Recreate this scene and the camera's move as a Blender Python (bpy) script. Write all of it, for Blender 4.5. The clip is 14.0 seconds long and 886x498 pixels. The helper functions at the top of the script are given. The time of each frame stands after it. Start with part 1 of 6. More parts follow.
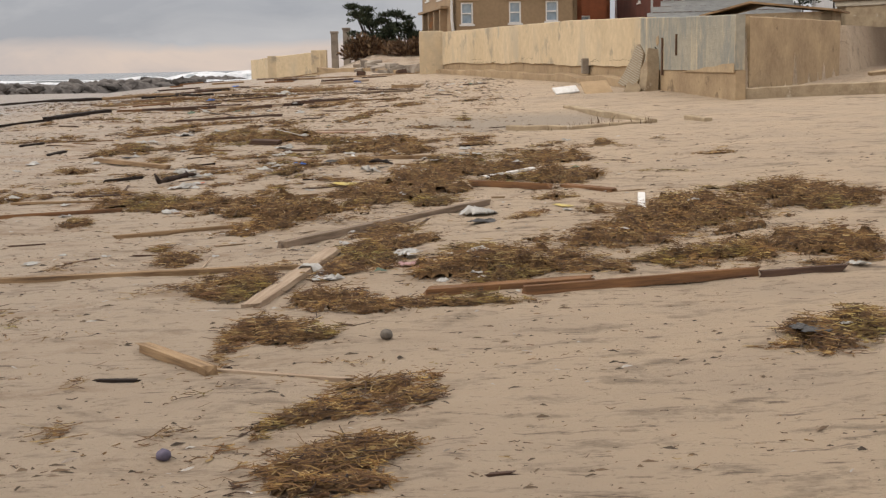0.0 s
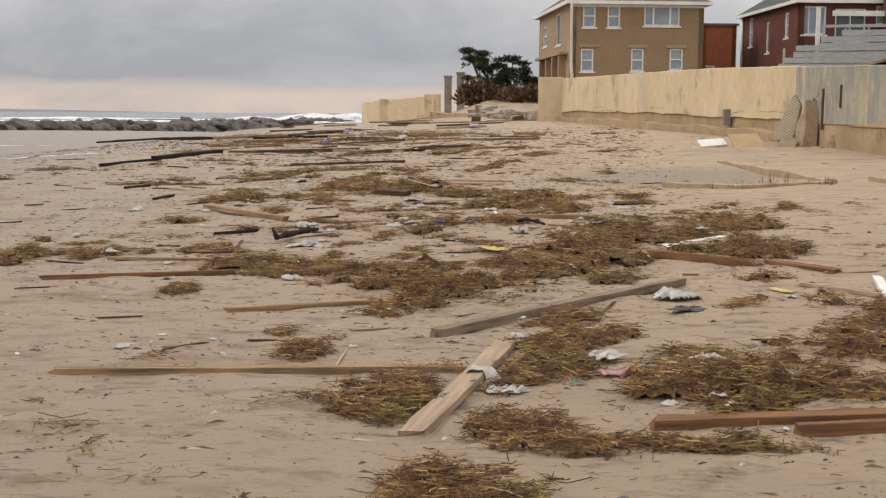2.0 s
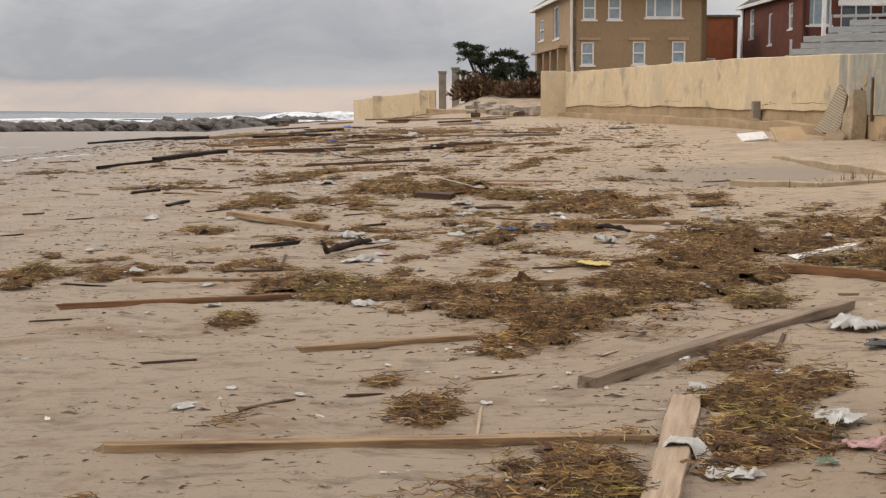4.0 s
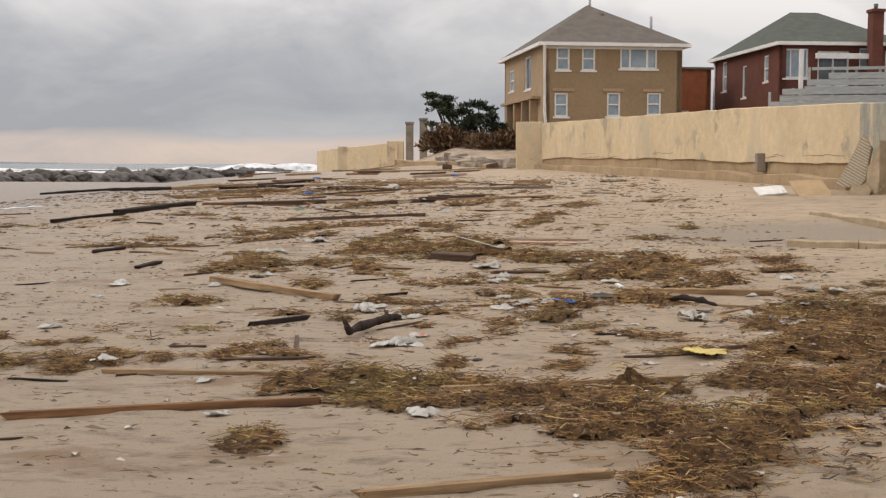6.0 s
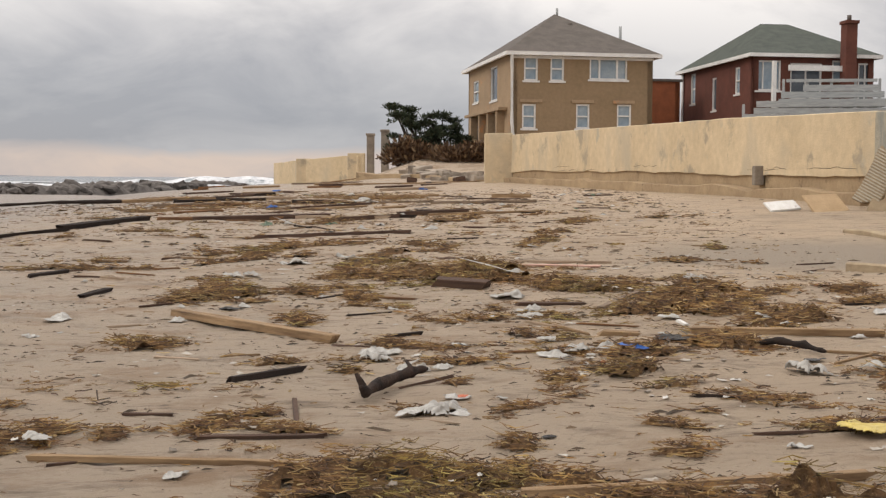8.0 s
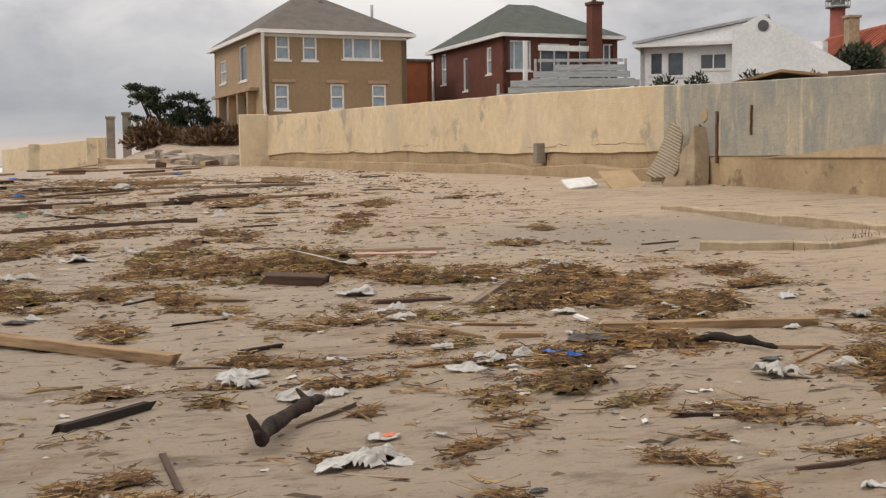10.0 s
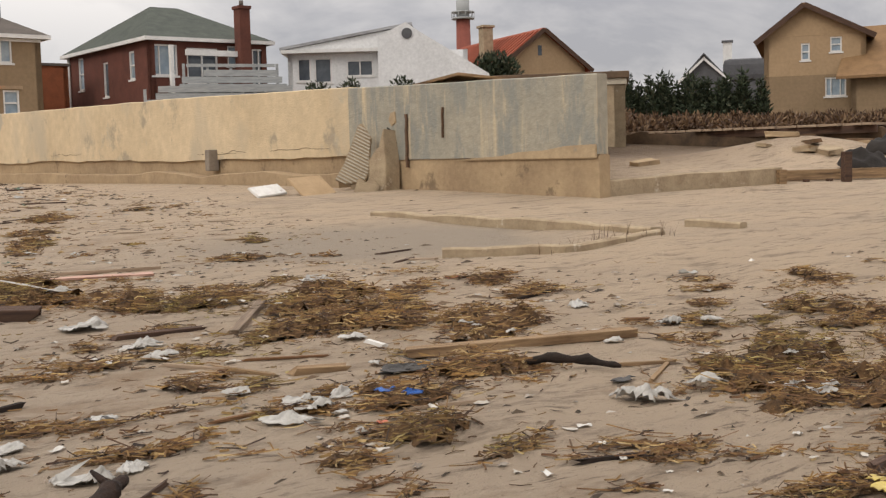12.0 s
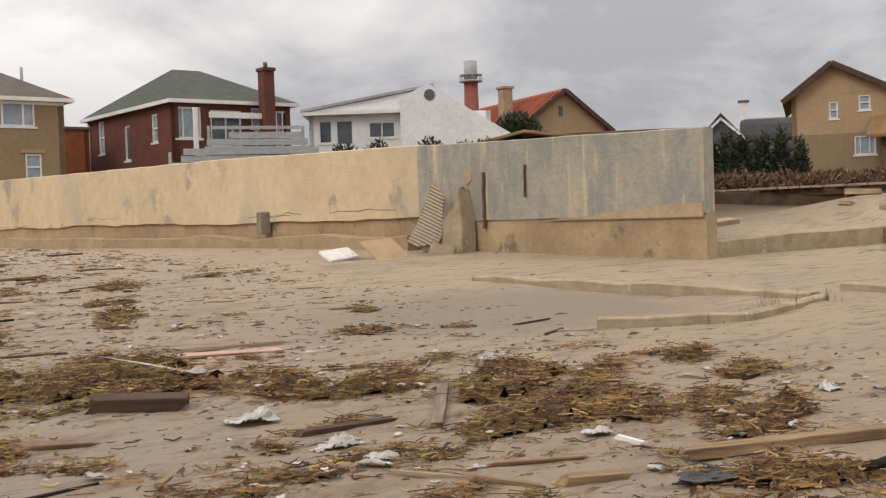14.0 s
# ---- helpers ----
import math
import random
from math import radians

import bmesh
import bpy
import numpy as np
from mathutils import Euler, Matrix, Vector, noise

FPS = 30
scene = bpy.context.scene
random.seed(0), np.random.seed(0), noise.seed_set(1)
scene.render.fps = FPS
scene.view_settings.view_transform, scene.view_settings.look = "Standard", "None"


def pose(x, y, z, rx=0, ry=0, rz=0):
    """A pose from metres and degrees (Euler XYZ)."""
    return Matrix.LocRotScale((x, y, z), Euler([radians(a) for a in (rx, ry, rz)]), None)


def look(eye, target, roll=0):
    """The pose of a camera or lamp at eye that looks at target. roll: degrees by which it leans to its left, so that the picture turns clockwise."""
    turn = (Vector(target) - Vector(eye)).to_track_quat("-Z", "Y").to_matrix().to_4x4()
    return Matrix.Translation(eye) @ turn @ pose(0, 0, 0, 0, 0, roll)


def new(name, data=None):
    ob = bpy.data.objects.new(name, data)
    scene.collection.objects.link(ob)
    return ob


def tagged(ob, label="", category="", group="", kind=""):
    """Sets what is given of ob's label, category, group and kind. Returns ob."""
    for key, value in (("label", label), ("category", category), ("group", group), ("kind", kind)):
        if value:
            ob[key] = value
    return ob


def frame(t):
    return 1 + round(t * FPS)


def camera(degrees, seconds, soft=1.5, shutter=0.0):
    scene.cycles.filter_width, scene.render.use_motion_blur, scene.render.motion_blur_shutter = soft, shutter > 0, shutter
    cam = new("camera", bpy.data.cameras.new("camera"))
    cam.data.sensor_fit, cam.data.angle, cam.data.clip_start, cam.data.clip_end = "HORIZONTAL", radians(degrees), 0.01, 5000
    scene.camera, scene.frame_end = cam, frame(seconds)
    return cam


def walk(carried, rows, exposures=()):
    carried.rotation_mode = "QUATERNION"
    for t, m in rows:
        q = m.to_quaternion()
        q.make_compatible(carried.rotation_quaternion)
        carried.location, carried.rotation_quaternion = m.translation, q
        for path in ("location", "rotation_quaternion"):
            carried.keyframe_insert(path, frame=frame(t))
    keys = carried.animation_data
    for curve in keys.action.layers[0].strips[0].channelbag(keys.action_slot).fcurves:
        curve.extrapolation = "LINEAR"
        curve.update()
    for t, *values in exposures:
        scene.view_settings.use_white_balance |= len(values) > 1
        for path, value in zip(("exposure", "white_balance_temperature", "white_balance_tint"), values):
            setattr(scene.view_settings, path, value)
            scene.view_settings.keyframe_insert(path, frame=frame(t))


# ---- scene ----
cam = camera(41.0, 14.0, soft=1.3)
PATH = [
    (0, (0.13, -0.505, 1.503), (0.092, 1.472, 1.197), -1.2),
    (0.5, (-0.068, 0.065, 1.51), (-0.205, 2.040, 1.229), -0.8),
    (1, (-0.229, 0.563, 1.514), (-0.408, 2.538, 1.255), -0.4),
    (1.5, (-0.381, 1.118, 1.486), (-0.575, 3.094, 1.249), -0.1),
    (2, (-0.578, 1.648, 1.481), (-0.78, 3.625, 1.253), 0.3),
    (2.5, (-0.805, 2.122, 1.472), (-1.014, 4.099, 1.248), 0.4),
    (3, (-1.094, 2.582, 1.492), (-1.299, 4.557, 1.258), 0.6),
    (3.2, (-1.186, 2.736, 1.482), (-1.391, 4.712, 1.247), 0.4),
    (5.3, (-2.275, 4.387, 1.372), (-2.374, 6.374, 1.169), -0.3),
    (5.5, (-2.345, 4.641, 1.368), (-2.441, 6.63, 1.183), -0.0),
    (6, (-2.484, 5.363, 1.371), (-2.575, 7.356, 1.227), 0.1),
    (6.5, (-2.646, 5.999, 1.382), (-2.724, 7.995, 1.279), 0.5),
    (7, (-2.847, 6.449, 1.379), (-2.893, 8.446, 1.286), 0.5),
    (9.3, (-3.521, 8.507, 1.254), (-3.385, 10.496, 1.094), 0.1),
    (9.5, (-3.645, 8.626, 1.261), (-3.435, 10.609, 1.104), -0.1),
    (10, (-3.778, 8.979, 1.265), (-3.353, 10.927, 1.117), -0.6),
    (10.5, (-3.874, 9.305, 1.279), (-3.202, 11.181, 1.112), -0.8),
    (11, (-4.045, 9.372, 1.256), (-3.095, 11.122, 1.065), -1.2),
    (11.5, (-4.167, 9.630, 1.245), (-3.141, 11.337, 1.070), -1.5),
    (12, (-4.182, 10.250, 1.246), (-3.194, 11.983, 1.100), -1.6),
    (12.5, (-4.298, 10.730, 1.235), (-3.332, 12.478, 1.116), -1.9),
    (13, (-4.414, 11.105, 1.251), (-3.452, 12.856, 1.150), -2.5),
    (13.5, (-4.553, 11.459, 1.269), (-3.580, 13.205, 1.190), -2.5),
    (14, (-4.644, 11.793, 1.262), (-3.653, 13.530, 1.221), -2.0),
]
walk(cam, [(t, look(eye, target, roll)) for t, eye, target, roll in PATH])

# ---- light: overcast evening sky over the sea, weak wide sun ----
EXPOSURE = 0.06
scene.view_settings.exposure = EXPOSURE


def build_world():
    w = bpy.data.worlds.new("overcast_sky")
    scene.world = w
    w.use_nodes = True
    nt = w.node_tree
    N, K = nt.nodes, nt.links.new
    N.clear()
    out, bg = N.new("ShaderNodeOutputWorld"), N.new("ShaderNodeBackground")
    sky = N.new("ShaderNodeTexSky")
    sky.sky_type, sky.sun_disc = "NISHITA", False
    sky.sun_elevation, sky.sun_rotation = radians(38), radians(-65)
    co = N.new("ShaderNodeTexCoord")
    sep = N.new("ShaderNodeSeparateXYZ")
    K(co.outputs["Generated"], sep.inputs[0])

    def m(op, a, b=None, clamp=False):
        n = N.new("ShaderNodeMath")
        n.operation, n.use_clamp = op, clamp
        for i, v in enumerate((a, b)):
            if v is None:
                continue
            if isinstance(v, (int, float)):
                n.inputs[i].default_value = v
            else:
                K(v, n.inputs[i])
        return n.outputs[0]

    def mix(f, a, b):
        n = N.new("ShaderNodeMix")
        n.data_type = "RGBA"
        for i, v in ((0, f), (6, a), (7, b)):
            if isinstance(v, tuple):
                n.inputs[i].default_value = (*v, 1)
            elif isinstance(v, (int, float)):
                n.inputs[i].default_value = v
            else:
                K(v, n.inputs[i])
        return n.outputs[2]

    up = m("MAXIMUM", sep.outputs[2], 0.0)
    # clouds on a flat layer overhead, so that they flatten towards the horizon
    low = m("ADD", up, 0.34)
    comb = N.new("ShaderNodeCombineXYZ")
    K(m("DIVIDE", sep.outputs[0], low), comb.inputs[0])
    K(m("DIVIDE", sep.outputs[1], low), comb.inputs[1])

    def cloud(scale, detail, rough, dist, seed):
        n = N.new("ShaderNodeTexNoise")
        n.noise_dimensions = "4D"
        n.inputs["W"].default_value = seed
        n.inputs["Scale"].default_value, n.inputs["Detail"].default_value = scale, detail
        n.inputs["Roughness"].default_value, n.inputs["Distortion"].default_value = rough, dist
        K(comb.outputs[0], n.inputs["Vector"])
        return n.outputs[0]

    big, fine = cloud(1.0, 5, 0.5, 0.5, 3.7), cloud(3.0, 7, 0.58, 0.5, 5.1)
    c = m("ADD", m("MULTIPLY", big, 0.65), m("MULTIPLY", fine, 0.35))
    c = m("MULTIPLY", m("SUBTRACT", c, 0.41), 5.5, True)
    grey = mix(c, (0.395, 0.387, 0.408), (0.87, 0.822, 0.787))
    # a darker bank over a clear peach strip low over the sea
    sea = m("ADD", m("MULTIPLY", sep.outputs[0], -0.8), m("MULTIPLY", sep.outputs[1], 0.6))
    sea = m("MULTIPLY", m("SUBTRACT", sea, 0.05), 2.2, True)
    bank = m("MULTIPLY", m("SUBTRACT", 0.15, up), 10.0, True)
    grey = mix(m("MULTIPLY", m("MULTIPLY", bank, sea), m("ADD", 0.25, m("MULTIPLY", big, 0.75))), grey, (0.32, 0.34, 0.385))
    edge = m("ADD", up, m("MULTIPLY", m("SUBTRACT", fine, 0.4), 0.035))
    strip = m("MULTIPLY", m("SUBTRACT", 0.030, edge), 110.0, True)
    grey = mix(m("MULTIPLY", strip, sea), grey, mix(m("MULTIPLY", m("SUBTRACT", fine, 0.38), 5.0, True), (0.54, 0.475, 0.455), (0.68, 0.56, 0.49)))
    # an overcast sky is about three times brighter overhead than at the horizon
    lift = m("ADD", 1.0, m("MULTIPLY", m("POWER", up, 1.3), 1.75))
    n = N.new("ShaderNodeVectorMath")
    n.operation = "SCALE"
    K(grey, n.inputs[0])
    K(lift, n.inputs["Scale"])
    nish = N.new("ShaderNodeVectorMath")
    nish.operation = "SCALE"
    K(sky.outputs[0], nish.inputs[0])
    nish.inputs["Scale"].default_value = 0.08
    final = mix(0.92, nish.outputs[0], n.outputs[0])
    K(final, bg.inputs[0])
    bg.inputs[1].default_value = 1.0
    K(bg.outputs[0], out.inputs[0])


build_world()
sun_data = bpy.data.lights.new("sun", "SUN")
sun_data.energy, sun_data.angle, sun_data.color = 0.9, radians(22), (1.0, 0.93, 0.84)
sun = new("sun", sun_data)
sun.matrix_world = look((-40, 8, 34), (0, 20, 0))


# ---- materials ----
def material(name, colour, colour2=None, scale=6.0, rough=0.85, metal=0.0, bump=0.3, bump_scale=40.0, spots=None, spot_scale=3.0, spot_cut=0.6, stretch=(1, 1, 1), random_piece=0.0, streaks=None, streak_scale=(1.7, 1.7, 0.22), detail=8):
    """Two scales of variation, optional stains and vertical streaks, and a fine relief, in object space in metres."""
    mat = bpy.data.materials.new(name)
    mat.use_nodes = True
    nt = mat.node_tree
    N, K = nt.nodes, nt.links.new
    b = N["Principled BSDF"]
    co = N.new("ShaderNodeTexCoord")
    mp = N.new("ShaderNodeMapping")
    mp.inputs["Scale"].default_value = stretch
    K(co.outputs["Object"], mp.inputs[0])

    def noise_tex(sc, det=detail, rg=0.6):
        n = N.new("ShaderNodeTexNoise")
        n.inputs["Scale"].default_value, n.inputs["Detail"].default_value, n.inputs["Roughness"].default_value = sc, det, rg
        K(mp.outputs[0], n.inputs["Vector"])
        return n.outputs[0]

    def ramp(fac, lo, hi):
        r = N.new("ShaderNodeMapRange")
        r.inputs[1].default_value, r.inputs[2].default_value = lo, hi
        K(fac, r.inputs[0])
        return r.outputs[0]

    def mix(f, a, c2):
        n = N.new("ShaderNodeMix")
        n.data_type = "RGBA"
        K(f, n.inputs[0])
        for i, v in ((6, a), (7, c2)):
            if isinstance(v, tuple):
                n.inputs[i].default_value = (*v, 1)
            else:
                K(v, n.inputs[i])
        return n.outputs[2]

    colour2 = colour2 or tuple(0.7 * v for v in colour)
    col = mix(ramp(noise_tex(scale), 0.35, 0.65), colour, colour2)
    grain = ramp(noise_tex(scale * 9), 0.3, 0.7)
    dark = N.new("ShaderNodeMix")
    dark.data_type, dark.blend_type = "RGBA", "MULTIPLY"
    dark.inputs[0].default_value = 1.0
    K(col, dark.inputs[6])
    K(mix(grain, (0.88, 0.88, 0.88), (1.08, 1.08, 1.08)), dark.inputs[7])
    col = dark.outputs[2]
    if spots:
        col = mix(ramp(noise_tex(spot_scale, 10, 0.68), spot_cut, spot_cut + 0.07), col, spots)
    if streaks:
        m2 = N.new("ShaderNodeMapping")
        m2.inputs["Scale"].default_value = streak_scale
        K(co.outputs["Object"], m2.inputs[0])
        n = N.new("ShaderNodeTexNoise")
        n.inputs["Scale"].default_value, n.inputs["Detail"].default_value = 0.9, 7
        K(m2.outputs[0], n.inputs["Vector"])
        col = mix(ramp(n.outputs[0], 0.54, 0.70), col, streaks)
    if random_piece:
        oi = N.new("ShaderNodeObjectInfo")
        hsv = N.new("ShaderNodeHueSaturation")
        r = N.new("ShaderNodeMapRange")
        r.inputs[3].default_value, r.inputs[4].default_value = 1 - random_piece, 1 + random_piece
        K(oi.outputs["Random"], r.inputs[0])
        K(r.outputs[0], hsv.inputs["Value"])
        K(col, hsv.inputs["Color"])
        col = hsv.outputs[0]
    K(col, b.inputs["Base Color"])
    b.inputs["Roughness"].default_value, b.inputs["Metallic"].default_value = rough, metal
    b.inputs["Specular IOR Level"].default_value = 0.3 if rough > 0.6 else 0.5
    if bump:
        bp = N.new("ShaderNodeBump")
        bp.inputs["Strength"].default_value, bp.inputs["Distance"].default_value = bump, 0.02
        K(noise_tex(bump_scale, 6), bp.inputs["Height"])
        K(bp.outputs[0], b.inputs["Normal"])
    return mat


WOOD_PALE = material("weathered_wood_pale", (0.42, 0.32, 0.225), (0.27, 0.19, 0.125), 3, 0.85, bump=0.5, stretch=(0.7, 9, 9))
WOOD_TAN = material("wood_tan", (0.36, 0.24, 0.13), (0.15, 0.09, 0.046), 3, 0.8, bump=0.5, stretch=(0.7, 9, 9), spots=(0.09, 0.06, 0.04), spot_cut=0.62)
WOOD_ORANGE = material("wood_orange", (0.25, 0.125, 0.052), (0.10, 0.050, 0.024), 3, 0.8, bump=0.5, stretch=(0.7, 9, 9), spots=(0.06, 0.04, 0.03), spot_cut=0.62)
WOOD_GREY = material("wood_grey", (0.29, 0.215, 0.15), (0.12, 0.085, 0.06), 3, 0.85, bump=0.5, stretch=(0.7, 9, 9))
WOOD_DARK = material("wood_dark", (0.105, 0.058, 0.036), (0.050, 0.029, 0.020), 3, 0.75, bump=0.5, stretch=(0.7, 9, 9))
WOOD_BLACK = material("wood_black", (0.034, 0.022, 0.016), (0.013, 0.009, 0.007), 3, 0.9, bump=0.5, stretch=(0.7, 9, 9))
WHITE_PAINT = material("worn_white_paint", (0.72, 0.70, 0.66), (0.60, 0.57, 0.52), 8, 0.6, bump=0.15, spots=(0.3, 0.25, 0.2), spot_cut=0.66)
PINK = material("pink_panel", (0.52, 0.33, 0.26), (0.40, 0.25, 0.19), 5, 0.8, bump=0.2)
CREAM = material("cream_stucco_concrete", (0.62, 0.495, 0.325), (0.53, 0.415, 0.262), 0.5, 0.9, bump=0.4, bump_scale=18, spots=(0.36, 0.30, 0.215), spot_scale=0.8, spot_cut=0.555, streaks=(0.46, 0.385, 0.275), streak_scale=(0.9, 0.9, 0.4))
BARE = material("bare_grey_concrete", (0.37, 0.335, 0.26), (0.29, 0.275, 0.225), 0.9, 0.92, bump=0.8, bump_scale=16, streaks=(0.52, 0.425, 0.285), streak_scale=(6.5, 6.5, 0.5))
SMEAR = material("orange_tan_render", (0.46, 0.345, 0.21), (0.36, 0.265, 0.165), 1.5, 0.95, bump=0.6, bump_scale=12, spots=(0.24, 0.23, 0.20), spot_scale=1.6, spot_cut=0.60)
FOOTING = material("stained_concrete_footing", (0.42, 0.31, 0.185), (0.30, 0.215, 0.13), 1.3, 0.95, bump=0.7, bump_scale=10, spots=(0.20, 0.145, 0.09), spot_scale=1.7, spot_cut=0.585)
ROUGHCON = material("broken_concrete", (0.40, 0.315, 0.205), (0.28, 0.21, 0.135), 4, 0.95, bump=0.8, bump_scale=14, spots=(0.47, 0.40, 0.30), spot_scale=5, spot_cut=0.6)
PALECON = material("pale_concrete", (0.50, 0.45, 0.36), (0.40, 0.35, 0.27), 4, 0.9, bump=0.6, bump_scale=14)
RUST = material("rusty_steel", (0.17, 0.10, 0.06), (0.09, 0.06, 0.042), 12, 0.85, bump=0.4)
TAN_STUCCO = material("brown_stucco", (0.275, 0.195, 0.118), (0.24, 0.170, 0.10), 0.7, 0.92, bump=0.2, spots=(0.21, 0.15, 0.09), spot_scale=0.8, spot_cut=0.64)
TAN_LIGHT = material("tan_stucco_light", (0.40, 0.28, 0.165), (0.36, 0.25, 0.145), 0.7, 0.92, bump=0.2)
# stucco brightened for light from the sea, with orange damage spots
PEACH_LIT = material("peach_stucco_lit", (0.37, 0.265, 0.165), (0.30, 0.215, 0.135), 0.9, 0.9, bump=0.2, spots=(0.50, 0.24, 0.11), spot_scale=0.7, spot_cut=0.6)
BRICK = material("red_brick_paint", (0.140, 0.052, 0.036), (0.098, 0.038, 0.027), 1.2, 0.9, bump=0.35, bump_scale=20)
WHITE_WALL = material("white_stucco", (0.74, 0.74, 0.73), (0.66, 0.66, 0.65), 0.8, 0.85, bump=0.15)
TRIM = material("white_trim_paint", (0.74, 0.73, 0.70), (0.62, 0.60, 0.57), 2, 0.6, bump=0.1)
GREY_DECK = material("grey_painted_deck", (0.40, 0.41, 0.40), (0.30, 0.31, 0.305), 3, 0.8, bump=0.3, stretch=(0.8, 5, 5))
ROOF_GREY = material("grey_asphalt_shingle", (0.135, 0.115, 0.10), (0.10, 0.087, 0.075), 2, 0.95, bump=0.5, bump_scale=30)
ROOF_GREEN = material("green_grey_shingle", (0.085, 0.095, 0.078), (0.06, 0.068, 0.058), 2, 0.95, bump=0.5, bump_scale=30)
ROOF_TILE = material("red_clay_tile", (0.30, 0.075, 0.035), (0.22, 0.055, 0.028), 2.5, 0.85, bump=0.4, random_piece=0.15)
ROOF_ORANGE = material("orange_brown_shingle", (0.25, 0.15, 0.072), (0.19, 0.112, 0.054), 2, 0.9, bump=0.4)
SLATE = material("slate_grey_shingle", (0.12, 0.12, 0.125), (0.09, 0.09, 0.095), 2, 0.9, bump=0.4)
GLASS = material("curtained_glass", (0.20, 0.27, 0.33), (0.33, 0.38, 0.41), 1.2, 0.08, bump=0.0)
GLASS_DARK = material("dark_window_glass", (0.055, 0.065, 0.08), (0.10, 0.115, 0.13), 0.9, 0.06, bump=0.0)
DRY_BRUSH = material("dry_brush", (0.16, 0.095, 0.05), (0.10, 0.062, 0.035), 6, 0.9, bump=0)
BARK = material("bark", (0.055, 0.042, 0.033), (0.03, 0.024, 0.02), 8, 0.95, bump=0.6)
ROCK = material("dark_jetty_rock", (0.15, 0.132, 0.118), (0.075, 0.066, 0.059), 1.2, 0.85, bump=0.8, bump_scale=6)
RUBBLE = material("pale_rubble", (0.34, 0.29, 0.23), (0.22, 0.18, 0.145), 2, 0.95, bump=0.8, bump_scale=9, random_piece=0.25)
STONE = material("beach_stone", (0.16, 0.135, 0.11), (0.10, 0.085, 0.07), 20, 0.8, bump=0.4)
BAG_WHITE = material("white_plastic_bag", (0.47, 0.455, 0.42), (0.29, 0.27, 0.235), 9, 0.4, bump=0.3, bump_scale=24)
BAG_BLACK = material("black_plastic_bag", (0.022, 0.020, 0.018), (0.05, 0.044, 0.038), 14, 0.55, bump=0.5, bump_scale=22)
BAG_YELLOW = material("yellow_plastic_bag", (0.56, 0.43, 0.10), (0.42, 0.32, 0.09), 14, 0.45, bump=0.5, bump_scale=22)
BAG_BLUE = material("blue_plastic", (0.03, 0.13, 0.45), (0.02, 0.08, 0.30), 14, 0.4, bump=0.4)
BAG_ORANGE = material("orange_plastic", (0.55, 0.15, 0.06), (0.42, 0.10, 0.05), 14, 0.5, bump=0.4)
BAG_PINK = material("pink_cloth", (0.45, 0.28, 0.27), (0.36, 0.22, 0.21), 14, 0.8, bump=0.4)
BAG_GREEN = material("dull_green_plastic", (0.12, 0.17, 0.11), (0.08, 0.12, 0.08), 14, 0.5, bump=0.4)
FOAM = material("sea_foam", (0.72, 0.72, 0.72), (0.50, 0.515, 0.53), 0.7, 0.7, bump=0.3, spots=(0.25, 0.275, 0.285), spot_scale=0.35, spot_cut=0.55)
BLACK_TARP = material("black_geotextile", (0.016, 0.013, 0.011), (0.028, 0.023, 0.019), 3, 0.97, bump=0.5, bump_scale=10)


def island_material(name, a, b, rough=0.8):
    """Small joined bits: a colour of its own for each island."""
    mat = bpy.data.materials.new(name)
    mat.use_nodes = True
    nt = mat.node_tree
    g, r = nt.nodes.new("ShaderNodeNewGeometry"), nt.nodes.new("ShaderNodeValToRGB")
    r.color_ramp.elements[0].color, r.color_ramp.elements[1].color = (*a[0], 1), (*a[-1], 1)
    for i, c in enumerate(a[1:-1]):
        e = r.color_ramp.elements.new(b[i])
        e.color = (*c, 1)
    nt.links.new(g.outputs["Random Per Island"], r.inputs[0])
    p = nt.nodes["Principled BSDF"]
    nt.links.new(r.outputs[0], p.inputs["Base Color"])
    p.inputs["Roughness"].default_value = rough
    return mat


# the near black end of the ramp paints in shadow between stalks of a heap
WEED = island_material("dried_seaweed", [(0.022, 0.011, 0.006), (0.155, 0.076, 0.024), (0.235, 0.140, 0.042), (0.44, 0.32, 0.15)], [0.36, 0.86])


def tint_by_place(mat, colour, scale, lo, hi, amount):
    """Blends patches of another colour into what a material already has."""
    nt = mat.node_tree
    p = nt.nodes["Principled BSDF"]
    old = p.inputs["Base Color"].links[0].from_socket
    co, n, r, mx = (nt.nodes.new("ShaderNode" + k) for k in ("TexCoord", "TexNoise", "MapRange", "Mix"))
    n.inputs["Scale"].default_value, n.inputs["Detail"].default_value = scale, 5
    r.inputs[1].default_value, r.inputs[2].default_value, r.inputs[4].default_value = lo, hi, amount
    mx.data_type, mx.blend_type = "RGBA", "MULTIPLY"
    mx.inputs[7].default_value = (*colour, 1)
    nt.links.new(co.outputs["Object"], n.inputs["Vector"])
    nt.links.new(n.outputs[0], r.inputs[0])
    nt.links.new(r.outputs[0], mx.inputs[0])
    nt.links.new(old, mx.inputs[6])
    nt.links.new(mx.outputs[2], p.inputs["Base Color"])




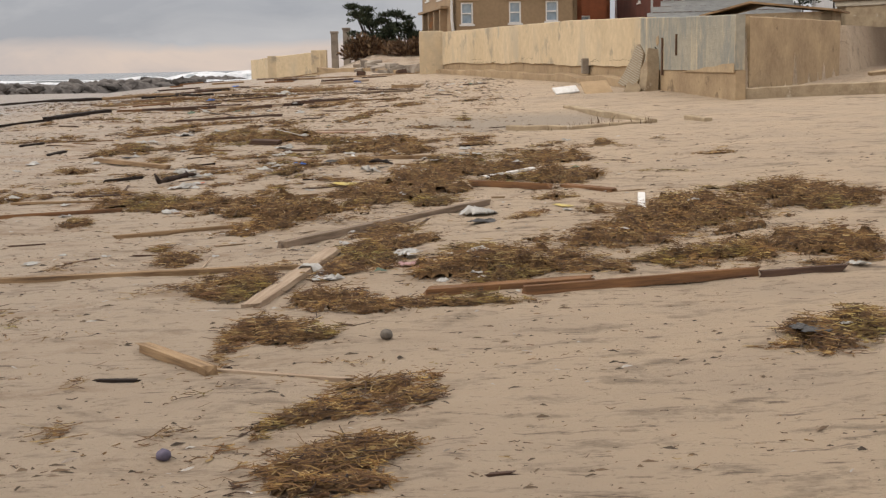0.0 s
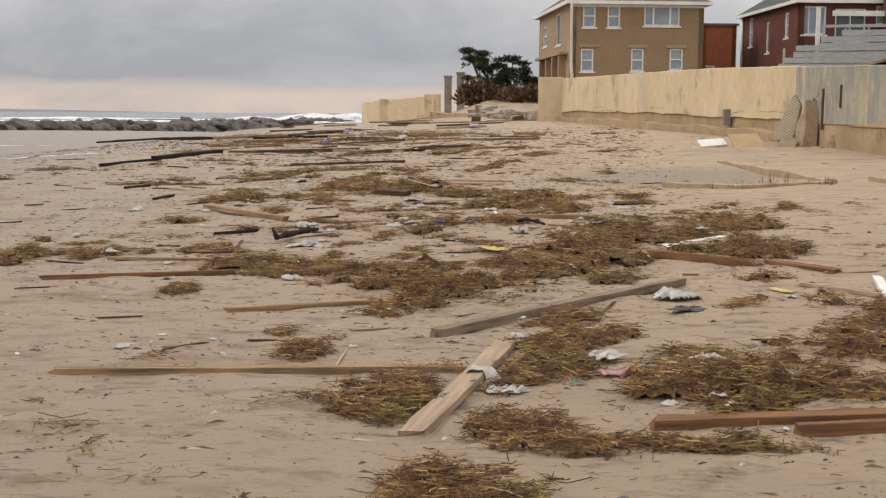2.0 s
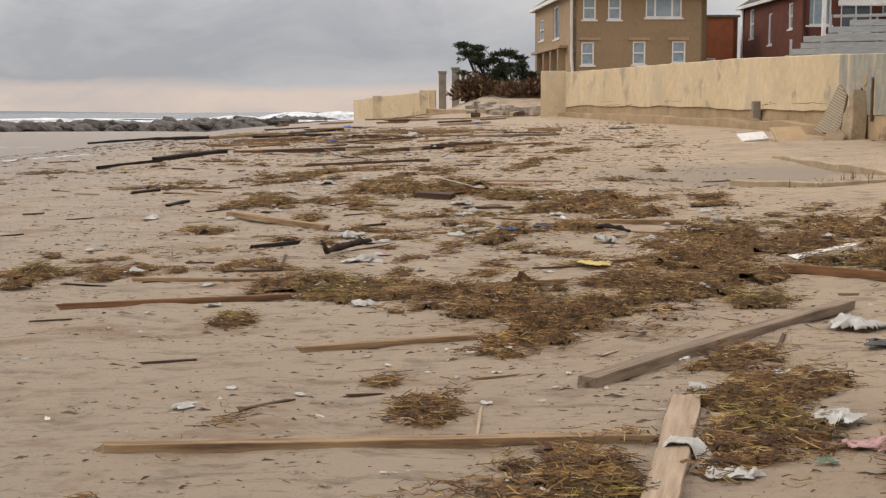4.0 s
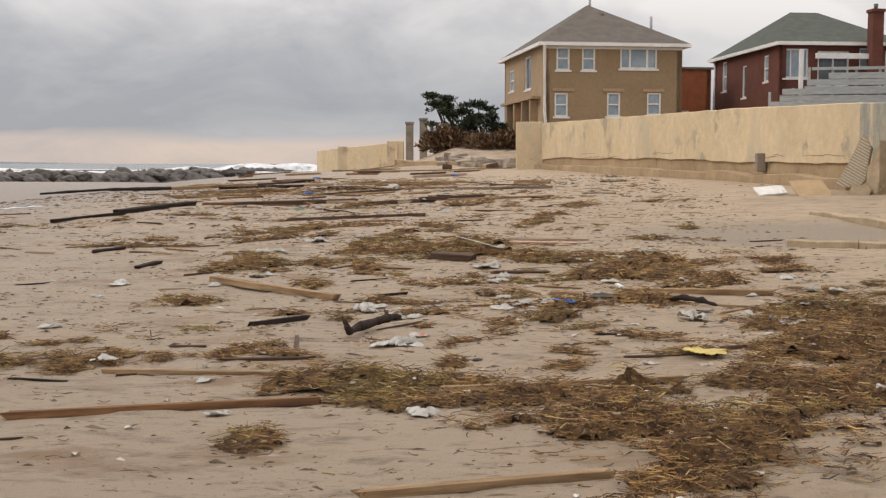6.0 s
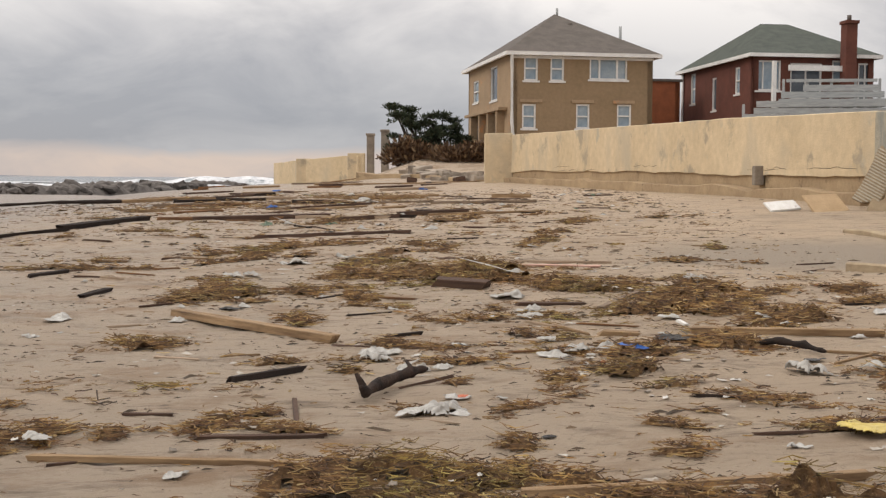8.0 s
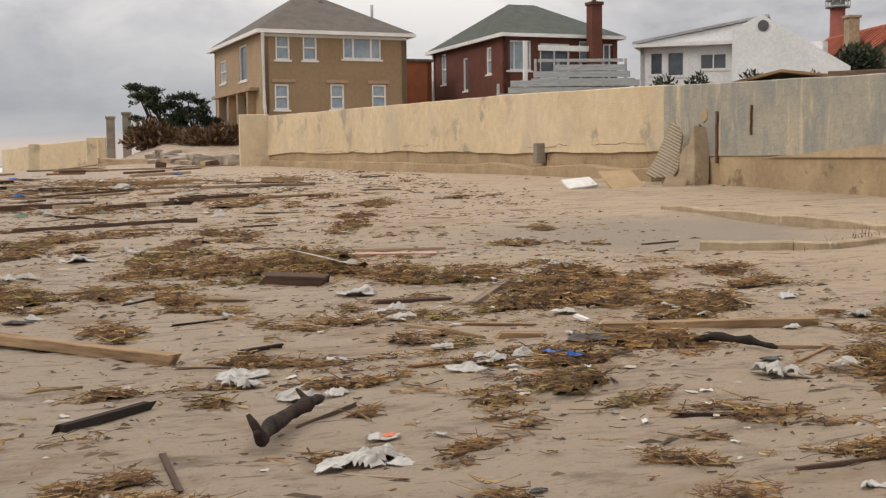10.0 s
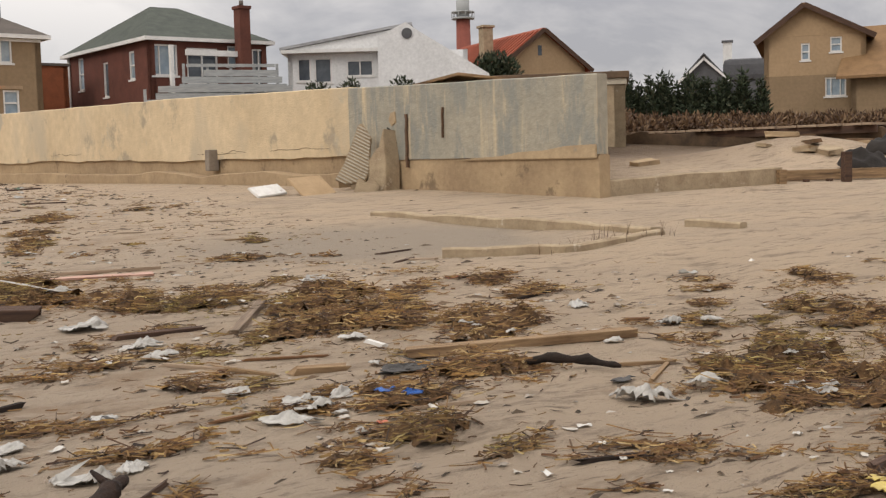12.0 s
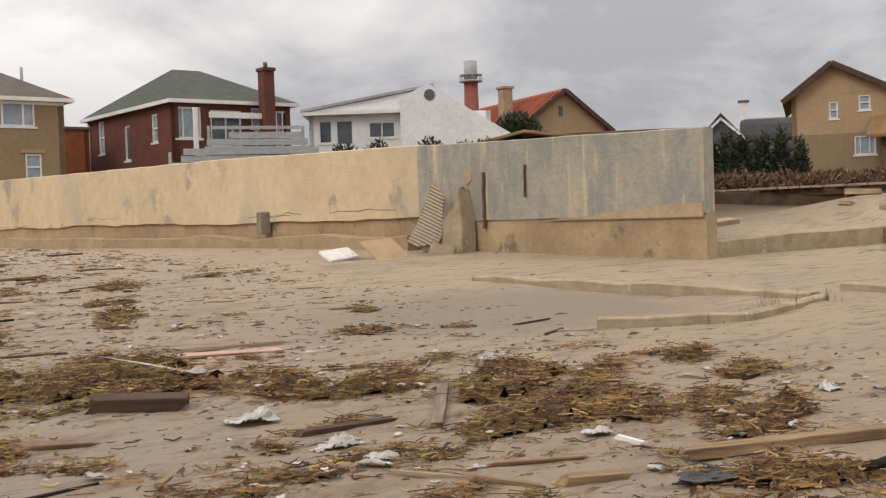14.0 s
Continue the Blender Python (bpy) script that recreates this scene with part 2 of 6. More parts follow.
def streak_layer(mat, colour, scale, lo, hi):
    """Runs of another colour down a wall, long in z."""
    nt = mat.node_tree
    p = nt.nodes["Principled BSDF"]
    old = p.inputs["Base Color"].links[0].from_socket
    co, mp, n, r, mx = (nt.nodes.new("ShaderNode" + k) for k in ("TexCoord", "Mapping", "TexNoise", "MapRange", "Mix"))
    mp.inputs["Scale"].default_value = scale
    n.inputs["Scale"].default_value, n.inputs["Detail"].default_value, n.inputs["Roughness"].default_value = 1.0, 6, 0.65
    r.inputs[1].default_value, r.inputs[2].default_value, r.inputs[4].default_value = lo, hi, 0.85
    mx.data_type = "RGBA"
    mx.inputs[7].default_value = (*colour, 1)
    for a, b in ((co.outputs["Object"], mp.inputs[0]), (mp.outputs[0], n.inputs["Vector"]), (n.outputs[0], r.inputs[0]), (r.outputs[0], mx.inputs[0]), (old, mx.inputs[6]), (mx.outputs[2], p.inputs["Base Color"])):
        nt.links.new(a, b)


streak_layer(BARE, (0.235, 0.24, 0.215), (2.6, 2.6, 0.9), 0.50, 0.60)
streak_layer(CREAM, (0.40, 0.36, 0.28), (1.3, 1.3, 0.9), 0.62, 0.70)
tint_by_place(WEED, (0.42, 0.32, 0.28), 9.0, 0.50, 0.58, 0.8)
tint_by_place(WEED, (1.35, 1.28, 1.05), 4.0, 0.52, 0.62, 0.8)
tint_by_place(WEED, (0.86, 1.02, 0.72), 1.1, 0.52, 0.62, 0.9)
WEED_MAT = material("matted_seaweed", (0.165, 0.090, 0.037), (0.052, 0.030, 0.015), 18, 0.95, bump=1.0, bump_scale=60, spots=(0.30, 0.20, 0.09), spot_scale=34, spot_cut=0.56)
CHIPS = island_material("wood_chips_and_shells", [(0.05, 0.035, 0.022), (0.10, 0.068, 0.04), (0.20, 0.13, 0.075), (0.62, 0.58, 0.52)], [0.5, 0.9])
SCRAPS = island_material("paper_and_plastic_scraps", [(0.14, 0.11, 0.08), (0.36, 0.31, 0.25), (0.46, 0.42, 0.36), (0.56, 0.54, 0.50)], [0.4, 0.8], 0.6)
LEAF = island_material("needle_clumps", [(0.011, 0.018, 0.008), (0.026, 0.040, 0.016), (0.044, 0.056, 0.024), (0.065, 0.062, 0.032)], [0.4, 0.8])
LEAF_DRY = island_material("dry_stems", [(0.045, 0.023, 0.012), (0.10, 0.054, 0.026), (0.16, 0.090, 0.042), (0.23, 0.155, 0.08)], [0.4, 0.8])


def sand_material():
    mat = bpy.data.materials.new("beach_sand")
    mat.use_nodes = True
    nt = mat.node_tree
    N, K = nt.nodes, nt.links.new
    b = N["Principled BSDF"]
    co = N.new("ShaderNodeTexCoord")

    def tex(scale, detail, rough, stretch=(1, 1, 1), turn=0.0):
        mp = N.new("ShaderNodeMapping")
        mp.inputs["Scale"].default_value, mp.inputs["Rotation"].default_value = stretch, (0, 0, turn)
        K(co.outputs["Object"], mp.inputs[0])
        n = N.new("ShaderNodeTexNoise")
        n.inputs["Scale"].default_value, n.inputs["Detail"].default_value, n.inputs["Roughness"].default_value = scale, detail, rough
        K(mp.outputs[0], n.inputs["Vector"])
        return n.outputs[0]

    def ramp(f, lo, hi):
        r = N.new("ShaderNodeMapRange")
        r.inputs[1].default_value, r.inputs[2].default_value = lo, hi
        K(f, r.inputs[0])
        return r.outputs[0]

    def mix(f, a, c):
        n = N.new("ShaderNodeMix")
        n.data_type = "RGBA"
        K(f, n.inputs[0])
        for i, v in ((6, a), (7, c)):
            if isinstance(v, tuple):
                n.inputs[i].default_value = (*v, 1)
            else:
                K(v, n.inputs[i])
        return n.outputs[2]

    # dry sand is warm towards the wall, wetter and greyer towards the sea
    sep = N.new("ShaderNodeSeparateXYZ")
    K(co.outputs["Object"], sep.inputs[0])
    side = N.new("ShaderNodeMath")
    side.operation = "ADD"
    K(sep.outputs[0], side.inputs[0])
    wob = N.new("ShaderNodeMath")
    wob.operation = "MULTIPLY"
    K(tex(0.25, 4, 0.5), wob.inputs[0])
    wob.inputs[1].default_value = 3.0
    K(wob.outputs[0], side.inputs[1])
    dry = ramp(side.outputs[0], -5.5, 3.0)
    base = mix(dry, (0.435, 0.356, 0.275), (0.56, 0.43, 0.30))
    base = mix(ramp(tex(0.55, 6, 0.6, (1, 2.4, 1), 0.2), 0.42, 0.70), base, (0.48, 0.372, 0.268))
    # grey brown mottles: the shading of small dips and footprints, put into the colour
    base = mix(ramp(tex(2.0, 9, 0.72, (1, 2.8, 1), 0.15), 0.53, 0.68), base, (0.25, 0.19, 0.135))
    base = mix(ramp(tex(7.0, 8, 0.75, (1, 2.6, 1), 0.1), 0.60, 0.72), base, (0.175, 0.135, 0.102))
    base = mix(ramp(tex(5.0, 6, 0.7, (1, 2.2, 1), -0.1), 0.62, 0.74), base, (0.50, 0.40, 0.29))
    stain = N.new("ShaderNodeMath")
    stain.operation = "MULTIPLY"
    K(ramp(tex(0.9, 7, 0.7, (1, 2.0, 1), -0.5), 0.52, 0.66), stain.inputs[0])
    K(ramp(side.outputs[0], 2.5, -2.0), stain.inputs[1])
    base = mix(stain.outputs[0], base, (0.33, 0.225, 0.14))
    base = mix(ramp(side.outputs[0], -7.0, -13.0), base, (0.325, 0.285, 0.25))
    base = mix(ramp(tex(3.2, 7, 0.7, (1, 5.5, 1), 0.08), 0.585, 0.66), base, (0.22, 0.165, 0.118))
    # grey damp floor of the smooth pan before the buried frame
    shift = N.new("ShaderNodeMapping")
    shift.vector_type = "TEXTURE"
    shift.inputs["Location"].default_value, shift.inputs["Scale"].default_value = (0.9, 20.7, 0.45), (2.4, 2.1, 3.0)
    shift.inputs["Rotation"].default_value = (0, 0, 0.28)
    K(co.outputs["Object"], shift.inputs[0])
    ball = N.new("ShaderNodeVectorMath")
    ball.operation = "LENGTH"
    K(shift.outputs[0], ball.inputs[0])
    wet = N.new("ShaderNodeMath")
    wet.operation = "MULTIPLY_ADD"
    K(tex(0.8, 5, 0.6), wet.inputs[0])
    wet.inputs[1].default_value = 0.9
    K(ball.outputs["Value"], wet.inputs[2])
    base = mix(ramp(wet.outputs[0], 1.45, 0.95), base, (0.385, 0.315, 0.24))
    # brown ground behind the wall; the tint also carries the yards' brush and shadows
    yard = N.new("ShaderNodeMath")
    yard.operation = "ADD"
    K(sep.outputs[1], yard.inputs[0])
    K(wob.outputs[0], yard.inputs[1])
    yard_dark = N.new("ShaderNodeMath")
    yard_dark.operation = "MULTIPLY"
    K(ramp(yard.outputs[0], 27.0, 32.0), yard_dark.inputs[0])
    K(ramp(sep.outputs[0], 8.5, 10.5), yard_dark.inputs[1])
    base = mix(yard_dark.outputs[0], base, (0.13, 0.088, 0.055))
    base = mix(ramp(tex(26, 6, 0.7), 0.60, 0.72), base, (0.20, 0.145, 0.095))
    base = mix(ramp(tex(60, 4, 0.7), 0.66, 0.74), base, (0.62, 0.53, 0.42))
    K(base, b.inputs["Base Color"])
    r = N.new("ShaderNodeMapRange")
    r.inputs[3].default_value, r.inputs[4].default_value = 0.62, 0.95
    K(dry, r.inputs[0])
    K(r.outputs[0], b.inputs["Roughness"])
    b.inputs["Specular IOR Level"].default_value = 0.3
    h = N.new("ShaderNodeMath")
    h.operation = "MULTIPLY_ADD"
    K(tex(9, 8, 0.65, (1, 2, 1), 0.2), h.inputs[0])
    h.inputs[1].default_value = 1.6
    K(tex(55, 6, 0.7), h.inputs[2])
    bp = N.new("ShaderNodeBump")
    bp.inputs["Strength"].default_value, bp.inputs["Distance"].default_value = 1.0, 0.045
    K(h.outputs[0], bp.inputs["Height"])
    K(bp.outputs[0], b.inputs["Normal"])
    return mat


SAND = sand_material()
SEA = material("grey_sea_water", (0.10, 0.12, 0.125), (0.16, 0.175, 0.175), 0.05, 0.18, bump=0.6, bump_scale=0.5, spots=(0.55, 0.56, 0.56), spot_scale=0.06, spot_cut=0.62, stretch=(1, 3, 1))


# ---- building helpers ----
def part(name, bm, mat, parent=None, label="", smooth=False):
    me = bpy.data.meshes.new(name)
    bm.to_mesh(me)
    bm.free()
    if smooth:
        me.polygons.foreach_set("use_smooth", [True] * len(me.polygons))
    me.materials.append(mat)
    ob = new(name, me)
    if parent:
        ob.parent = parent
    if label:
        ob["label"] = label
    return ob


def raw(name, verts, faces, mat, parent=None, smooth=False, label=""):
    me = bpy.data.meshes.new(name)
    me.from_pydata([tuple(v) for v in verts], [], faces)
    if smooth:
        me.polygons.foreach_set("use_smooth", [True] * len(me.polygons))
    me.materials.append(mat)
    me.update()
    ob = new(name, me)
    if parent:
        ob.parent = parent
    if label:
        ob["label"] = label
    return ob


def add_box(bm, x0, x1, y0, y1, z0, z1, bevel=0.0):
    r = bmesh.ops.create_cube(bm, size=1.0)
    bmesh.ops.transform(bm, matrix=Matrix.Translation(((x0 + x1) / 2, (y0 + y1) / 2, (z0 + z1) / 2)) @ Matrix.Diagonal((x1 - x0, y1 - y0, z1 - z0, 1)), verts=r["verts"])
    if bevel:
        edges = list({e for v in r["verts"] for e in v.link_edges})
        bmesh.ops.bevel(bm, geom=edges, offset=bevel, segments=2, affect="EDGES", profile=0.6)


def box(name, x0, x1, y0, y1, z0, z1, mat, parent=None, bevel=0.0, label=""):
    bm = bmesh.new()
    add_box(bm, x0, x1, y0, y1, z0, z1, bevel)
    return part(name, bm, mat, parent, label)


def thing(name, m, label, category, group="", kind=""):
    ob = new(name)
    ob.matrix_world = m
    return tagged(ob, label, category, group, kind)


def ground_z(x, y):
    """Height of the beach: it rises away from the sea and towards the houses."""
    f = 0.036 * y if y < 26 else 0.936 + 0.3 * (1 - math.exp(-(y - 26) / 8.3))
    c = max(0.0, min(1.0, (y - 40) / 18))
    f += 0.27 * c * c * (3 - 2 * c)
    shore = 72 + min(18, max(0, -x - 12))
    if y > shore:
        f -= min(0.03 * (y - shore), 2.2)
    z = -0.25 + f + 0.025 * max(min(x, 9), -6)
    if x < -6:
        z -= min(0.0048 * (x + 6) ** 2, 1.08)
    return z


def hollow(x, y):
    """1 in the middle of the smooth pan before the buried frame, 0 outside it."""
    u, v = (x - 1.1) * 0.96 + (y - 20.6) * 0.28, (y - 20.6) * 0.96 - (x - 1.1) * 0.28
    e = 1 - (u / 2.1) ** 2 - (v / 2.0) ** 2
    return max(0.0, min(1.0, 2.2 * e))


def sand_z(x, y):
    """The beach with its hollows and lumps."""
    z = ground_z(x, y)
    near = 1.0 / (1.0 + (max(abs(x) - 10, 0) + max(y - 40, 0)) / 25)
    near *= 1 - 0.75 * max(0.0, min(1.0, (y - 18.0) / 3)) * max(0.0, min(1.0, (x + 1.5) / 2))
    z += near * (0.035 * noise.noise((x * 0.55, y * 0.8, 3.1)) + 0.020 * noise.noise((x * 1.7, y * 2.6, 7.7)) + 0.017 * noise.noise((x * 4.0, y * 6, 1.3)) + 0.010 * noise.noise((x * 9, y * 12, 4.3)))
    z -= 0.05 * hollow(x, y)
    # the sand washed up against the sea wall and its right-hand end
    if x > 7 and y > 24:
        z += 0.5 * min(1, (x - 7) / 9) * min(1, (y - 24) / 8)
    return z


# ---- ground, sea, distance ----
WALL_LINE = [(5.47, 22.90, 2.34), (4.45, 28.4, 2.55), (3.35, 34.5, 2.72), (2.3, 40.5, 2.83), (1.0, 46.5, 2.91), (-0.75, 52.5, 2.96)]


def wall_x(y):
    if y <= WALL_LINE[0][1]:
        return WALL_LINE[0][0]
    for a, b in zip(WALL_LINE, WALL_LINE[1:]):
        if y <= b[1]:
            return a[0] + (b[0] - a[0]) * (y - a[1]) / (b[1] - a[1])
    return WALL_LINE[-1][0]


def land_z(x, y):
    """Beach in front of the sea wall, raised yards behind it."""
    z = sand_z(x, y)
    ramp = max(0.0, min(2.05, 0.072 * ((y - 23) + 0.3 * (x - 8)))) if x > 6 else 0.0
    if y > 22 and x > 7.2:
        z = max(z, 0.75 + ramp + 0.04 * noise.noise((x * 0.5, y * 0.5, 0)))
    if y > 23.35 and x > wall_x(y) + (0.3 if y < 27 else 0.85) and (x < 5.75 + 0.727 * (y - 23.35) or y > 31 + 0.7 * (x - 7.7)) and y < 53:
        z = max(z, 2.25)
    if y >= 53:
        k = max(0.0, min(1.0, (y - 57) / 6)) * max(0.0, min(1.0, (x + 7.5) / 3))
        z = z + (2.25 - z) * k if z < 2.25 else z
        if y > 110:
            z = min(z, 2.8)
    # a slope of sand heaped up in the torn yard
    if x > 7.5 and y > 23.2:
        z += 0.42 * math.exp(-((x - 13.2) / 2.0) ** 2 - ((y - 26.6) / 1.5) ** 2)
    return z


def steps(a, b, fine, far_lo, far_hi, grow):
    mid = list(np.arange(a, b + 1e-6, fine))
    lo, hi, d = [], [], fine
    p = a
    while p > far_lo:
        d *= grow
        p -= d
        lo.append(p)
    p, d = b, fine
    while p < far_hi:
        d *= grow
        p += d
        hi.append(p)
    return lo[::-1] + mid + hi


def build_ground():
    xs = steps(-7.0, 8.4, 0.11, -1600, 1600, 1.13)
    ys = steps(1.5, 24.5, 0.11, -60, 2600, 1.07)
    verts = [(x, y, land_z(x, y)) for y in ys for x in xs]
    nx = len(xs)
    faces = [(j * nx + i, j * nx + i + 1, (j + 1) * nx + i + 1, (j + 1) * nx + i) for j in range(len(ys) - 1) for i in range(nx - 1)]
    ob = raw("ground", verts, faces, SAND, smooth=True)
    tagged(ob, "damp tan beach sand with lumps, dark stains and dip shading in its colour", "sand", kind="structure")


build_ground()


def build_sea():
    bm = bmesh.new()
    vs = [bm.verts.new(v) for v in ((-3000, 20, -0.55), (60, 20, -0.55), (400, 3200, -0.55), (-3000, 3200, -0.55))]
    bm.faces.new(vs)
    tagged(part("water", bm, SEA), "grey sea with white surf under clouds", "sea", kind="structure")


build_sea()


def surf(x, y, length, yaw, height, width, seed):
    """One breaking line of foam: a lumpy low ridge."""
    n, k = max(24, int(length / (0.25 * width))), 7
    verts, faces = [], []
    for i in range(n + 1):
        u = i / n
        s = math.sin(math.pi * u) ** 0.4
        for j in range(k):
            a = math.pi * j / (k - 1)
            r = 0.55 + 0.9 * abs(noise.noise((u * length / width * 0.9, j * 0.5, seed)))
            verts.append(((u - 0.5) * length, math.cos(a) * width * 0.5 * r * s, math.sin(a) * height * r * s - 0.05))
    for i in range(n):
        for j in range(k - 1):
            faces.append((i * k + j, i * k + j + 1, (i + 1) * k + j + 1, (i + 1) * k + j))
    ob = raw("breaking_wave", verts, faces, FOAM, smooth=True)
    ob.matrix_world = pose(x, y, -0.55, 0, 0, yaw)
    tagged(ob, "white foaming wave breaking on grey sea", "wave", "breaking waves")


surf(-62, 210, 60, 4, 0.45, 9, 1.2)
surf(-30, 165, 46, 2, 2.0, 8, 4.4)
surf(-34, 190, 60, -3, 1.7, 10, 7.9)
surf(-90, 240, 80, 6, 0.45, 9, 3.3)
surf(-150, 300, 120, 3, 0.7, 12, 6.1)
surf(-26, 150, 30, 6, 1.5, 6, 9.2)
surf(-75, 120, 40, 20, 0.4, 5, 5.7)


def wash(x, y, length, width, yaw, seed):
    """A thin spent tongue of foam left on the wet sand."""
    n, k = 60, 5
    verts, faces = [], []
    c, s = math.cos(radians(yaw)), math.sin(radians(yaw))
    for i in range(n + 1):
        u = i / n - 0.5
        w = width * (0.25 + abs(noise.noise((u * 7, seed, 0))) * 1.3) * max(0.02, 1 - 4 * u * u)
        for j in range(k):
            v = j / (k - 1) - 0.5
            px, py = u * length, v * w + 0.5 * noise.noise((u * 3, seed, 5))
            gx, gy = x + px * c - py * s, y + px * s + py * c
            verts.append((gx, gy, land_z(gx, gy) + 0.012 + 0.03 * (1 - 4 * v * v) * abs(noise.noise((px * 2, py * 4, seed)))))
    for i in range(n):
        faces += [(i * k + j, (i + 1) * k + j, (i + 1) * k + j + 1, i * k + j + 1) for j in range(k - 1)]
    tagged(raw("foam_patch", verts, faces, FOAM, smooth=True), "thin white foam left on wet sand", "foam", "foam patches", kind="stuff")


wash(-13.2, 29.5, 3.0, 0.8, 8, 2.0)
wash(-15.0, 27.8, 2.4, 0.35, -6, 4.0)
wash(-27.0, 52.0, 9.0, 1.2, 5, 7.0)
wash(-33.0, 60.0, 10.0, 0.9, 3, 9.0)


def far_coast():
    n = 60
    verts, faces = [], []
    for i in range(n + 1):
        u = i / n
        x = -2400 + 1500 * u
        h = 14 * (1 - u) ** 0.5 * (0.75 + 0.5 * abs(noise.noise((u * 9, 2.2, 0)))) * min(1, (1 - u) * 5) + 0.5
        for dy, z in ((0, -1), (60, h), (400, h * 0.8)):
            verts.append((x, 2350 + dy, z))
    for i in range(n):
        for j in range(2):
            a = i * 3 + j
            faces.append((a, a + 3, a + 4, a + 1))
    tagged(raw("backdrop_coast", verts, faces, material("hazy_far_coast", (0.20, 0.21, 0.225), (0.17, 0.18, 0.20), 0.01, 1.0, bump=0), smooth=True), "hazy low coast far over the sea", "coast", kind="structure")


far_coast()


def lump_mesh(bm, size, seed, sub=2, rough=0.35, flat=0.0):
    r = bmesh.ops.create_icosphere(bm, subdivisions=sub, radius=1.0)
    for v in r["verts"]:
        d = 1 + rough * noise.noise(Vector(v.co) * 1.3 + Vector((seed, seed * 0.7, 0))) + 0.5 * rough * noise.noise(Vector(v.co) * 3.1 + Vector((0, seed, 3)))
        v.co = Vector((v.co.x * d * size[0], v.co.y * d * size[1], max(v.co.z * d, -flat if flat else -9) * size[2]))
    return r["verts"]


def build_jetty():
    rng = random.Random(5)
    meshes = []
    for k in range(6):
        bm = bmesh.new()
        lump_mesh(bm, (1, 0.8, 0.65), 3.1 * k + 1, 2, 0.45)
        me = bpy.data.meshes.new("rock")
        bm.to_mesh(me)
        bm.free()
        me.materials.append(ROCK)
        meshes.append(me)
    jetty = thing("rock_jetty", pose(0, 0, 0), "dark boulder jetty along the water", "jetty")
    # the packed small stone that fills the gaps between the boulders
    verts, faces, n, k = [], [], 260, 9
    for i in range(n + 1):
        u = i / n
        for j in range(k):
            v = j / (k - 1) * 2 - 1
            w = 0.9 + 0.5 * noise.noise((u * 60, j * 0.4, 2.0))
            verts.append((-47 + 16 * u + 2.2 * v, 74 + 90 * u - 0.4 * v, -0.75 + 1.25 * w * (1 - v * v) + 0.35 * noise.noise((u * 130, v * 3, 8.0))))
    for i in range(n):
        faces += [(i * k + j, (i + 1) * k + j, (i + 1) * k + j + 1, i * k + j + 1) for j in range(k - 1)]
    raw("core", verts, faces, ROCK, jetty)
    for i in range(290):
        u = rng.random() ** 1.5
        x, y = -47 + 16 * u + rng.uniform(-1.8, 1.8), 74 + 90 * u + rng.uniform(-1.5, 1.5)
        ob = new("boulder", meshes[i % 6])
        s = rng.uniform(0.55, 1.05)
        ob.parent = jetty
        ob.matrix_basis = pose(x, y, rng.uniform(-0.35, 0.30), rng.uniform(-20, 20), rng.uniform(-20, 20), rng.uniform(0, 360)) @ Matrix.Diagonal((s * 1.25, s * 1.1, s * 0.85, 1))


build_jetty()


# ---- the sea wall ----
def strip_wall(name, line, z_low, z_high, thick, mat, inset=0.0, wobble=0.0, seed=0.0, seg=0.45, parent=None):
    """A wall along a bent line; z_low and z_high map a point of the line to heights. It stands inset behind the line."""
    pts = []
    for a, b in zip(line, line[1:]):
        n = max(1, int((Vector(b[:2]) - Vector(a[:2])).length / seg))
        pts += [tuple(a[k] + (b[k] - a[k]) * i / n for k in range(3)) for i in range(n)]
    pts.append(line[-1])
    verts, faces = [], []
    for i, p in enumerate(pts):
        q, o = pts[min(i + 1, len(pts) - 1)], pts[max(i - 1, 0)]
        d = (Vector(q[:2]) - Vector(o[:2])).normalized()
        nrm = Vector((d.y, -d.x))
        w = wobble * noise.noise((p[0] * 1.1, p[1] * 1.1, seed))
        for off, z in ((inset + w * 0.4, z_low(p)), (inset + w * 0.2, (z_low(p) + z_high(p)) / 2), (inset, z_high(p) + w - 0.015), (inset + 0.02, z_high(p) + w), (inset + thick - 0.02, z_high(p) + w), (inset + thick, z_high(p) + w - 0.015), (inset + thick, z_low(p))):
            verts.append((p[0] + nrm.x * off, p[1] + nrm.y * off, z))
    k = 7
    for i in range(len(pts) - 1):
        for j in range(k):
            a, b = i * k + j, i * k + (j + 1) % k
            faces.append((a, b, b + k, a + k))
    faces += [tuple(range(k))[::-1], tuple(range((len(pts) - 1) * k, len(pts) * k))]
    return raw(name, verts, faces, mat, parent)


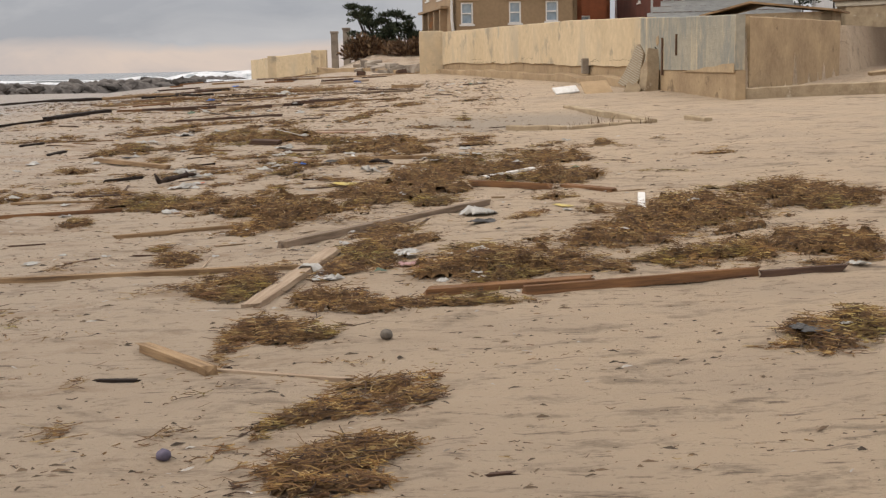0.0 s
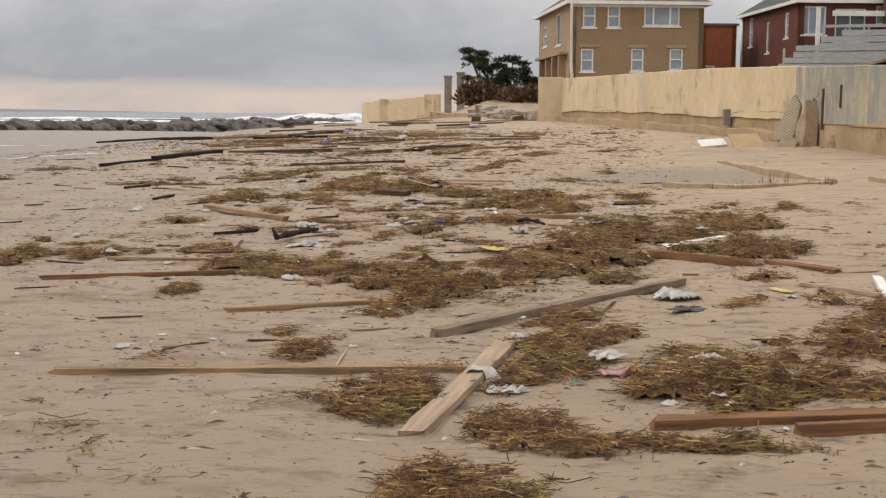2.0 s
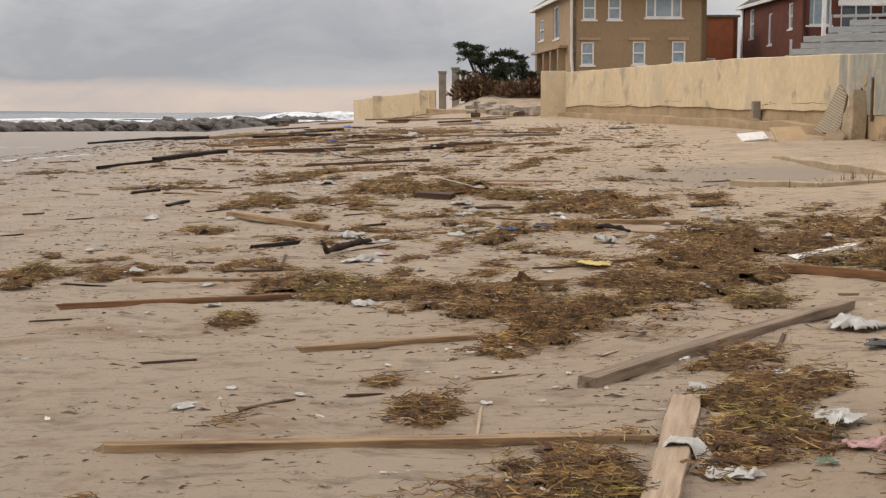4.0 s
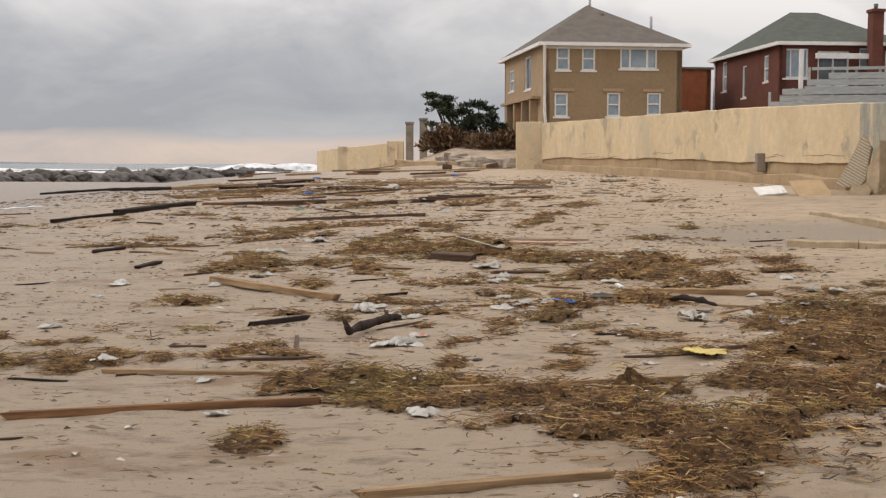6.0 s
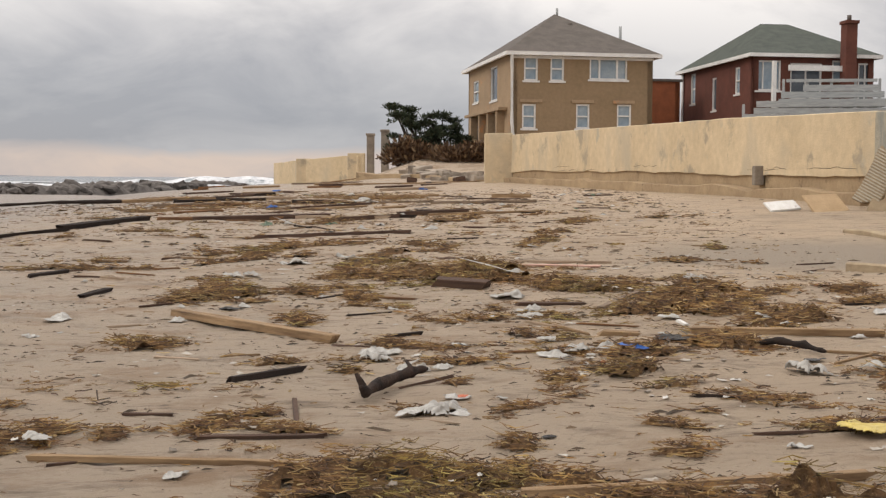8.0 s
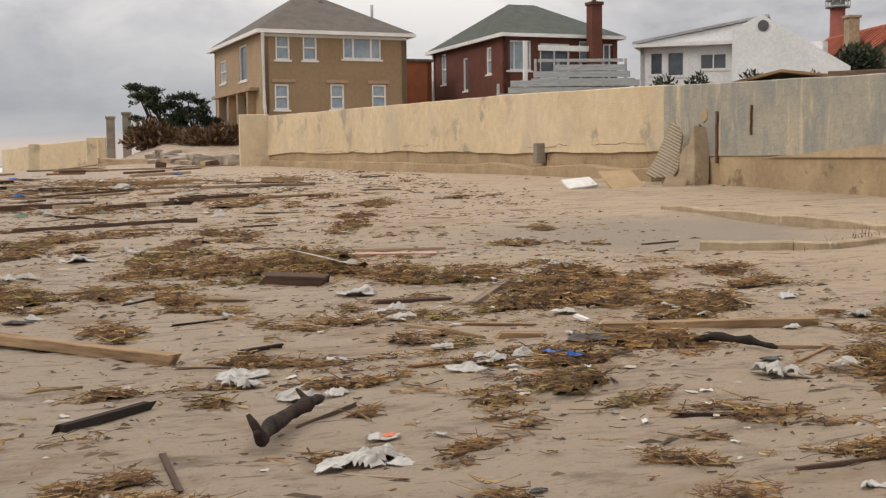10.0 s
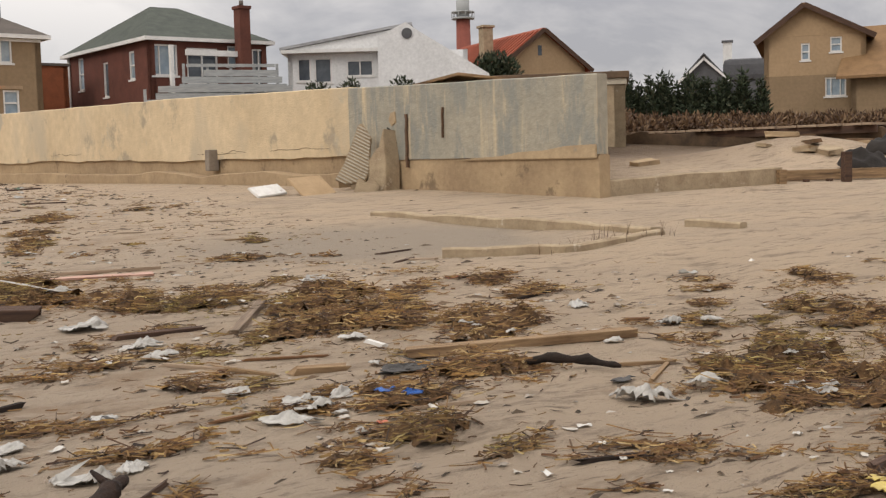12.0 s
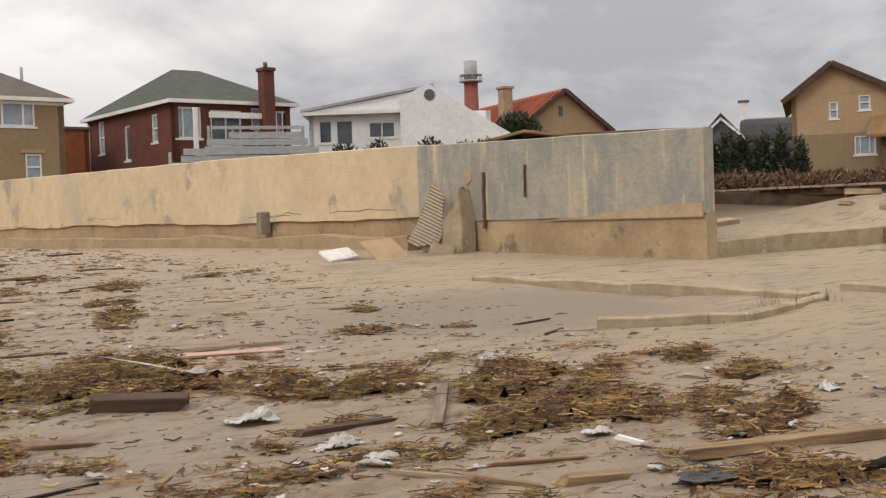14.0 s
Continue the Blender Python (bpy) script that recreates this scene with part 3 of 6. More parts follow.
def build_sea_wall():
    cream = strip_wall("wall_sea_cream", WALL_LINE[1:], lambda p: 1.36 + 0.012 * (min(p[1], 46) - 28) + 0.13 * noise.noise((p[1] * 0.33, 0, 9)) + 0.04 * noise.noise((p[1] * 1.7, 0, 9)), lambda p: p[2], 0.36, CREAM, wobble=0.02)
    tagged(cream, "cream painted concrete sea wall with stains and cracks", "wall", kind="structure")
    foot = strip_wall("wall_sea_footing", WALL_LINE[1:], lambda p: 0.3, lambda p: 1.56 + 0.012 * (min(p[1], 46) - 28), 0.27, FOOTING, inset=0.06, wobble=0.05, seed=3)
    tagged(foot, "dark stained concrete footing under the sea wall", "wall", kind="structure")
    ledge = strip_wall("wall_sea_ledge", [(p[0] - 0.28, p[1] - 0.03, p[2]) for p in WALL_LINE[1:]], lambda p: 0.2, lambda p: 1.10 + 0.010 * (p[1] - 28) + 0.07 * noise.noise((p[1] * 0.5, 2, 1)), 0.34, FOOTING, wobble=0.05, seed=8)
    tagged(ledge, "low broken concrete ledge along the wall", "ledge", kind="structure")
    near = [(WALL_LINE[0][0], WALL_LINE[0][1], 2.36), (WALL_LINE[1][0], WALL_LINE[1][1], 2.53)]
    bare = strip_wall("wall_sea_bare", near, lambda p: 1.30 + 0.03 * noise.noise((p[1] * 1.7, 5, 0)), lambda p: p[2], 0.20, BARE, inset=-0.04, wobble=0.010, seed=5, seg=0.3)
    tagged(bare, "bare weathered grey concrete wall with cream patches", "wall", kind="structure")
    low = strip_wall("wall_sea_base", near, lambda p: 0.3, lambda p: 1.31 + 0.05 * noise.noise((p[1] * 1.2, 0, 0)), 0.21, FOOTING, inset=-0.02, wobble=0.03, seed=6, seg=0.3)
    tagged(low, "sand stained base of the concrete wall", "wall", kind="structure")
    # darker concrete here: the shade of the side turned from the light is in the colour
    back = strip_wall("wall_return", [(8.80, 27.6, 2.34), (5.72, 23.40, 2.34)], lambda p: 0.3, lambda p: p[2], 0.30, FOOTING, inset=-0.12, wobble=0.02, seed=2)
    tagged(back, "brown stained concrete return wall, darkened for its unlit side", "wall", kind="structure")
    # vertical rust cracks and an opened joint in the bare part
    for k, (s, z0, z1, w) in enumerate(((3.08, 1.62, 2.08, 0.008), (3.95, 1.18, 2.02, 0.018))):
        t = s / 5.49
        x, y = 5.47 - 1.02 * t, 22.90 + 5.50 * t
        bm = bmesh.new()
        add_box(bm, -w, w, -0.02, 0.03, z0, z1)
        bmesh.ops.subdivide_edges(bm, edges=[e for e in bm.edges if abs(e.verts[0].co.z - e.verts[1].co.z) > 0.1], cuts=9)
        for v in bm.verts:
            v.co.x += 0.03 * noise.noise((v.co.z * 5, k, 0))
        ob = part("rust_streak" if k != 1 else "steel_post", bm, RUST)
        ob.matrix_world = pose(x - 0.055, y - 0.012, 0, 0, 0, 103)
        tagged(ob, "rusted steel showing through the cracked wall", "rust", kind="structure")


build_sea_wall()


def wall_marks():
    """Cracks, patched joints and the broken outfall in the cream wall."""
    rng = random.Random(17)
    dark = material("dark_crack", (0.10, 0.075, 0.05), (0.06, 0.045, 0.03), 6, 0.95, bump=0.4)
    for i in range(7):
        y = rng.uniform(28.6, 51)
        x = wall_x(y)
        low = 1.38 + 0.012 * (min(y, 46) - 28)
        L, z, n = rng.uniform(0.4, 2.2), low + rng.uniform(0.01, 0.16), 14
        verts = []
        for k in range(n + 1):
            u = k / n
            yy = y + (u - 0.5) * L
            zz = z + 0.05 * noise.noise((yy * 2.5, u * 3, i))
            w = rng.uniform(0.001, 0.004) * math.sin(math.pi * min(max(u, 0.03), 0.97)) + 0.003
            xx = wall_x(yy) - 0.006
            verts += [(xx, yy, zz - 0.6 * w), (xx - 0.001, yy, zz + w)]
        faces = [(2 * k, 2 * k + 1, 2 * k + 3, 2 * k + 2) for k in range(n)]
        ob = raw("crack", verts, faces, dark)
        tagged(ob, "dark crack in the cream sea wall", "crack", kind="structure")
    y = 33.0
    box_out = box("outfall", wall_x(y) - 0.16, wall_x(y) + 0.05, y - 0.12, y + 0.12, 1.2, 1.62, RUBBLE, None, 0.02)
    tagged(box_out, "stained square concrete outfall on the wall", "outfall")


wall_marks()


def slab_piece(name, outline, thick, m, mat, label, category, ribs=0, slant=0.0):
    """A broken flat piece from its outline, with worn edges; ribs run across its face, falling by slant."""
    bm = bmesh.new()
    lo, hi = [bm.verts.new((x, 0, z)) for x, z in outline], [bm.verts.new((x, thick, z)) for x, z in outline]
    bm.faces.new(lo)
    bm.faces.new(hi[::-1])
    n = len(outline)
    for i in range(n):
        bm.faces.new((lo[i], hi[i], hi[(i + 1) % n], lo[(i + 1) % n]))
    bmesh.ops.recalc_face_normals(bm, faces=bm.faces)
    bmesh.ops.bevel(bm, geom=list(bm.edges), offset=0.012, segments=2, affect="EDGES")
    ob = part(name, bm, mat)
    ob.matrix_world = m
    tagged(ob, label, category)
    level = [z + slant * x for x, z in outline]
    for i in range(ribs):
        z = min(level) + (max(level) - min(level)) * (i + 0.5) / ribs
        # where the slanting line at that level enters and leaves the piece
        hit = []
        for k in range(n):
            (xa, za), (xb, zb), la, lb = outline[k], outline[(k + 1) % n], level[k], level[(k + 1) % n]
            if (la - z) * (lb - z) < 0:
                hit.append(xa + (xb - xa) * (z - la) / (lb - la))
        if len(hit) >= 2 and max(hit) - min(hit) > 0.06:
            x0, x1 = min(hit) + 0.012, max(hit) - 0.012
            L = (x1 - x0) * math.hypot(1, slant)
            b2 = bmesh.new()
            add_box(b2, 0, L, -0.020, 0.008, -0.013, 0.013, 0.005)
            rib = part("rib", b2, PALECON, ob)
            rib.matrix_basis = pose(x0, 0, z - slant * x0, 0, math.degrees(math.atan(slant)), 0)
    return ob


slab_piece("broken_slab", [(-0.40, 0.02), (-0.22, -0.06), (0.08, -0.04), (0.16, 0.12), (0.17, 0.40), (0.20, 0.70), (0.14, 0.80), (0.04, 0.95), (-0.02, 0.90), (-0.12, 0.60), (-0.26, 0.26)], 0.10, pose(4.10, 27.42, 1.00, -14, 0, -32), ROUGHCON, "broken ribbed pale concrete slab leaning on the sea wall", "concrete slab", ribs=20, slant=0.55)
slab_piece("broken_concrete", [(-0.52, -0.25), (0.46, -0.25), (0.40, 0.45), (0.33, 0.80), (0.28, 1.02), (0.20, 0.72), (0.10, 0.66), (0.04, 0.58), (-0.12, 0.48), (-0.22, 0.30), (-0.42, 0.22)], 0.3, pose(4.22, 27.36, 0.8, -6, 0, -76), ROUGHCON, "jagged broken concrete stump against the wall", "concrete chunk")
slab_piece("concrete_chunk", [(-0.16, -0.12), (0.20, -0.14), (0.24, 0.10), (0.10, 0.22), (0.02, 0.12), (-0.10, 0.18)], 0.22, pose(3.98, 27.02, 0.86, -20, 10, -20), ROUGHCON, "dark broken concrete lump at the foot of the wall", "concrete chunk")
# on the bare wall: a sloping smear of render near its end, a black plate for a torn hole and a framed patch by the
# steel post
FACE = pose(5.437, 22.894, 0, 0, 0, 100.5)
smear = slab_piece("render_smear", [(0.02, 1.24), (2.9, 1.26), (2.5, 1.29), (1.9, 1.31), (1.5, 1.36), (1.0, 1.37), (0.6, 1.42), (0.02, 1.43)], 0.03, FACE @ pose(0, -0.004, 0), SMEAR, "sloping orange tan smear of render on the wall", "render", 0)
tagged(smear, kind="structure")
# no opening is cut: a black plate paints the shade inside the hole
hole = slab_piece("torn_hole", [(4.30, 1.56), (4.36, 1.48), (4.40, 1.60), (4.45, 1.70), (4.55, 1.84), (4.46, 1.80), (4.36, 1.72)], 0.035, FACE, BLACK_TARP, "black plate for the shaded inside of a torn hole in the bare wall", "hole", 0)
tagged(hole, kind="structure")
patch = slab_piece("render_patch", [(4.30, 1.90), (4.42, 1.84), (4.50, 1.94), (4.44, 2.06), (4.32, 2.08)], 0.018, FACE @ pose(0, 0.004, 0), SMEAR, "orange tan patch of render on the wall", "render", 0)
tagged(patch, kind="structure")
slab_piece("white_board", [(0, 0), (0.62, 0.03), (0.62, 0.30), (0, 0.28)], 0.04, pose(2.30, 27.2, 0.80, -58, -3, 20), WHITE_PAINT, "white painted board lying on sand", "board")
slab_piece("tan_board", [(0, 0), (0.72, 0.03), (0.76, 0.52), (0.06, 0.54)], 0.03, pose(2.96, 26.98, 0.76, -55, -3, 20), material("tan_plywood", (0.44, 0.31, 0.18), (0.36, 0.25, 0.14), 4, 0.85, bump=0.2), "tan plywood sheet half sunk in sand", "board")


def buried_edge(line, width, rise, label):
    """The top of a buried concrete frame, just proud of the sand."""
    pts = [(x, y, 0) for x, y in line]
    ob = strip_wall("concrete_edge", pts, lambda p: ground_z(p[0], p[1]) - 0.4, lambda p: ground_z(p[0], p[1]) + rise + 0.02 * noise.noise((p[0] * 3, p[1] * 3, 1)), width, ROUGHCON, wobble=0.03, seg=0.15)
    tagged(ob, label, "concrete edge", kind="structure")


buried_edge([(3.15, 19.1), (2.65, 20.9), (2.1, 23.0)], 0.18, 0.06, "buried concrete frame showing above the sand")
buried_edge([(0.9, 19.15), (1.7, 18.55), (2.5, 18.75), (3.15, 19.05)], 0.12, 0.05, "thin buried concrete edge in the sand")
buried_edge([(4.02, 18.8), (3.8, 19.35)], 0.16, 0.06, "buried concrete edge in the sand")
buried_edge([(8.9, 23.0), (7.2, 23.02), (5.68, 23.0)], 0.35, 0.24, "low concrete retaining wall beside the sand")
buried_edge([(16.0, 23.9), (12.0, 22.6)], 0.5, 0.2, "low concrete step half buried in sand")


def tuft(x, y, n, height, spread, seed, name="dry_grass_tuft", mat=None, label="dry grass stems sticking out of sand"):
    rng = random.Random(seed)
    verts, faces = [], []
    for i in range(n):
        a, r = rng.uniform(0, 6.28), spread * rng.random() ** 0.6
        bx, by = r * math.cos(a), r * math.sin(a)
        lean, la, h = rng.uniform(0.1, 0.8), rng.uniform(0, 6.28), height * rng.uniform(0.4, 1)
        w = rng.uniform(0.004, 0.010)
        b0 = len(verts)
        for k in range(4):
            u = k / 3
            cx, cy, cz = bx + lean * h * u * u * math.cos(la), by + lean * h * u * u * math.sin(la), h * u - 0.03
            ww = w * (1 - 0.8 * u)
            verts += [(cx - ww, cy, cz), (cx + ww, cy + ww, cz)]
        faces += [(b0 + 2 * k, b0 + 2 * k + 1, b0 + 2 * k + 3, b0 + 2 * k + 2) for k in range(3)]
    ob = raw(name, verts, faces, mat or LEAF_DRY)
    ob.matrix_world = pose(x, y, land_z(x, y))
    return tagged(ob, label, "grass", kind="stuff")


for i, (x, y) in enumerate(((1.62, 18.5), (1.95, 18.62), (2.2, 18.7), (2.75, 18.8), (3.1, 18.85), (2.45, 18.75))):
    tuft(x, y, 12, 0.13 + 0.05 * (i % 3), 0.15, 40 + i)


# ---- houses ----
def holed_wall(width, height, holes, thick):
    """A wall from (0, 0, 0) along x, its outer face at y = 0, with openings (x, z, w, h) right through it."""
    bm = bmesh.new()
    xs = sorted({0, width, *[h[0] for h in holes], *[h[0] + h[2] for h in holes]})
    zs = sorted({0, height, *[h[1] for h in holes], *[h[1] + h[3] for h in holes]})

    def quad(*c):
        bm.faces.new([bm.verts.new(p) for p in c])

    for xa, xb in zip(xs, xs[1:]):
        for za, zb in zip(zs, zs[1:]):
            cx, cz = (xa + xb) / 2, (za + zb) / 2
            if any(h[0] < cx < h[0] + h[2] and h[1] < cz < h[1] + h[3] for h in holes):
                continue
            quad((xa, 0, za), (xb, 0, za), (xb, 0, zb), (xa, 0, zb))
            quad((xa, thick, za), (xa, thick, zb), (xb, thick, zb), (xb, thick, za))
    for x, z, w, h in holes:
        quad((x, 0, z), (x, thick, z), (x + w, thick, z), (x + w, 0, z))
        quad((x, 0, z + h), (x + w, 0, z + h), (x + w, thick, z + h), (x, thick, z + h))
        quad((x, 0, z), (x, 0, z + h), (x, thick, z + h), (x, thick, z))
        quad((x + w, 0, z), (x + w, thick, z), (x + w, thick, z + h), (x + w, 0, z + h))
    quad((0, 0, 0), (0, 0, height), (0, thick, height), (0, thick, 0))
    quad((width, 0, 0), (width, thick, 0), (width, thick, height), (width, 0, height))
    quad((0, 0, height), (width, 0, height), (width, thick, height), (0, thick, height))
    bmesh.ops.remove_doubles(bm, verts=bm.verts, dist=0.001)
    return bm


def window_part(house, m, w, h, style):
    """Frame, glass, meeting rail or mullions and a sill, set in its opening; style: sash, picture, door, plain."""
    f = 0.07
    iw, ih = w - 2 * f, h - 2 * f
    cuts = {"sash": [(f, f, iw, ih / 2 - 0.03), (f, h / 2 + 0.03, iw, ih / 2 - 0.03)],
            "picture": [(f, f, iw * 0.22, ih), (f + iw * 0.27, f, iw * 0.46, ih), (f + iw * 0.78, f, iw * 0.22, ih)],
            "door": [(f, f, iw / 2 - 0.03, ih), (w / 2 + 0.03, f, iw / 2 - 0.03, ih)],
            "plain": [(f, f, iw, ih)]}[style]
    bm = holed_wall(w, h, cuts, 0.10)
    bmesh.ops.translate(bm, verts=bm.verts, vec=(0, -0.03, 0))
    win = part("window", bm, TRIM, house)
    win.matrix_basis = m
    bm = bmesh.new()
    add_box(bm, f, w - f, 0.04, 0.055, f, h - f)
    part("pane", bm, GLASS_DARK if style in ("door", "plain") else GLASS, win)
    bm = bmesh.new()
    add_box(bm, -0.08, w + 0.08, -0.10, 0.0, -0.08, 0.0)
    part("sill", bm, TRIM, win)
    return win


def house_walls(house, w, d, h, mats, fronts=(), lefts=(), rights=(), thick=0.25, z0=0.0):
    """Four walls of a storey block; fronts face -y, lefts face -x. Openings: (along, z, w, h, style)."""
    sides = (("wall_front", pose(0, 0, z0), w, fronts, mats[0]), ("wall_left", pose(0, d, z0, 0, 0, -90), d, lefts, mats[1]), ("wall_right", pose(w, 0, z0, 0, 0, 90), d, rights, mats[2]), ("wall_back", pose(w, d, z0, 0, 0, 180), w, (), mats[0]))
    for name, m, length, wins, mat in sides:
        ob = part(name, holed_wall(length, h, [x[:4] for x in wins], thick), mat, house)
        ob.matrix_basis = m
        for x, z, ww, hh, style in wins:
            window_part(house, m @ pose(x, 0.06, z), ww, hh, style)


def hip_roof(house, w, d, z, rise, over, mat, ridge=None):
    """Hip roof with eave board; ridge: ((x0, y), (x1, y))."""
    r = ridge or ((w / 2 - 0.2, d / 2), (w / 2 + 0.2, d / 2))
    bm = bmesh.new()
    o = over
    c = [bm.verts.new(p) for p in ((-o, -o, z), (w + o, -o, z), (w + o, d + o, z), (-o, d + o, z))]
    b = [bm.verts.new((v.co.x, v.co.y, z + 0.07)) for v in c]
    t = [bm.verts.new((r[0][0], r[0][1], z + rise)), bm.verts.new((r[1][0], r[1][1], z + rise))]
    bm.faces.new(c[::-1])
    for i in range(4):
        bm.faces.new((c[i], c[(i + 1) % 4], b[(i + 1) % 4], b[i]))
    bm.faces.new((b[0], b[1], t[1], t[0]))
    bm.faces.new((b[1], b[2], t[1]))
    bm.faces.new((b[2], b[3], t[0], t[1]))
    bm.faces.new((b[3], b[0], t[0]))
    roof = part("roof", bm, mat, house)
    bm = bmesh.new()
    e, g = o + 0.05, 0.12
    add_box(bm, -e, w + e, -e, -e + g, z - 0.10, z + 0.06)
    add_box(bm, -e, w + e, d + e - g, d + e, z - 0.10, z + 0.06)
    add_box(bm, -e, -e + g, -e + g, d + e - g, z - 0.10, z + 0.06)
    add_box(bm, w + e - g, w + e, -e + g, d + e - g, z - 0.10, z + 0.06)
    part("gutter", bm, TRIM, roof, "white gutter along the eaves")
    return roof


def gable_roof(house, w, d, z, rise, over, mat, thick=0.14, along="y", peak=0.5, fascia=None):
    """Two slabs meeting in a ridge along y (gable faces -y) or x; peak: where across the ridge lies."""
    m = Matrix.Identity(4) if along == "y" else pose(0, d, 0, 0, 0, -90)
    W, D = (w, d) if along == "y" else (d, w)
    px = W * peak
    bm = bmesh.new()
    for a, b in ((px, -over), (px, W + over)):
        run = abs(b - px)
        base = (px if b < px else W - px)
        za, zb = z + rise, z + rise - rise * run / base
        lo = [bm.verts.new(p) for p in ((a, -over, za), (b, -over, zb), (b, D + over, zb), (a, D + over, za))]
        hi = [bm.verts.new((v.co.x, v.co.y, v.co.z + thick)) for v in lo]
        bm.faces.new(lo)
        bm.faces.new(hi[::-1])
        for i in range(4):
            bm.faces.new((lo[i], hi[i], hi[(i + 1) % 4], lo[(i + 1) % 4]))
    bmesh.ops.recalc_face_normals(bm, faces=bm.faces)
    roof = part("roof", bm, mat, house)
    roof.matrix_basis = m
    if fascia:
        for b in (-over, W + over):
            run, base = abs(b - px), (px if b < px else W - px)
            drop = rise * run / base
            ang = math.degrees(math.atan2(drop, run)) * (-1 if b < px else 1)
            L = math.hypot(run, drop)
            board = box("bargeboard", 0 if b > px else -L, L if b > px else 0, -over - 0.05, -over - 0.003, -0.10, thick + 0.02, fascia, roof)
            board.matrix_basis = pose(px, 0, z + rise, 0, ang, 0)
    return roof


def gable_wall(house, w, y, z, rise, mat, peak=0.5, thick=0.22):
    bm = bmesh.new()
    p = [(0, z), (w, z), (w * peak, z + rise)]
    lo, hi = [bm.verts.new((x, y, zz)) for x, zz in p], [bm.verts.new((x, y + thick, zz)) for x, zz in p]
    bm.faces.new(lo)
    bm.faces.new(hi[::-1])
    for i in range(3):
        bm.faces.new((lo[i], hi[i], hi[(i + 1) % 3], lo[(i + 1) % 3]))
    bmesh.ops.recalc_face_normals(bm, faces=bm.faces)
    return part("gable_wall", bm, mat, house)


def pipe(name, parent, points, r, mat, label="", sides=8):
    """A round pipe or stem through points, in the parent's space."""
    bm = bmesh.new()
    rings = []
    for i, p in enumerate(points):
        a, b = Vector(points[max(i - 1, 0)]), Vector(points[min(i + 1, len(points) - 1)])
        q = (b - a).to_track_quat("Z", "Y")
        rr = r if isinstance(r, (int, float)) else r[i]
        rings.append([bm.verts.new(Vector(p) + q @ Vector((rr * math.cos(6.2832 * k / sides), rr * math.sin(6.2832 * k / sides), 0))) for k in range(sides)])
    for a, b in zip(rings, rings[1:]):
        for k in range(sides):
            bm.faces.new((a[k], a[(k + 1) % sides], b[(k + 1) % sides], b[k]))
    bm.faces.new(rings[0][::-1])
    bm.faces.new(rings[-1])
    return part(name, bm, mat, parent, label, smooth=True)


def house_stucco():
    h = thing("house", pose(-0.36, 59.9, 2.2, 0, 0, 10.5), "brown stucco two storey house with grey hip roof, sea side damaged", "house")
    w, d, e = 6.5, 9.6, 4.62
    # the left wall's lighter colour includes the light that falls on the sea side
    house_walls(h, w, d, e, (TAN_STUCCO, PEACH_LIT, TAN_STUCCO),
                fronts=[(0.55, 3.43, 0.62, 1.08, "sash"), (1.75, 3.43, 0.62, 1.08, "sash"), (3.55, 3.53, 1.75, 1.0, "picture"), (0.48, 1.32, 0.62, 1.08, "sash"), (2.95, 1.35, 0.62, 1.08, "sash"), (4.85, 1.42, 0.66, 1.02, "sash")],
                lefts=[(5.2, 2.75, 1.5, 1.6, "plain"), (1.2, 2.9, 1.3, 1.1, "sash"), (5.6, 0.0, 1.4, 2.1, "plain"), (3.6, 0.0, 0.9, 1.9, "plain"), (1.0, 0.0, 1.6, 1.9, "plain")])
    hip_roof(h, w, d, e, 2.35, 0.28, ROOF_GREY, ((w / 2 - 0.15, d * 0.45), (w / 2 + 0.15, d * 0.55)))
    # eyebrow vent, vent pipe, finial, downpipe, lintels
    bm = bmesh.new()
    bmesh.ops.create_cone(bm, cap_ends=True, segments=10, radius1=0.42, radius2=0.05, depth=0.35)
    vent = part("roof_vent", bm, ROOF_GREY, h)
    vent.matrix_basis = pose(w / 2 + 0.25, 3.1, e + 1.65, 30, 0, 0)
    pipe("vent_pipe", h, [(5.75, 2.4, e + 0.4), (5.75, 2.4, e + 1.6)], 0.07, GREY_DECK)
    pipe("finial", h, [(w / 2, d * 0.46, e + 2.2), (w / 2, d * 0.46, e + 2.65)], 0.06, GREY_DECK)
    pipe("downpipe", h, [(-0.08, -0.30, e - 0.05), (-0.02, -0.08, e - 0.35), (0.0, -0.08, 1.6), (0.14, -0.10, 0.0)], 0.075, TRIM, "white downpipe at the corner")
    for x in (0.38, 2.75, 4.65):
        box("lintel", x, x + 1.0, -0.05, -0.003, 2.48, 2.62, PEACH_LIT, h)
    box("cornice", 0, w, -0.06, -0.003, e - 0.22, e - 0.1, TRIM, h)
    for y in (1.4, 3.3, 5.2, 7.2):
        box("pier", -0.35, -0.003, y, y + 0.3, 0, 2.15, PEACH_LIT, h)
    box("awning", -0.42, -0.003, 0.8, 8.6, 2.16, 2.3, PEACH_LIT, h, 0.02)


house_stucco()


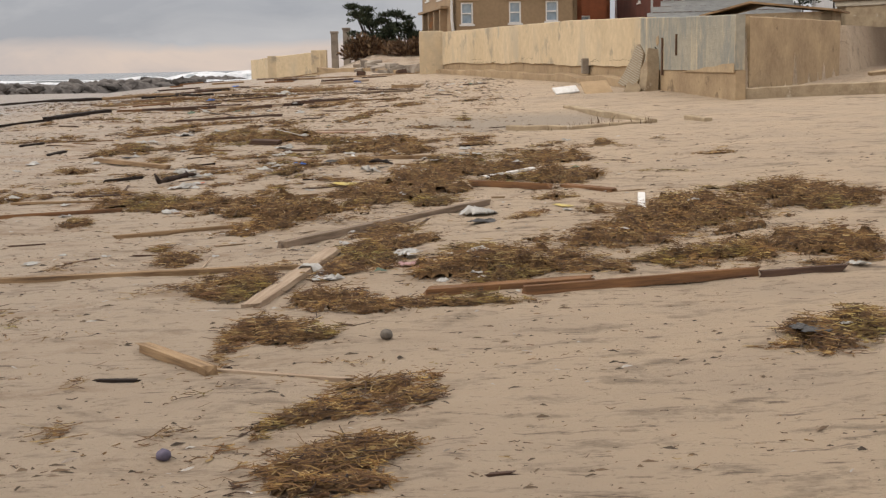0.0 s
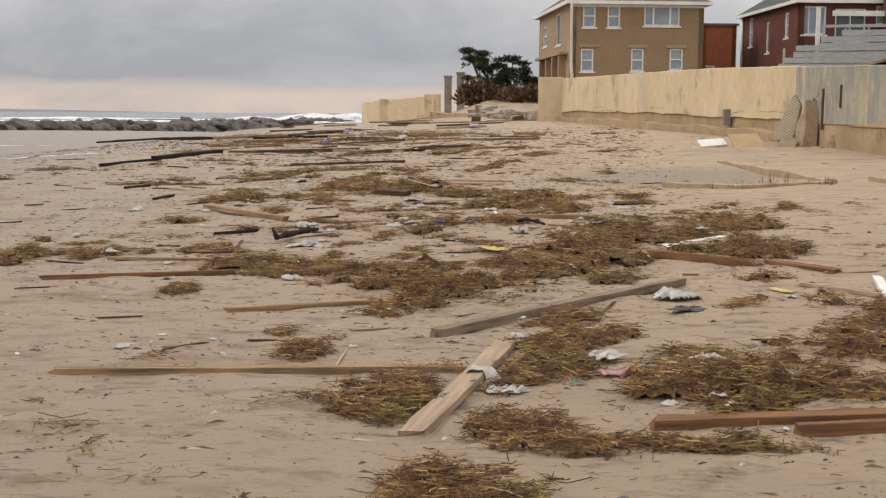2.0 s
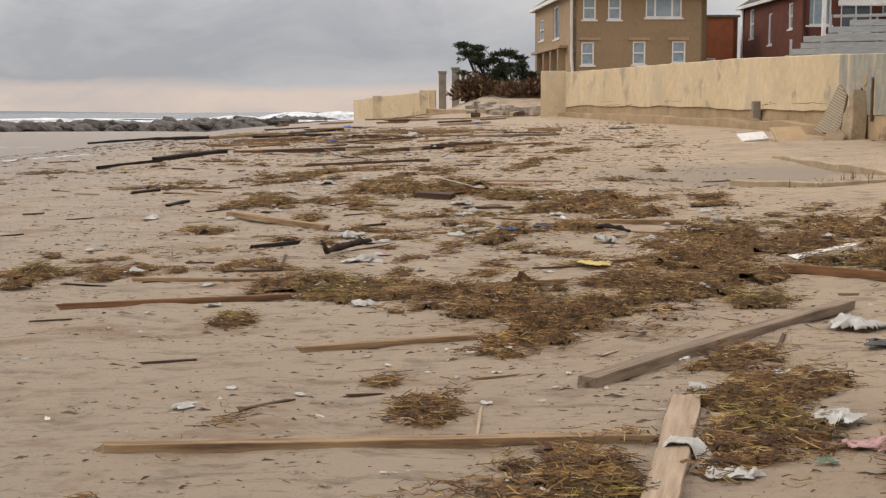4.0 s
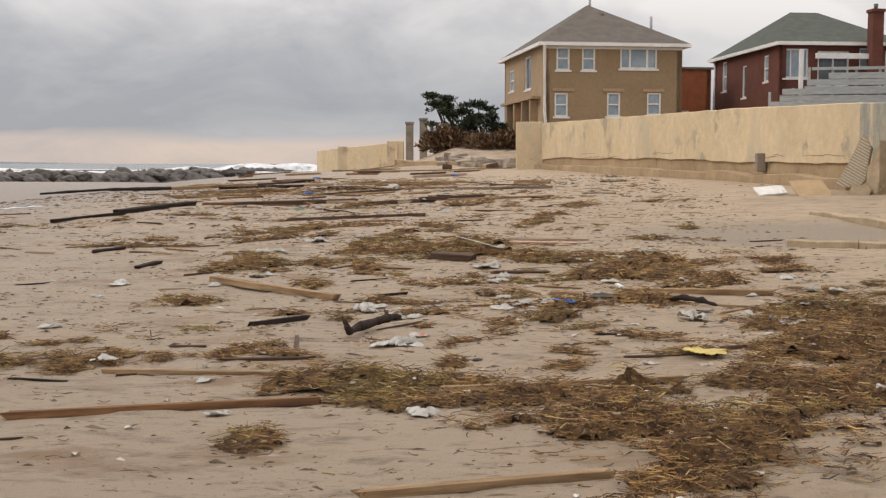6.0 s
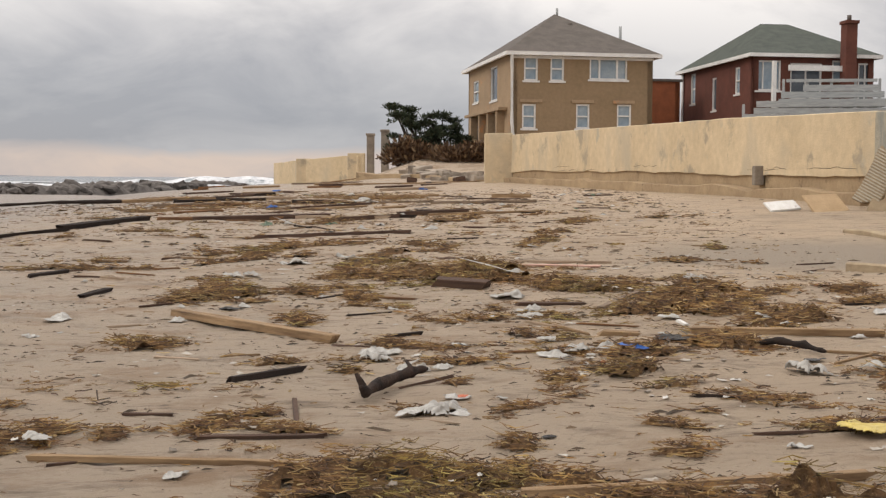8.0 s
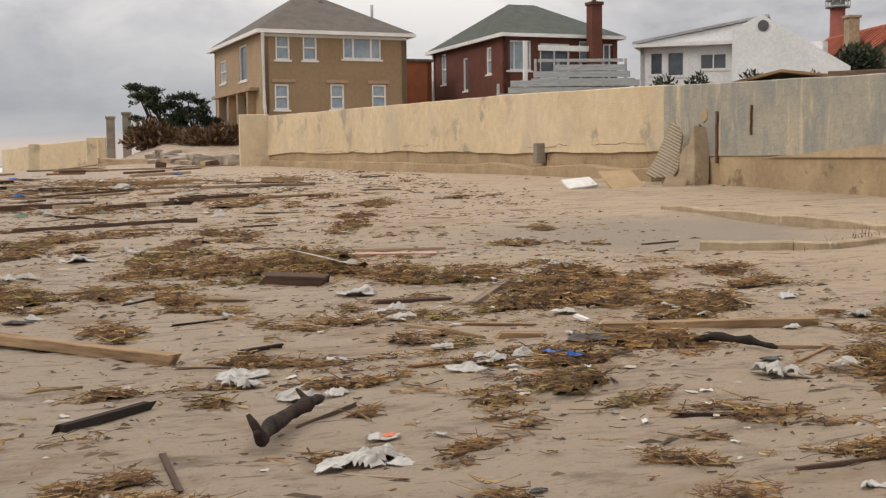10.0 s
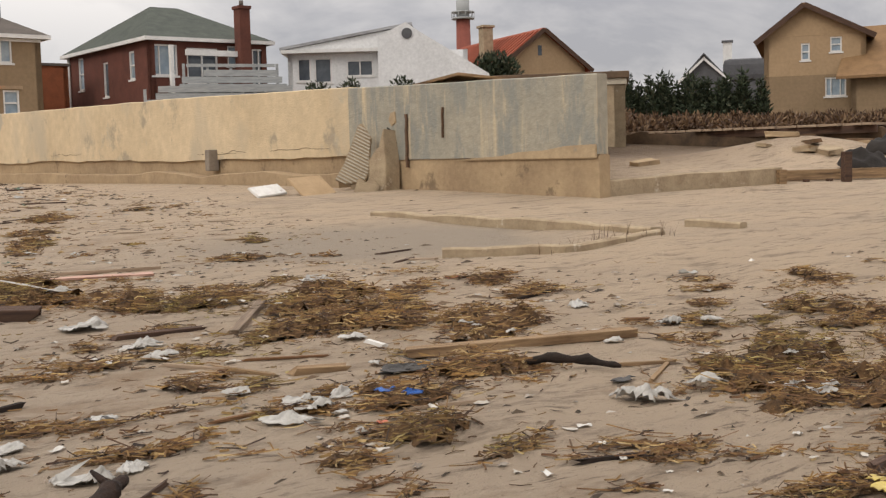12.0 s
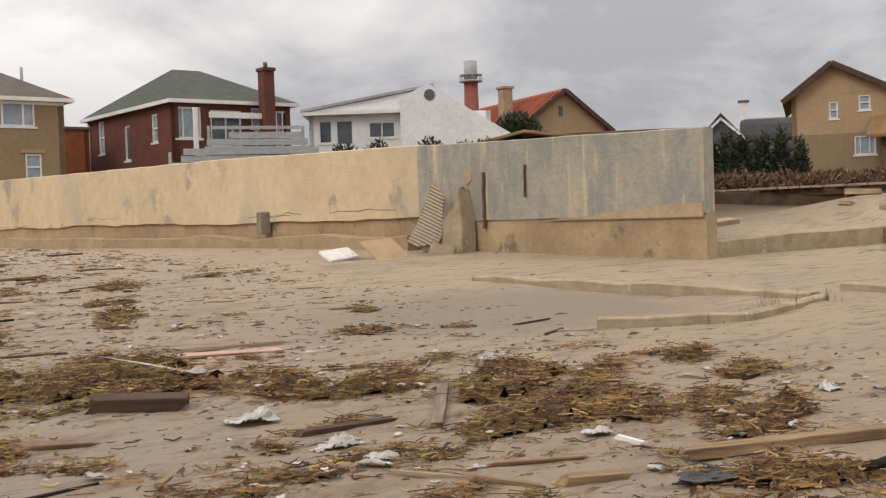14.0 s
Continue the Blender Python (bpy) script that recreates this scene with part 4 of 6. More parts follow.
def house_brick():
    h = thing("house", pose(10.6, 61.3, 2.3, 0, 0, 8), "dark red brick house with green grey hip roof", "house")
    w, d, e = 5.75, 9.6, 4.65
    house_walls(h, w, d, e, (BRICK, BRICK, BRICK),
                fronts=[(0.15, 3.05, 1.15, 1.35, "picture"), (1.75, 2.7, 1.5, 1.6, "door"), (3.0 + 0.75, 3.55, 0.5, 0.9, "sash"), (5.0, 2.6, 0.7, 1.75, "door")],
                lefts=[(7.4, 3.0, 0.6, 1.25, "sash"), (4.4, 2.4, 0.6, 1.6, "plain"), (1.3, 2.9, 0.7, 1.55, "sash"), (7.3, 0.5, 0.6, 1.1, "sash"), (1.2, 0.2, 1.3, 1.3, "sash")])
    hip_roof(h, w, d, e, 2.0, 0.25, ROOF_GREEN, ((2.2, d * 0.48), (3.6, d * 0.48)))
    box("porch_post", 0.55, 0.72, -0.9, -0.73, 1.9, e - 0.35, TRIM, h, 0.01)
    box("porch_beam", 1.4, 3.9, -0.7, -0.55, e - 0.75, e - 0.5, TRIM, h, 0.01)
    ch = box("chimney", 3.9, 4.42, -1.0, -0.45, 0, e + 1.35, BRICK, h)
    box("chimney_cap", 3.84, 4.48, -1.06, -0.39, e + 1.35, e + 1.5, BRICK, ch, 0.02)
    pipe("flue", ch, [(4.15, -0.72, e + 1.5), (4.15, -0.72, e + 1.75)], 0.10, ROOF_GREY)
    pipe("downpipe", h, [(-0.1, d - 0.3, e), (-0.1, d - 0.3, 0)], 0.07, TRIM)


house_brick()


def sun_deck():
    """The grey boarded terrace before the brick house, in two stepped tiers of wide rails."""
    k = thing("sun_deck", pose(9.2, 57.6, 2.88, 0, 0, -9), "weathered grey boarded wooden terrace with wide stepped rails", "deck")
    rng = random.Random(4)
    box("platform", 0, 7.0, 0, 2.6, 0.62, 0.78, GREY_DECK, k)
    box("roof_slab", -0.1, 7.2, -0.35, 0.3, 0.34, 0.48, TRIM, k)
    for i in range(8):
        x = 0.02 + i * 0.98
        box("post", x, x + 0.11, -0.05, 0.05, -0.95, 1.75 if i else 1.6, GREY_DECK, k)
    for i in range(4):
        z = 0.66 + 0.27 * i
        x0, x1 = -0.1 + 0.25 * i + rng.uniform(-0.1, 0.1), 7.0 - 0.45 * max(0, i - 1) + rng.uniform(-0.15, 0.1)
        tilt = box("rail", x0, x1, -0.12 - 0.03 * (i % 2), -0.055 - 0.03 * (i % 2), z, z + 0.25, GREY_DECK, k)
        tilt.matrix_basis = pose(0, 0, 0, 0, rng.uniform(-0.35, 0.35), 0)
    box("upper_floor", 1.7, 6.0, 1.0, 2.7, 1.55, 1.70, GREY_DECK, k)
    for i in range(5):
        x = 1.75 + i * 0.98
        box("post", x, x + 0.10, 0.95, 1.05, 1.0, 2.72, GREY_DECK, k)
    for z, x0, x1 in ((1.62, 1.6, 6.1), (1.92, 1.7, 5.9), (2.20, 2.6, 5.7), (2.58, 1.9, 5.6)):
        box("rail", x0, x1, 0.88, 0.945, z, z + (0.26 if z < 2.5 else 0.13), GREY_DECK, k)


sun_deck()


def house_white():
    h = thing("house", pose(20.2, 69.0, 2.6, 0, 0, -30), "white stucco house with low sloping roof", "house")
    w, d, e = 9.5, 9.0, 4.55
    house_walls(h, w, d, e, (WHITE_WALL,) * 3, fronts=[(0.5, 3.1, 0.7, 1.2, "plain"), (1.4, 3.0, 0.9, 1.3, "plain"), (3.1, 3.3, 1.4, 0.85, "door"), (5.3, 3.6, 0.8, 0.5, "plain")],
                lefts=[(2, 3.0, 1.2, 1.2, "plain"), (5, 3.0, 1.2, 1.2, "plain")])
    box("eave_board", -0.3, 5.2, -0.5, d, e, e + 0.18, TRIM, h)
    bm = bmesh.new()
    c = [(-0.4, -0.15, e + 0.2), (6.6, -0.15, e + 1.35), (6.6, d, e + 1.35), (-0.4, d, e + 0.2)]
    lo, hi = [bm.verts.new(p) for p in c], [bm.verts.new((p[0], p[1], p[2] + 0.14)) for p in c]
    bm.faces.new(lo[::-1])
    bm.faces.new(hi)
    for i in range(4):
        bm.faces.new((lo[i], lo[(i + 1) % 4], hi[(i + 1) % 4], hi[i]))
    part("roof", bm, material("pale_grey_roof", (0.34, 0.34, 0.34), (0.26, 0.26, 0.26), 2, 0.9, bump=0.3), h)
    bm = bmesh.new()
    p = [(0, e + 0.19), (6.4, e + 0.19), (6.4, e + 1.28), (0, e + 0.24)]
    lo, hi = [bm.verts.new((x, 0.02, z)) for x, z in p], [bm.verts.new((x, 0.2, z)) for x, z in p]
    bm.faces.new(lo)
    bm.faces.new(hi[::-1])
    for i in range(4):
        bm.faces.new((lo[i], hi[i], hi[(i + 1) % 4], lo[(i + 1) % 4]))
    bmesh.ops.recalc_face_normals(bm, faces=bm.faces)
    part("clerestory_wall", bm, WHITE_WALL, h)
    # the tall gable wall that slopes down to the right
    bm = bmesh.new()
    p = [(4.8, 0.6), (10.6, 0.6), (10.6, 3.2), (6.9, e + 1.0), (6.3, e + 1.45), (4.8, e + 0.7)]
    lo, hi = [bm.verts.new((x, -0.65, z)) for x, z in p], [bm.verts.new((x, -0.05, z)) for x, z in p]
    bm.faces.new(lo)
    bm.faces.new(hi[::-1])
    for i in range(6):
        bm.faces.new((lo[i], hi[i], hi[(i + 1) % 6], lo[(i + 1) % 6]))
    bmesh.ops.recalc_face_normals(bm, faces=bm.faces)
    part("gable_wall", bm, WHITE_WALL, h)
    bm = bmesh.new()
    bmesh.ops.create_cone(bm, cap_ends=True, segments=16, radius1=0.28, radius2=0.28, depth=0.06)
    v = part("round_vent", bm, SLATE, h)
    v.matrix_basis = pose(6.35, -0.68, e + 0.85, 90)


house_white()


def tiled_house():
    h = thing("house", pose(34.1, 70.1, 2.8, 0, 0, -6), "tan stucco house with a red clay tile roof", "house")
    w, d, e = 5.9, 11.0, 4.0
    house_walls(h, w, d, e, (TAN_LIGHT, TAN_LIGHT, TAN_LIGHT))
    gable_wall(h, w, 0, e, 2.2, TAN_LIGHT)
    roof = gable_roof(h, w, d, e, 2.2, 0.35, ROOF_TILE, fascia=WOOD_DARK)
    box("gable_window", 2.65, 2.9, -0.03, 0.05, e + 0.7, e + 1.3, GLASS_DARK, h)
    # rows of clay tiles on the slope that faces the sea
    bm = bmesh.new()
    add_box(bm, -0.04, 0.04, 0, 0.28, 0.0, 3.75)
    first = part("roof_tile", bm, ROOF_TILE, roof)
    for k in range(20):
        row = first if k == 0 else new("roof_tile", first.data)
        row.parent = roof
        row.matrix_basis = pose(-0.34, -0.1 + 0.55 * k, e - 0.12, 0, 52.5, 0)
    ch = box("chimney", 0.6, 1.25, 3.2, 3.9, e + 0.3, e + 2.7, ROUGHCON, h)
    box("chimney_cap", 0.5, 1.35, 3.1, 4.0, e + 2.7, e + 2.85, ROUGHCON, ch, 0.02)


tiled_house()


def brick_tower():
    k = thing("chimney_tower", pose(89.1, 165.8, 2.0), "tall red and white brick chimney with railed platform", "chimney")
    pipe("shaft", k, [(0, 0, 0), (0, 0, 20.8)], [1.35, 1.05], material("tower_brick", (0.26, 0.085, 0.06), (0.2, 0.065, 0.05), 0.5, 0.9, bump=0.3), sides=16)
    pipe("cap", k, [(0, 0, 20.8), (0, 0, 23.9)], 1.0, GREY_DECK, sides=16)
    pipe("platform", k, [(0, 0, 20.7), (0, 0, 20.95)], 1.75, GREY_DECK, sides=16)
    pipe("rail", k, [(0, 0, 21.7), (0, 0, 21.85)], 1.75, GREY_DECK, sides=16)
    for i in range(10):
        a = 0.628 * i
        pipe("rail_post", k, [(1.7 * math.cos(a), 1.7 * math.sin(a), 20.9), (1.7 * math.cos(a), 1.7 * math.sin(a), 21.8)], 0.05, GREY_DECK, sides=5)


brick_tower()


def grey_house():
    h = thing("house", pose(59.0, 82.2, 2.7, 0, 0, -44), "grey shingled house with white trimmed gable", "house")
    w, d, e = 3.2, 8.0, 4.6
    house_walls(h, w, d, e, (SLATE, SLATE, SLATE), fronts=[(1.2, 3.0, 0.8, 0.9, "sash")])
    gable_wall(h, w, 0, e, 1.75, SLATE)
    gable_roof(h, w, d, e, 1.75, 0.3, SLATE)
    for s in (-1, 1):
        b = box("bargeboard", -0.09, 0.09, -0.36, -0.31, -0.1, 2.75, TRIM, h)
        b.matrix_basis = pose(w / 2 - s * -1.95, 0, e - 0.35, 0, s * -47.5, 0)
    box("wing", w, w + 4.5, 2.0, d, 0, e - 0.3, SLATE, h)
    box("wing_roof", w - 0.2, w + 4.7, 1.8, d, e - 0.3, e + 1.5, SLATE, h, 0.5)
    ch = box("chimney", 3.0, 3.7, 3, 3.7, e, e + 2.9, TRIM, h)
    box("chimney_cap", 2.9, 3.8, 2.9, 3.8, e + 2.9, e + 3.05, SLATE, ch)


grey_house()


def tan_house():
    h = thing("house", pose(40.3, 54.8, 2.9, 0, 0, -47), "two tone tan stucco house with orange brown gable roof", "house")
    w, d = 4.9, 9.0
    house_walls(h, w, d, 2.2, (TAN_STUCCO, TAN_STUCCO, TAN_STUCCO), fronts=[(2.95, 1.1, 1.0, 0.95, "picture")])
    house_walls(h, w, d, 1.95, (TAN_LIGHT, TAN_LIGHT, TAN_LIGHT), fronts=[(1.8, 0.75, 0.42, 0.85, "sash"), (3.2, 1.1, 0.55, 0.75, "sash")], z0=2.203)
    gable_wall(h, w, 0, 4.16, 1.5, TAN_LIGHT, peak=0.40)
    gable_roof(h, w, d, 4.16, 1.5, 0.42, ROOF_ORANGE, peak=0.40, fascia=WOOD_DARK)
    # wing with a low roof, garage opening and a white post
    k = thing("house", pose(42.3, 51.0, 2.75, 0, 0, -58), "tan stucco house wing with orange roof and white garage door", "house")
    house_walls(k, 9.0, 8.0, 2.35, (TAN_STUCCO, TAN_STUCCO, TAN_STUCCO), fronts=[(3.4, 0.5, 1.8, 1.5, "picture")])
    gable_roof(k, 9.0, 8.0, 2.36, 2.4, 0.6, ROOF_ORANGE, along="x")
    for x in (1.6, 4.2):
        light = box("skylight", x, x + 0.75, -0.06, 0.06, -0.5, 0.5, TRIM, k, 0.01)
        light.matrix_basis = pose(0, 1.9, 2.36 + 1.14 + 0.17, -59, 0, 0)
        box("pane", x + 0.08, x + 0.67, -0.075, -0.055, -0.42, 0.42, GLASS, light)
    box("gate_post", 3.1, 3.3, -2.0, -1.8, 0, 1.6, WHITE_PAINT, k, 0.01)


tan_house()


def low_buildings():
    k = thing("shed", pose(10.65, 33.5, 0.9, 0, 0, -38), "low flat roofed brown shed behind the wall", "shed")
    house_walls(k, 2.9, 2.6, 2.0, (ROUGHCON, ROUGHCON, ROUGHCON))
    box("band", -0.04, 2.94, -0.04, 2.64, 2.003, 2.14, PALECON, k, 0.01)
    box("roof", -0.1, 3.0, -0.1, 2.7, 2.143, 2.30, material("brown_roof_edge", (0.16, 0.105, 0.065), (0.11, 0.075, 0.05), 3, 0.9), k, 0.02)
    k = thing("pavilion", pose(6.4, 30.2, 2.2, 0, 0, -24), "low wooden roof showing above the wall", "shed")
    house_walls(k, 3.0, 1.8, 0.42, (ROUGHCON, ROUGHCON, ROUGHCON))
    gable_roof(k, 3.0, 1.8, 0.425, 0.25, 0.2, WOOD_TAN, thick=0.05, peak=0.35)
    orange = material("orange_brick", (0.30, 0.10, 0.045), (0.22, 0.075, 0.035), 2, 0.9, bump=0.3)
    k = thing("house", pose(6.6, 67.0, 2.2, 0, 0, 10), "small orange brick house behind its neighbours", "house")
    house_walls(k, 1.9, 4.0, 4.0, (orange, orange, orange), fronts=[(0.15, 0.9, 0.6, 1.0, "sash")])
    box("roof", -0.1, 2.0, -0.1, 4.1, 4.003, 4.12, ROOF_GREY, k)


low_buildings()


# ---- low walls, posts and rubble by the far shrubs ----
def far_wall():
    a = strip_wall("wall_garden", [(-7.1, 63.0, 2.30), (-8.0, 64.0, 2.34), (-10.1, 65.6, 2.15), (-12.2, 71.3, 2.05)][::-1], lambda p: 0.5, lambda p: p[2], 0.35, CREAM, wobble=0.03, seg=0.4)
    tagged(a, "low cream concrete garden wall at the beach", "wall", kind="structure")
    for x, y, z in ((-10.15, 65.45, 2.22), (-7.45, 63.15, 2.45)):
        b = box("wall_pier", x - 0.4, x + 0.4, y - 0.3, y + 0.3, 0.5, z, CREAM, None, 0.03)
        tagged(b, "square concrete pier of the garden wall", "pier", kind="structure")
    for x, y, h in ((-7.1, 67.8, 2.35), (-6.3, 66.6, 2.5)):
        b = thing("gate_pillar", pose(x, y, 1.2), "grey square stone gate pillar", "pillar", "gate pillars")
        box("shaft", -0.19, 0.19, -0.19, 0.19, 0, h - 0.12, RUBBLE, b, 0.02)
        box("cap", -0.23, 0.23, -0.23, 0.23, h - 0.12, h, RUBBLE, b, 0.02)
    c = strip_wall("wall_cut", [(-6.9, 60.3, 1.75), (-4.0, 58.0, 1.72), (-1.6, 55.0, 1.5)], lambda p: 0.4, lambda p: p[2] - 0.25, 0.5, FOOTING, wobble=0.08)
    tagged(c, "broken low concrete edge under the shrubs", "wall", kind="structure")
    d = box("wall_stub", -1.75, -0.70, 52.45, 53.1, 0.4, 3.02, CREAM, None, 0.03)
    tagged(d, "end pier of the cream sea wall", "pier", kind="structure")


far_wall()


def rubble(x, y, sx, sy, sz, seed, yaw=0, mat=None, label="pale broken stone block", z=None):
    bm = bmesh.new()
    add_box(bm, -1, 1, -1, 1, -1, 1, 0.18)
    bmesh.ops.subdivide_edges(bm, edges=list(bm.edges), cuts=1)
    for v in bm.verts:
        n = noise.noise(Vector(v.co) * 1.4 + Vector((seed, 0, 0)))
        v.co = Vector((v.co.x * sx, v.co.y * sy, v.co.z * sz)) * (1 + 0.22 * n)
    ob = part("rubble_block", bm, mat or RUBBLE)
    ob.matrix_world = pose(x, y, (land_z(x, y) if z is None else z) + sz * 0.6, 8 * math.sin(seed), 8 * math.cos(seed * 2), yaw)
    return tagged(ob, label, "rubble", "rubble by the shrubs")


_r = random.Random(11)
for i in range(26):
    u = _r.random()
    rubble(-5.0 + 3.9 * u + _r.uniform(-0.3, 0.3), 58.6 - 3.4 * u + _r.uniform(-0.6, 0.9), _r.uniform(0.2, 0.6), _r.uniform(0.15, 0.35), _r.uniform(0.10, 0.24), i * 1.7, _r.uniform(0, 180))
for i in range(2):
    rubble(-4.6 + 1.9 * i, 55.4 - 0.5 * i, 0.2, 0.2, 0.12, 60 + i, 30 * i, WOOD_DARK, "small dark broken block on sand")


# ---- shrubs and trees ----
def leaf_cloud(blobs, count, size, seed, up=0.4):
    """Many small needle sprays scattered in uneven blobs: (x, y, z, rx, ry, rz)."""
    rng = random.Random(seed)
    verts, faces = [], []
    total = sum(b[3] * b[4] * b[5] for b in blobs)
    for b in blobs:
        for i in range(int(count * b[3] * b[4] * b[5] / total)):
            v = Vector((rng.gauss(0, 1), rng.gauss(0, 1), rng.gauss(0, 1))).normalized() * rng.uniform(0.35, 1.08)
            p = Vector((b[0] + v.x * b[3], b[1] + v.y * b[4], b[2] + v.z * b[5]))
            d = (v * 0.7 + Vector((rng.uniform(-1, 1), rng.uniform(-1, 1), rng.uniform(-0.5, 1) + up))).normalized()
            s = d.cross(Vector((rng.uniform(-1, 1), rng.uniform(-1, 1), rng.uniform(-1, 1)))).normalized()
            L, w = size * rng.uniform(0.5, 1.5), size * rng.uniform(0.12, 0.28)
            k = len(verts)
            verts += [p, p + d * L * 0.5 + s * w, p + d * L, p + d * L * 0.5 - s * w]
            faces.append((k, k + 1, k + 2, k + 3))
    return verts, faces


def shrub(x, y, z, blobs, count, size, seed, name, label, limbs=5, mat=None, trunk=0.12, category="shrub", group=""):
    t = thing(name, pose(x, y, z), label, category, group)
    rng = random.Random(seed)
    pipe("trunk", t, [(0, 0, -0.3), (0.05, 0.02, 0.5 * blobs[0][2]), (blobs[0][0] * 0.8, blobs[0][1] * 0.8, blobs[0][2])], [trunk, trunk * 0.75, trunk * 0.35], BARK)
    for b in blobs[:limbs]:
        pipe("limb", t, [(0, 0, 0.1), (b[0] * 0.45 + rng.uniform(-0.1, 0.1), b[1] * 0.4, b[2] * 0.5), (b[0], b[1], b[2] + b[5] * 0.5)], [trunk * 0.6, trunk * 0.4, trunk * 0.15], BARK, sides=6)
    v, f = leaf_cloud(blobs, count, size, seed)
    raw("crown", v, f, mat or LEAF, t)
    return t


def windswept(x, y, z, half, top, seed, count, name, label, category):
    """Ragged evergreen: sprays at the ends of many limbs, with gaps and a torn outline."""
    rng = random.Random(seed)
    blobs = []
    for i in range(46):
        u = rng.uniform(-1, 1)
        roof = top * (0.95 - 0.35 * abs(u + 0.45)) * rng.uniform(0.8, 1.12)
        r = rng.uniform(0.09, 0.27)
        blobs.append((u * half, rng.uniform(-0.5, 0.5), max(0.35, roof * rng.uniform(0.25, 1.0)), r * rng.uniform(1.0, 2.2), r, r * rng.uniform(0.4, 0.9)))
    return shrub(x, y, z, blobs, count, 0.15, seed, name, label, limbs=16, trunk=0.13, category=category)


windswept(-4.65, 65.5, 1.75, 1.35, 3.8, 3, 9000, "wind_bent_tree", "dark wind bent evergreen beside the stucco house", "tree")
windswept(-3.1, 65.9, 1.9, 1.15, 2.8, 8, 6500, "evergreen_shrub", "dark ragged evergreen shrub beside the stucco house", "shrub")
shrub(-2.6, 62.3, 1.75, [(0, 0, 0.5, 1.5, 0.6, 0.45), (0.7, 0, 0.7, 0.8, 0.5, 0.45)], 2400, 0.26, 19, "dry_brush", "dry brown brush beside the stucco house", mat=LEAF_DRY, limbs=2, trunk=0.05)
shrub(-4.5, 63.2, 1.7, [(0, 0, 0.55, 1.8, 0.6, 0.5), (1.0, 0, 0.6, 0.9, 0.4, 0.45), (-0.6, 0, 0.9, 0.9, 0.4, 0.5)], 3200, 0.28, 18, "dry_brush", "dry brown brush under the evergreen", mat=LEAF_DRY, limbs=2, trunk=0.05)


def hedge_tree(x, y, z, h, r, seed):
    blobs = [(0, 0, h * (0.12 + 0.13 * k), r * (1 - 0.105 * k), r * (1 - 0.105 * k), h * 0.13) for k in range(7)]
    shrub(x, y, z, blobs, 1000, 0.17, seed, "hedge_cypress", "narrow dark evergreen in a hedge row", limbs=0, trunk=0.07, category="tree", group="evergreen hedge")


_r = random.Random(21)
for i in range(24):
    u = i / 23
    hedge_tree(23.2 + 5.0 * u + _r.uniform(-0.2, 0.2), 47.4 - 4.4 * u + _r.uniform(-0.3, 0.3), 2.6, _r.uniform(1.15, 1.75), _r.uniform(0.30, 0.42), 100 + i)
for i in range(22):
    x, y = 13.5 + 0.62 * i + _r.uniform(-0.4, 0.4), 38.5 - 0.22 * i + _r.uniform(-2.2, 2.2)
    shrub(x, y, land_z(x, y) - 0.05, [(0, 0, 0.16, 1.0, 0.8, 0.20), (0.5, 0.1, 0.24, 0.5, 0.5, 0.24), (-0.5, -0.3, 0.12, 0.7, 0.6, 0.14)], 1100, 0.16, 200 + i, "dry_brush", "low dry brown brush on sand", mat=LEAF_DRY, limbs=1, trunk=0.03, group="dry brush")
for i, (x, y) in enumerate(((16.0, 56.0), (17.3, 55.5), (19.6, 55.0), (21.0, 54.5), (21.8, 54.2))):
    shrub(x, y, 2.6, [(0, 0, 1.75 + 0.08 * (i % 3), 0.45, 0.35, 0.35), (0.3, 0, 1.55, 0.4, 0.3, 0.3)], 300, 0.2, 300 + i, "garden_shrub", "dark green garden shrub behind the wall", limbs=1, trunk=0.05, group="garden shrubs")
shrub(31.9, 67.1, 2.8, [(0, 0, 3.6, 1.2, 1.0, 0.9), (0.6, 0, 3.1, 1.0, 1.0, 0.9), (-0.8, 0, 3.0, 0.8, 0.8, 0.8)], 2600, 0.3, 400, "garden_tree", "round dark green tree before the tiled house", category="tree")
shrub(44.5, 45.2, 2.6, [(0, 0, 0.5, 1.2, 0.9, 0.55), (1.5, 0, 0.55, 1.1, 0.9, 0.6), (-1.2, 0, 0.4, 0.9, 0.7, 0.45)], 1600, 0.22, 410, "garden_hedge", "clipped dark green hedge before the tan house", limbs=3, trunk=0.05)


# ---- the torn up yard beside the wall ----
def boardwalk():
    k = thing("boardwalk", pose(13.2, 33.9, 1.72, 0, 0, -68), "torn grey wooden boardwalk deck hanging over sand", "boardwalk")
    for i in range(30):
        box("plank", i * 0.24, i * 0.24 + 0.21, _r.uniform(-0.1, 0.1), 1.5 + _r.uniform(-0.1, 0.1), 0.06, 0.11, WOOD_PALE, k)
    for y in (0.1, 0.75, 1.35):
        box("joist", 0, 7.2, y, y + 0.08, -0.10, 0.055, WOOD_DARK, k)


boardwalk()


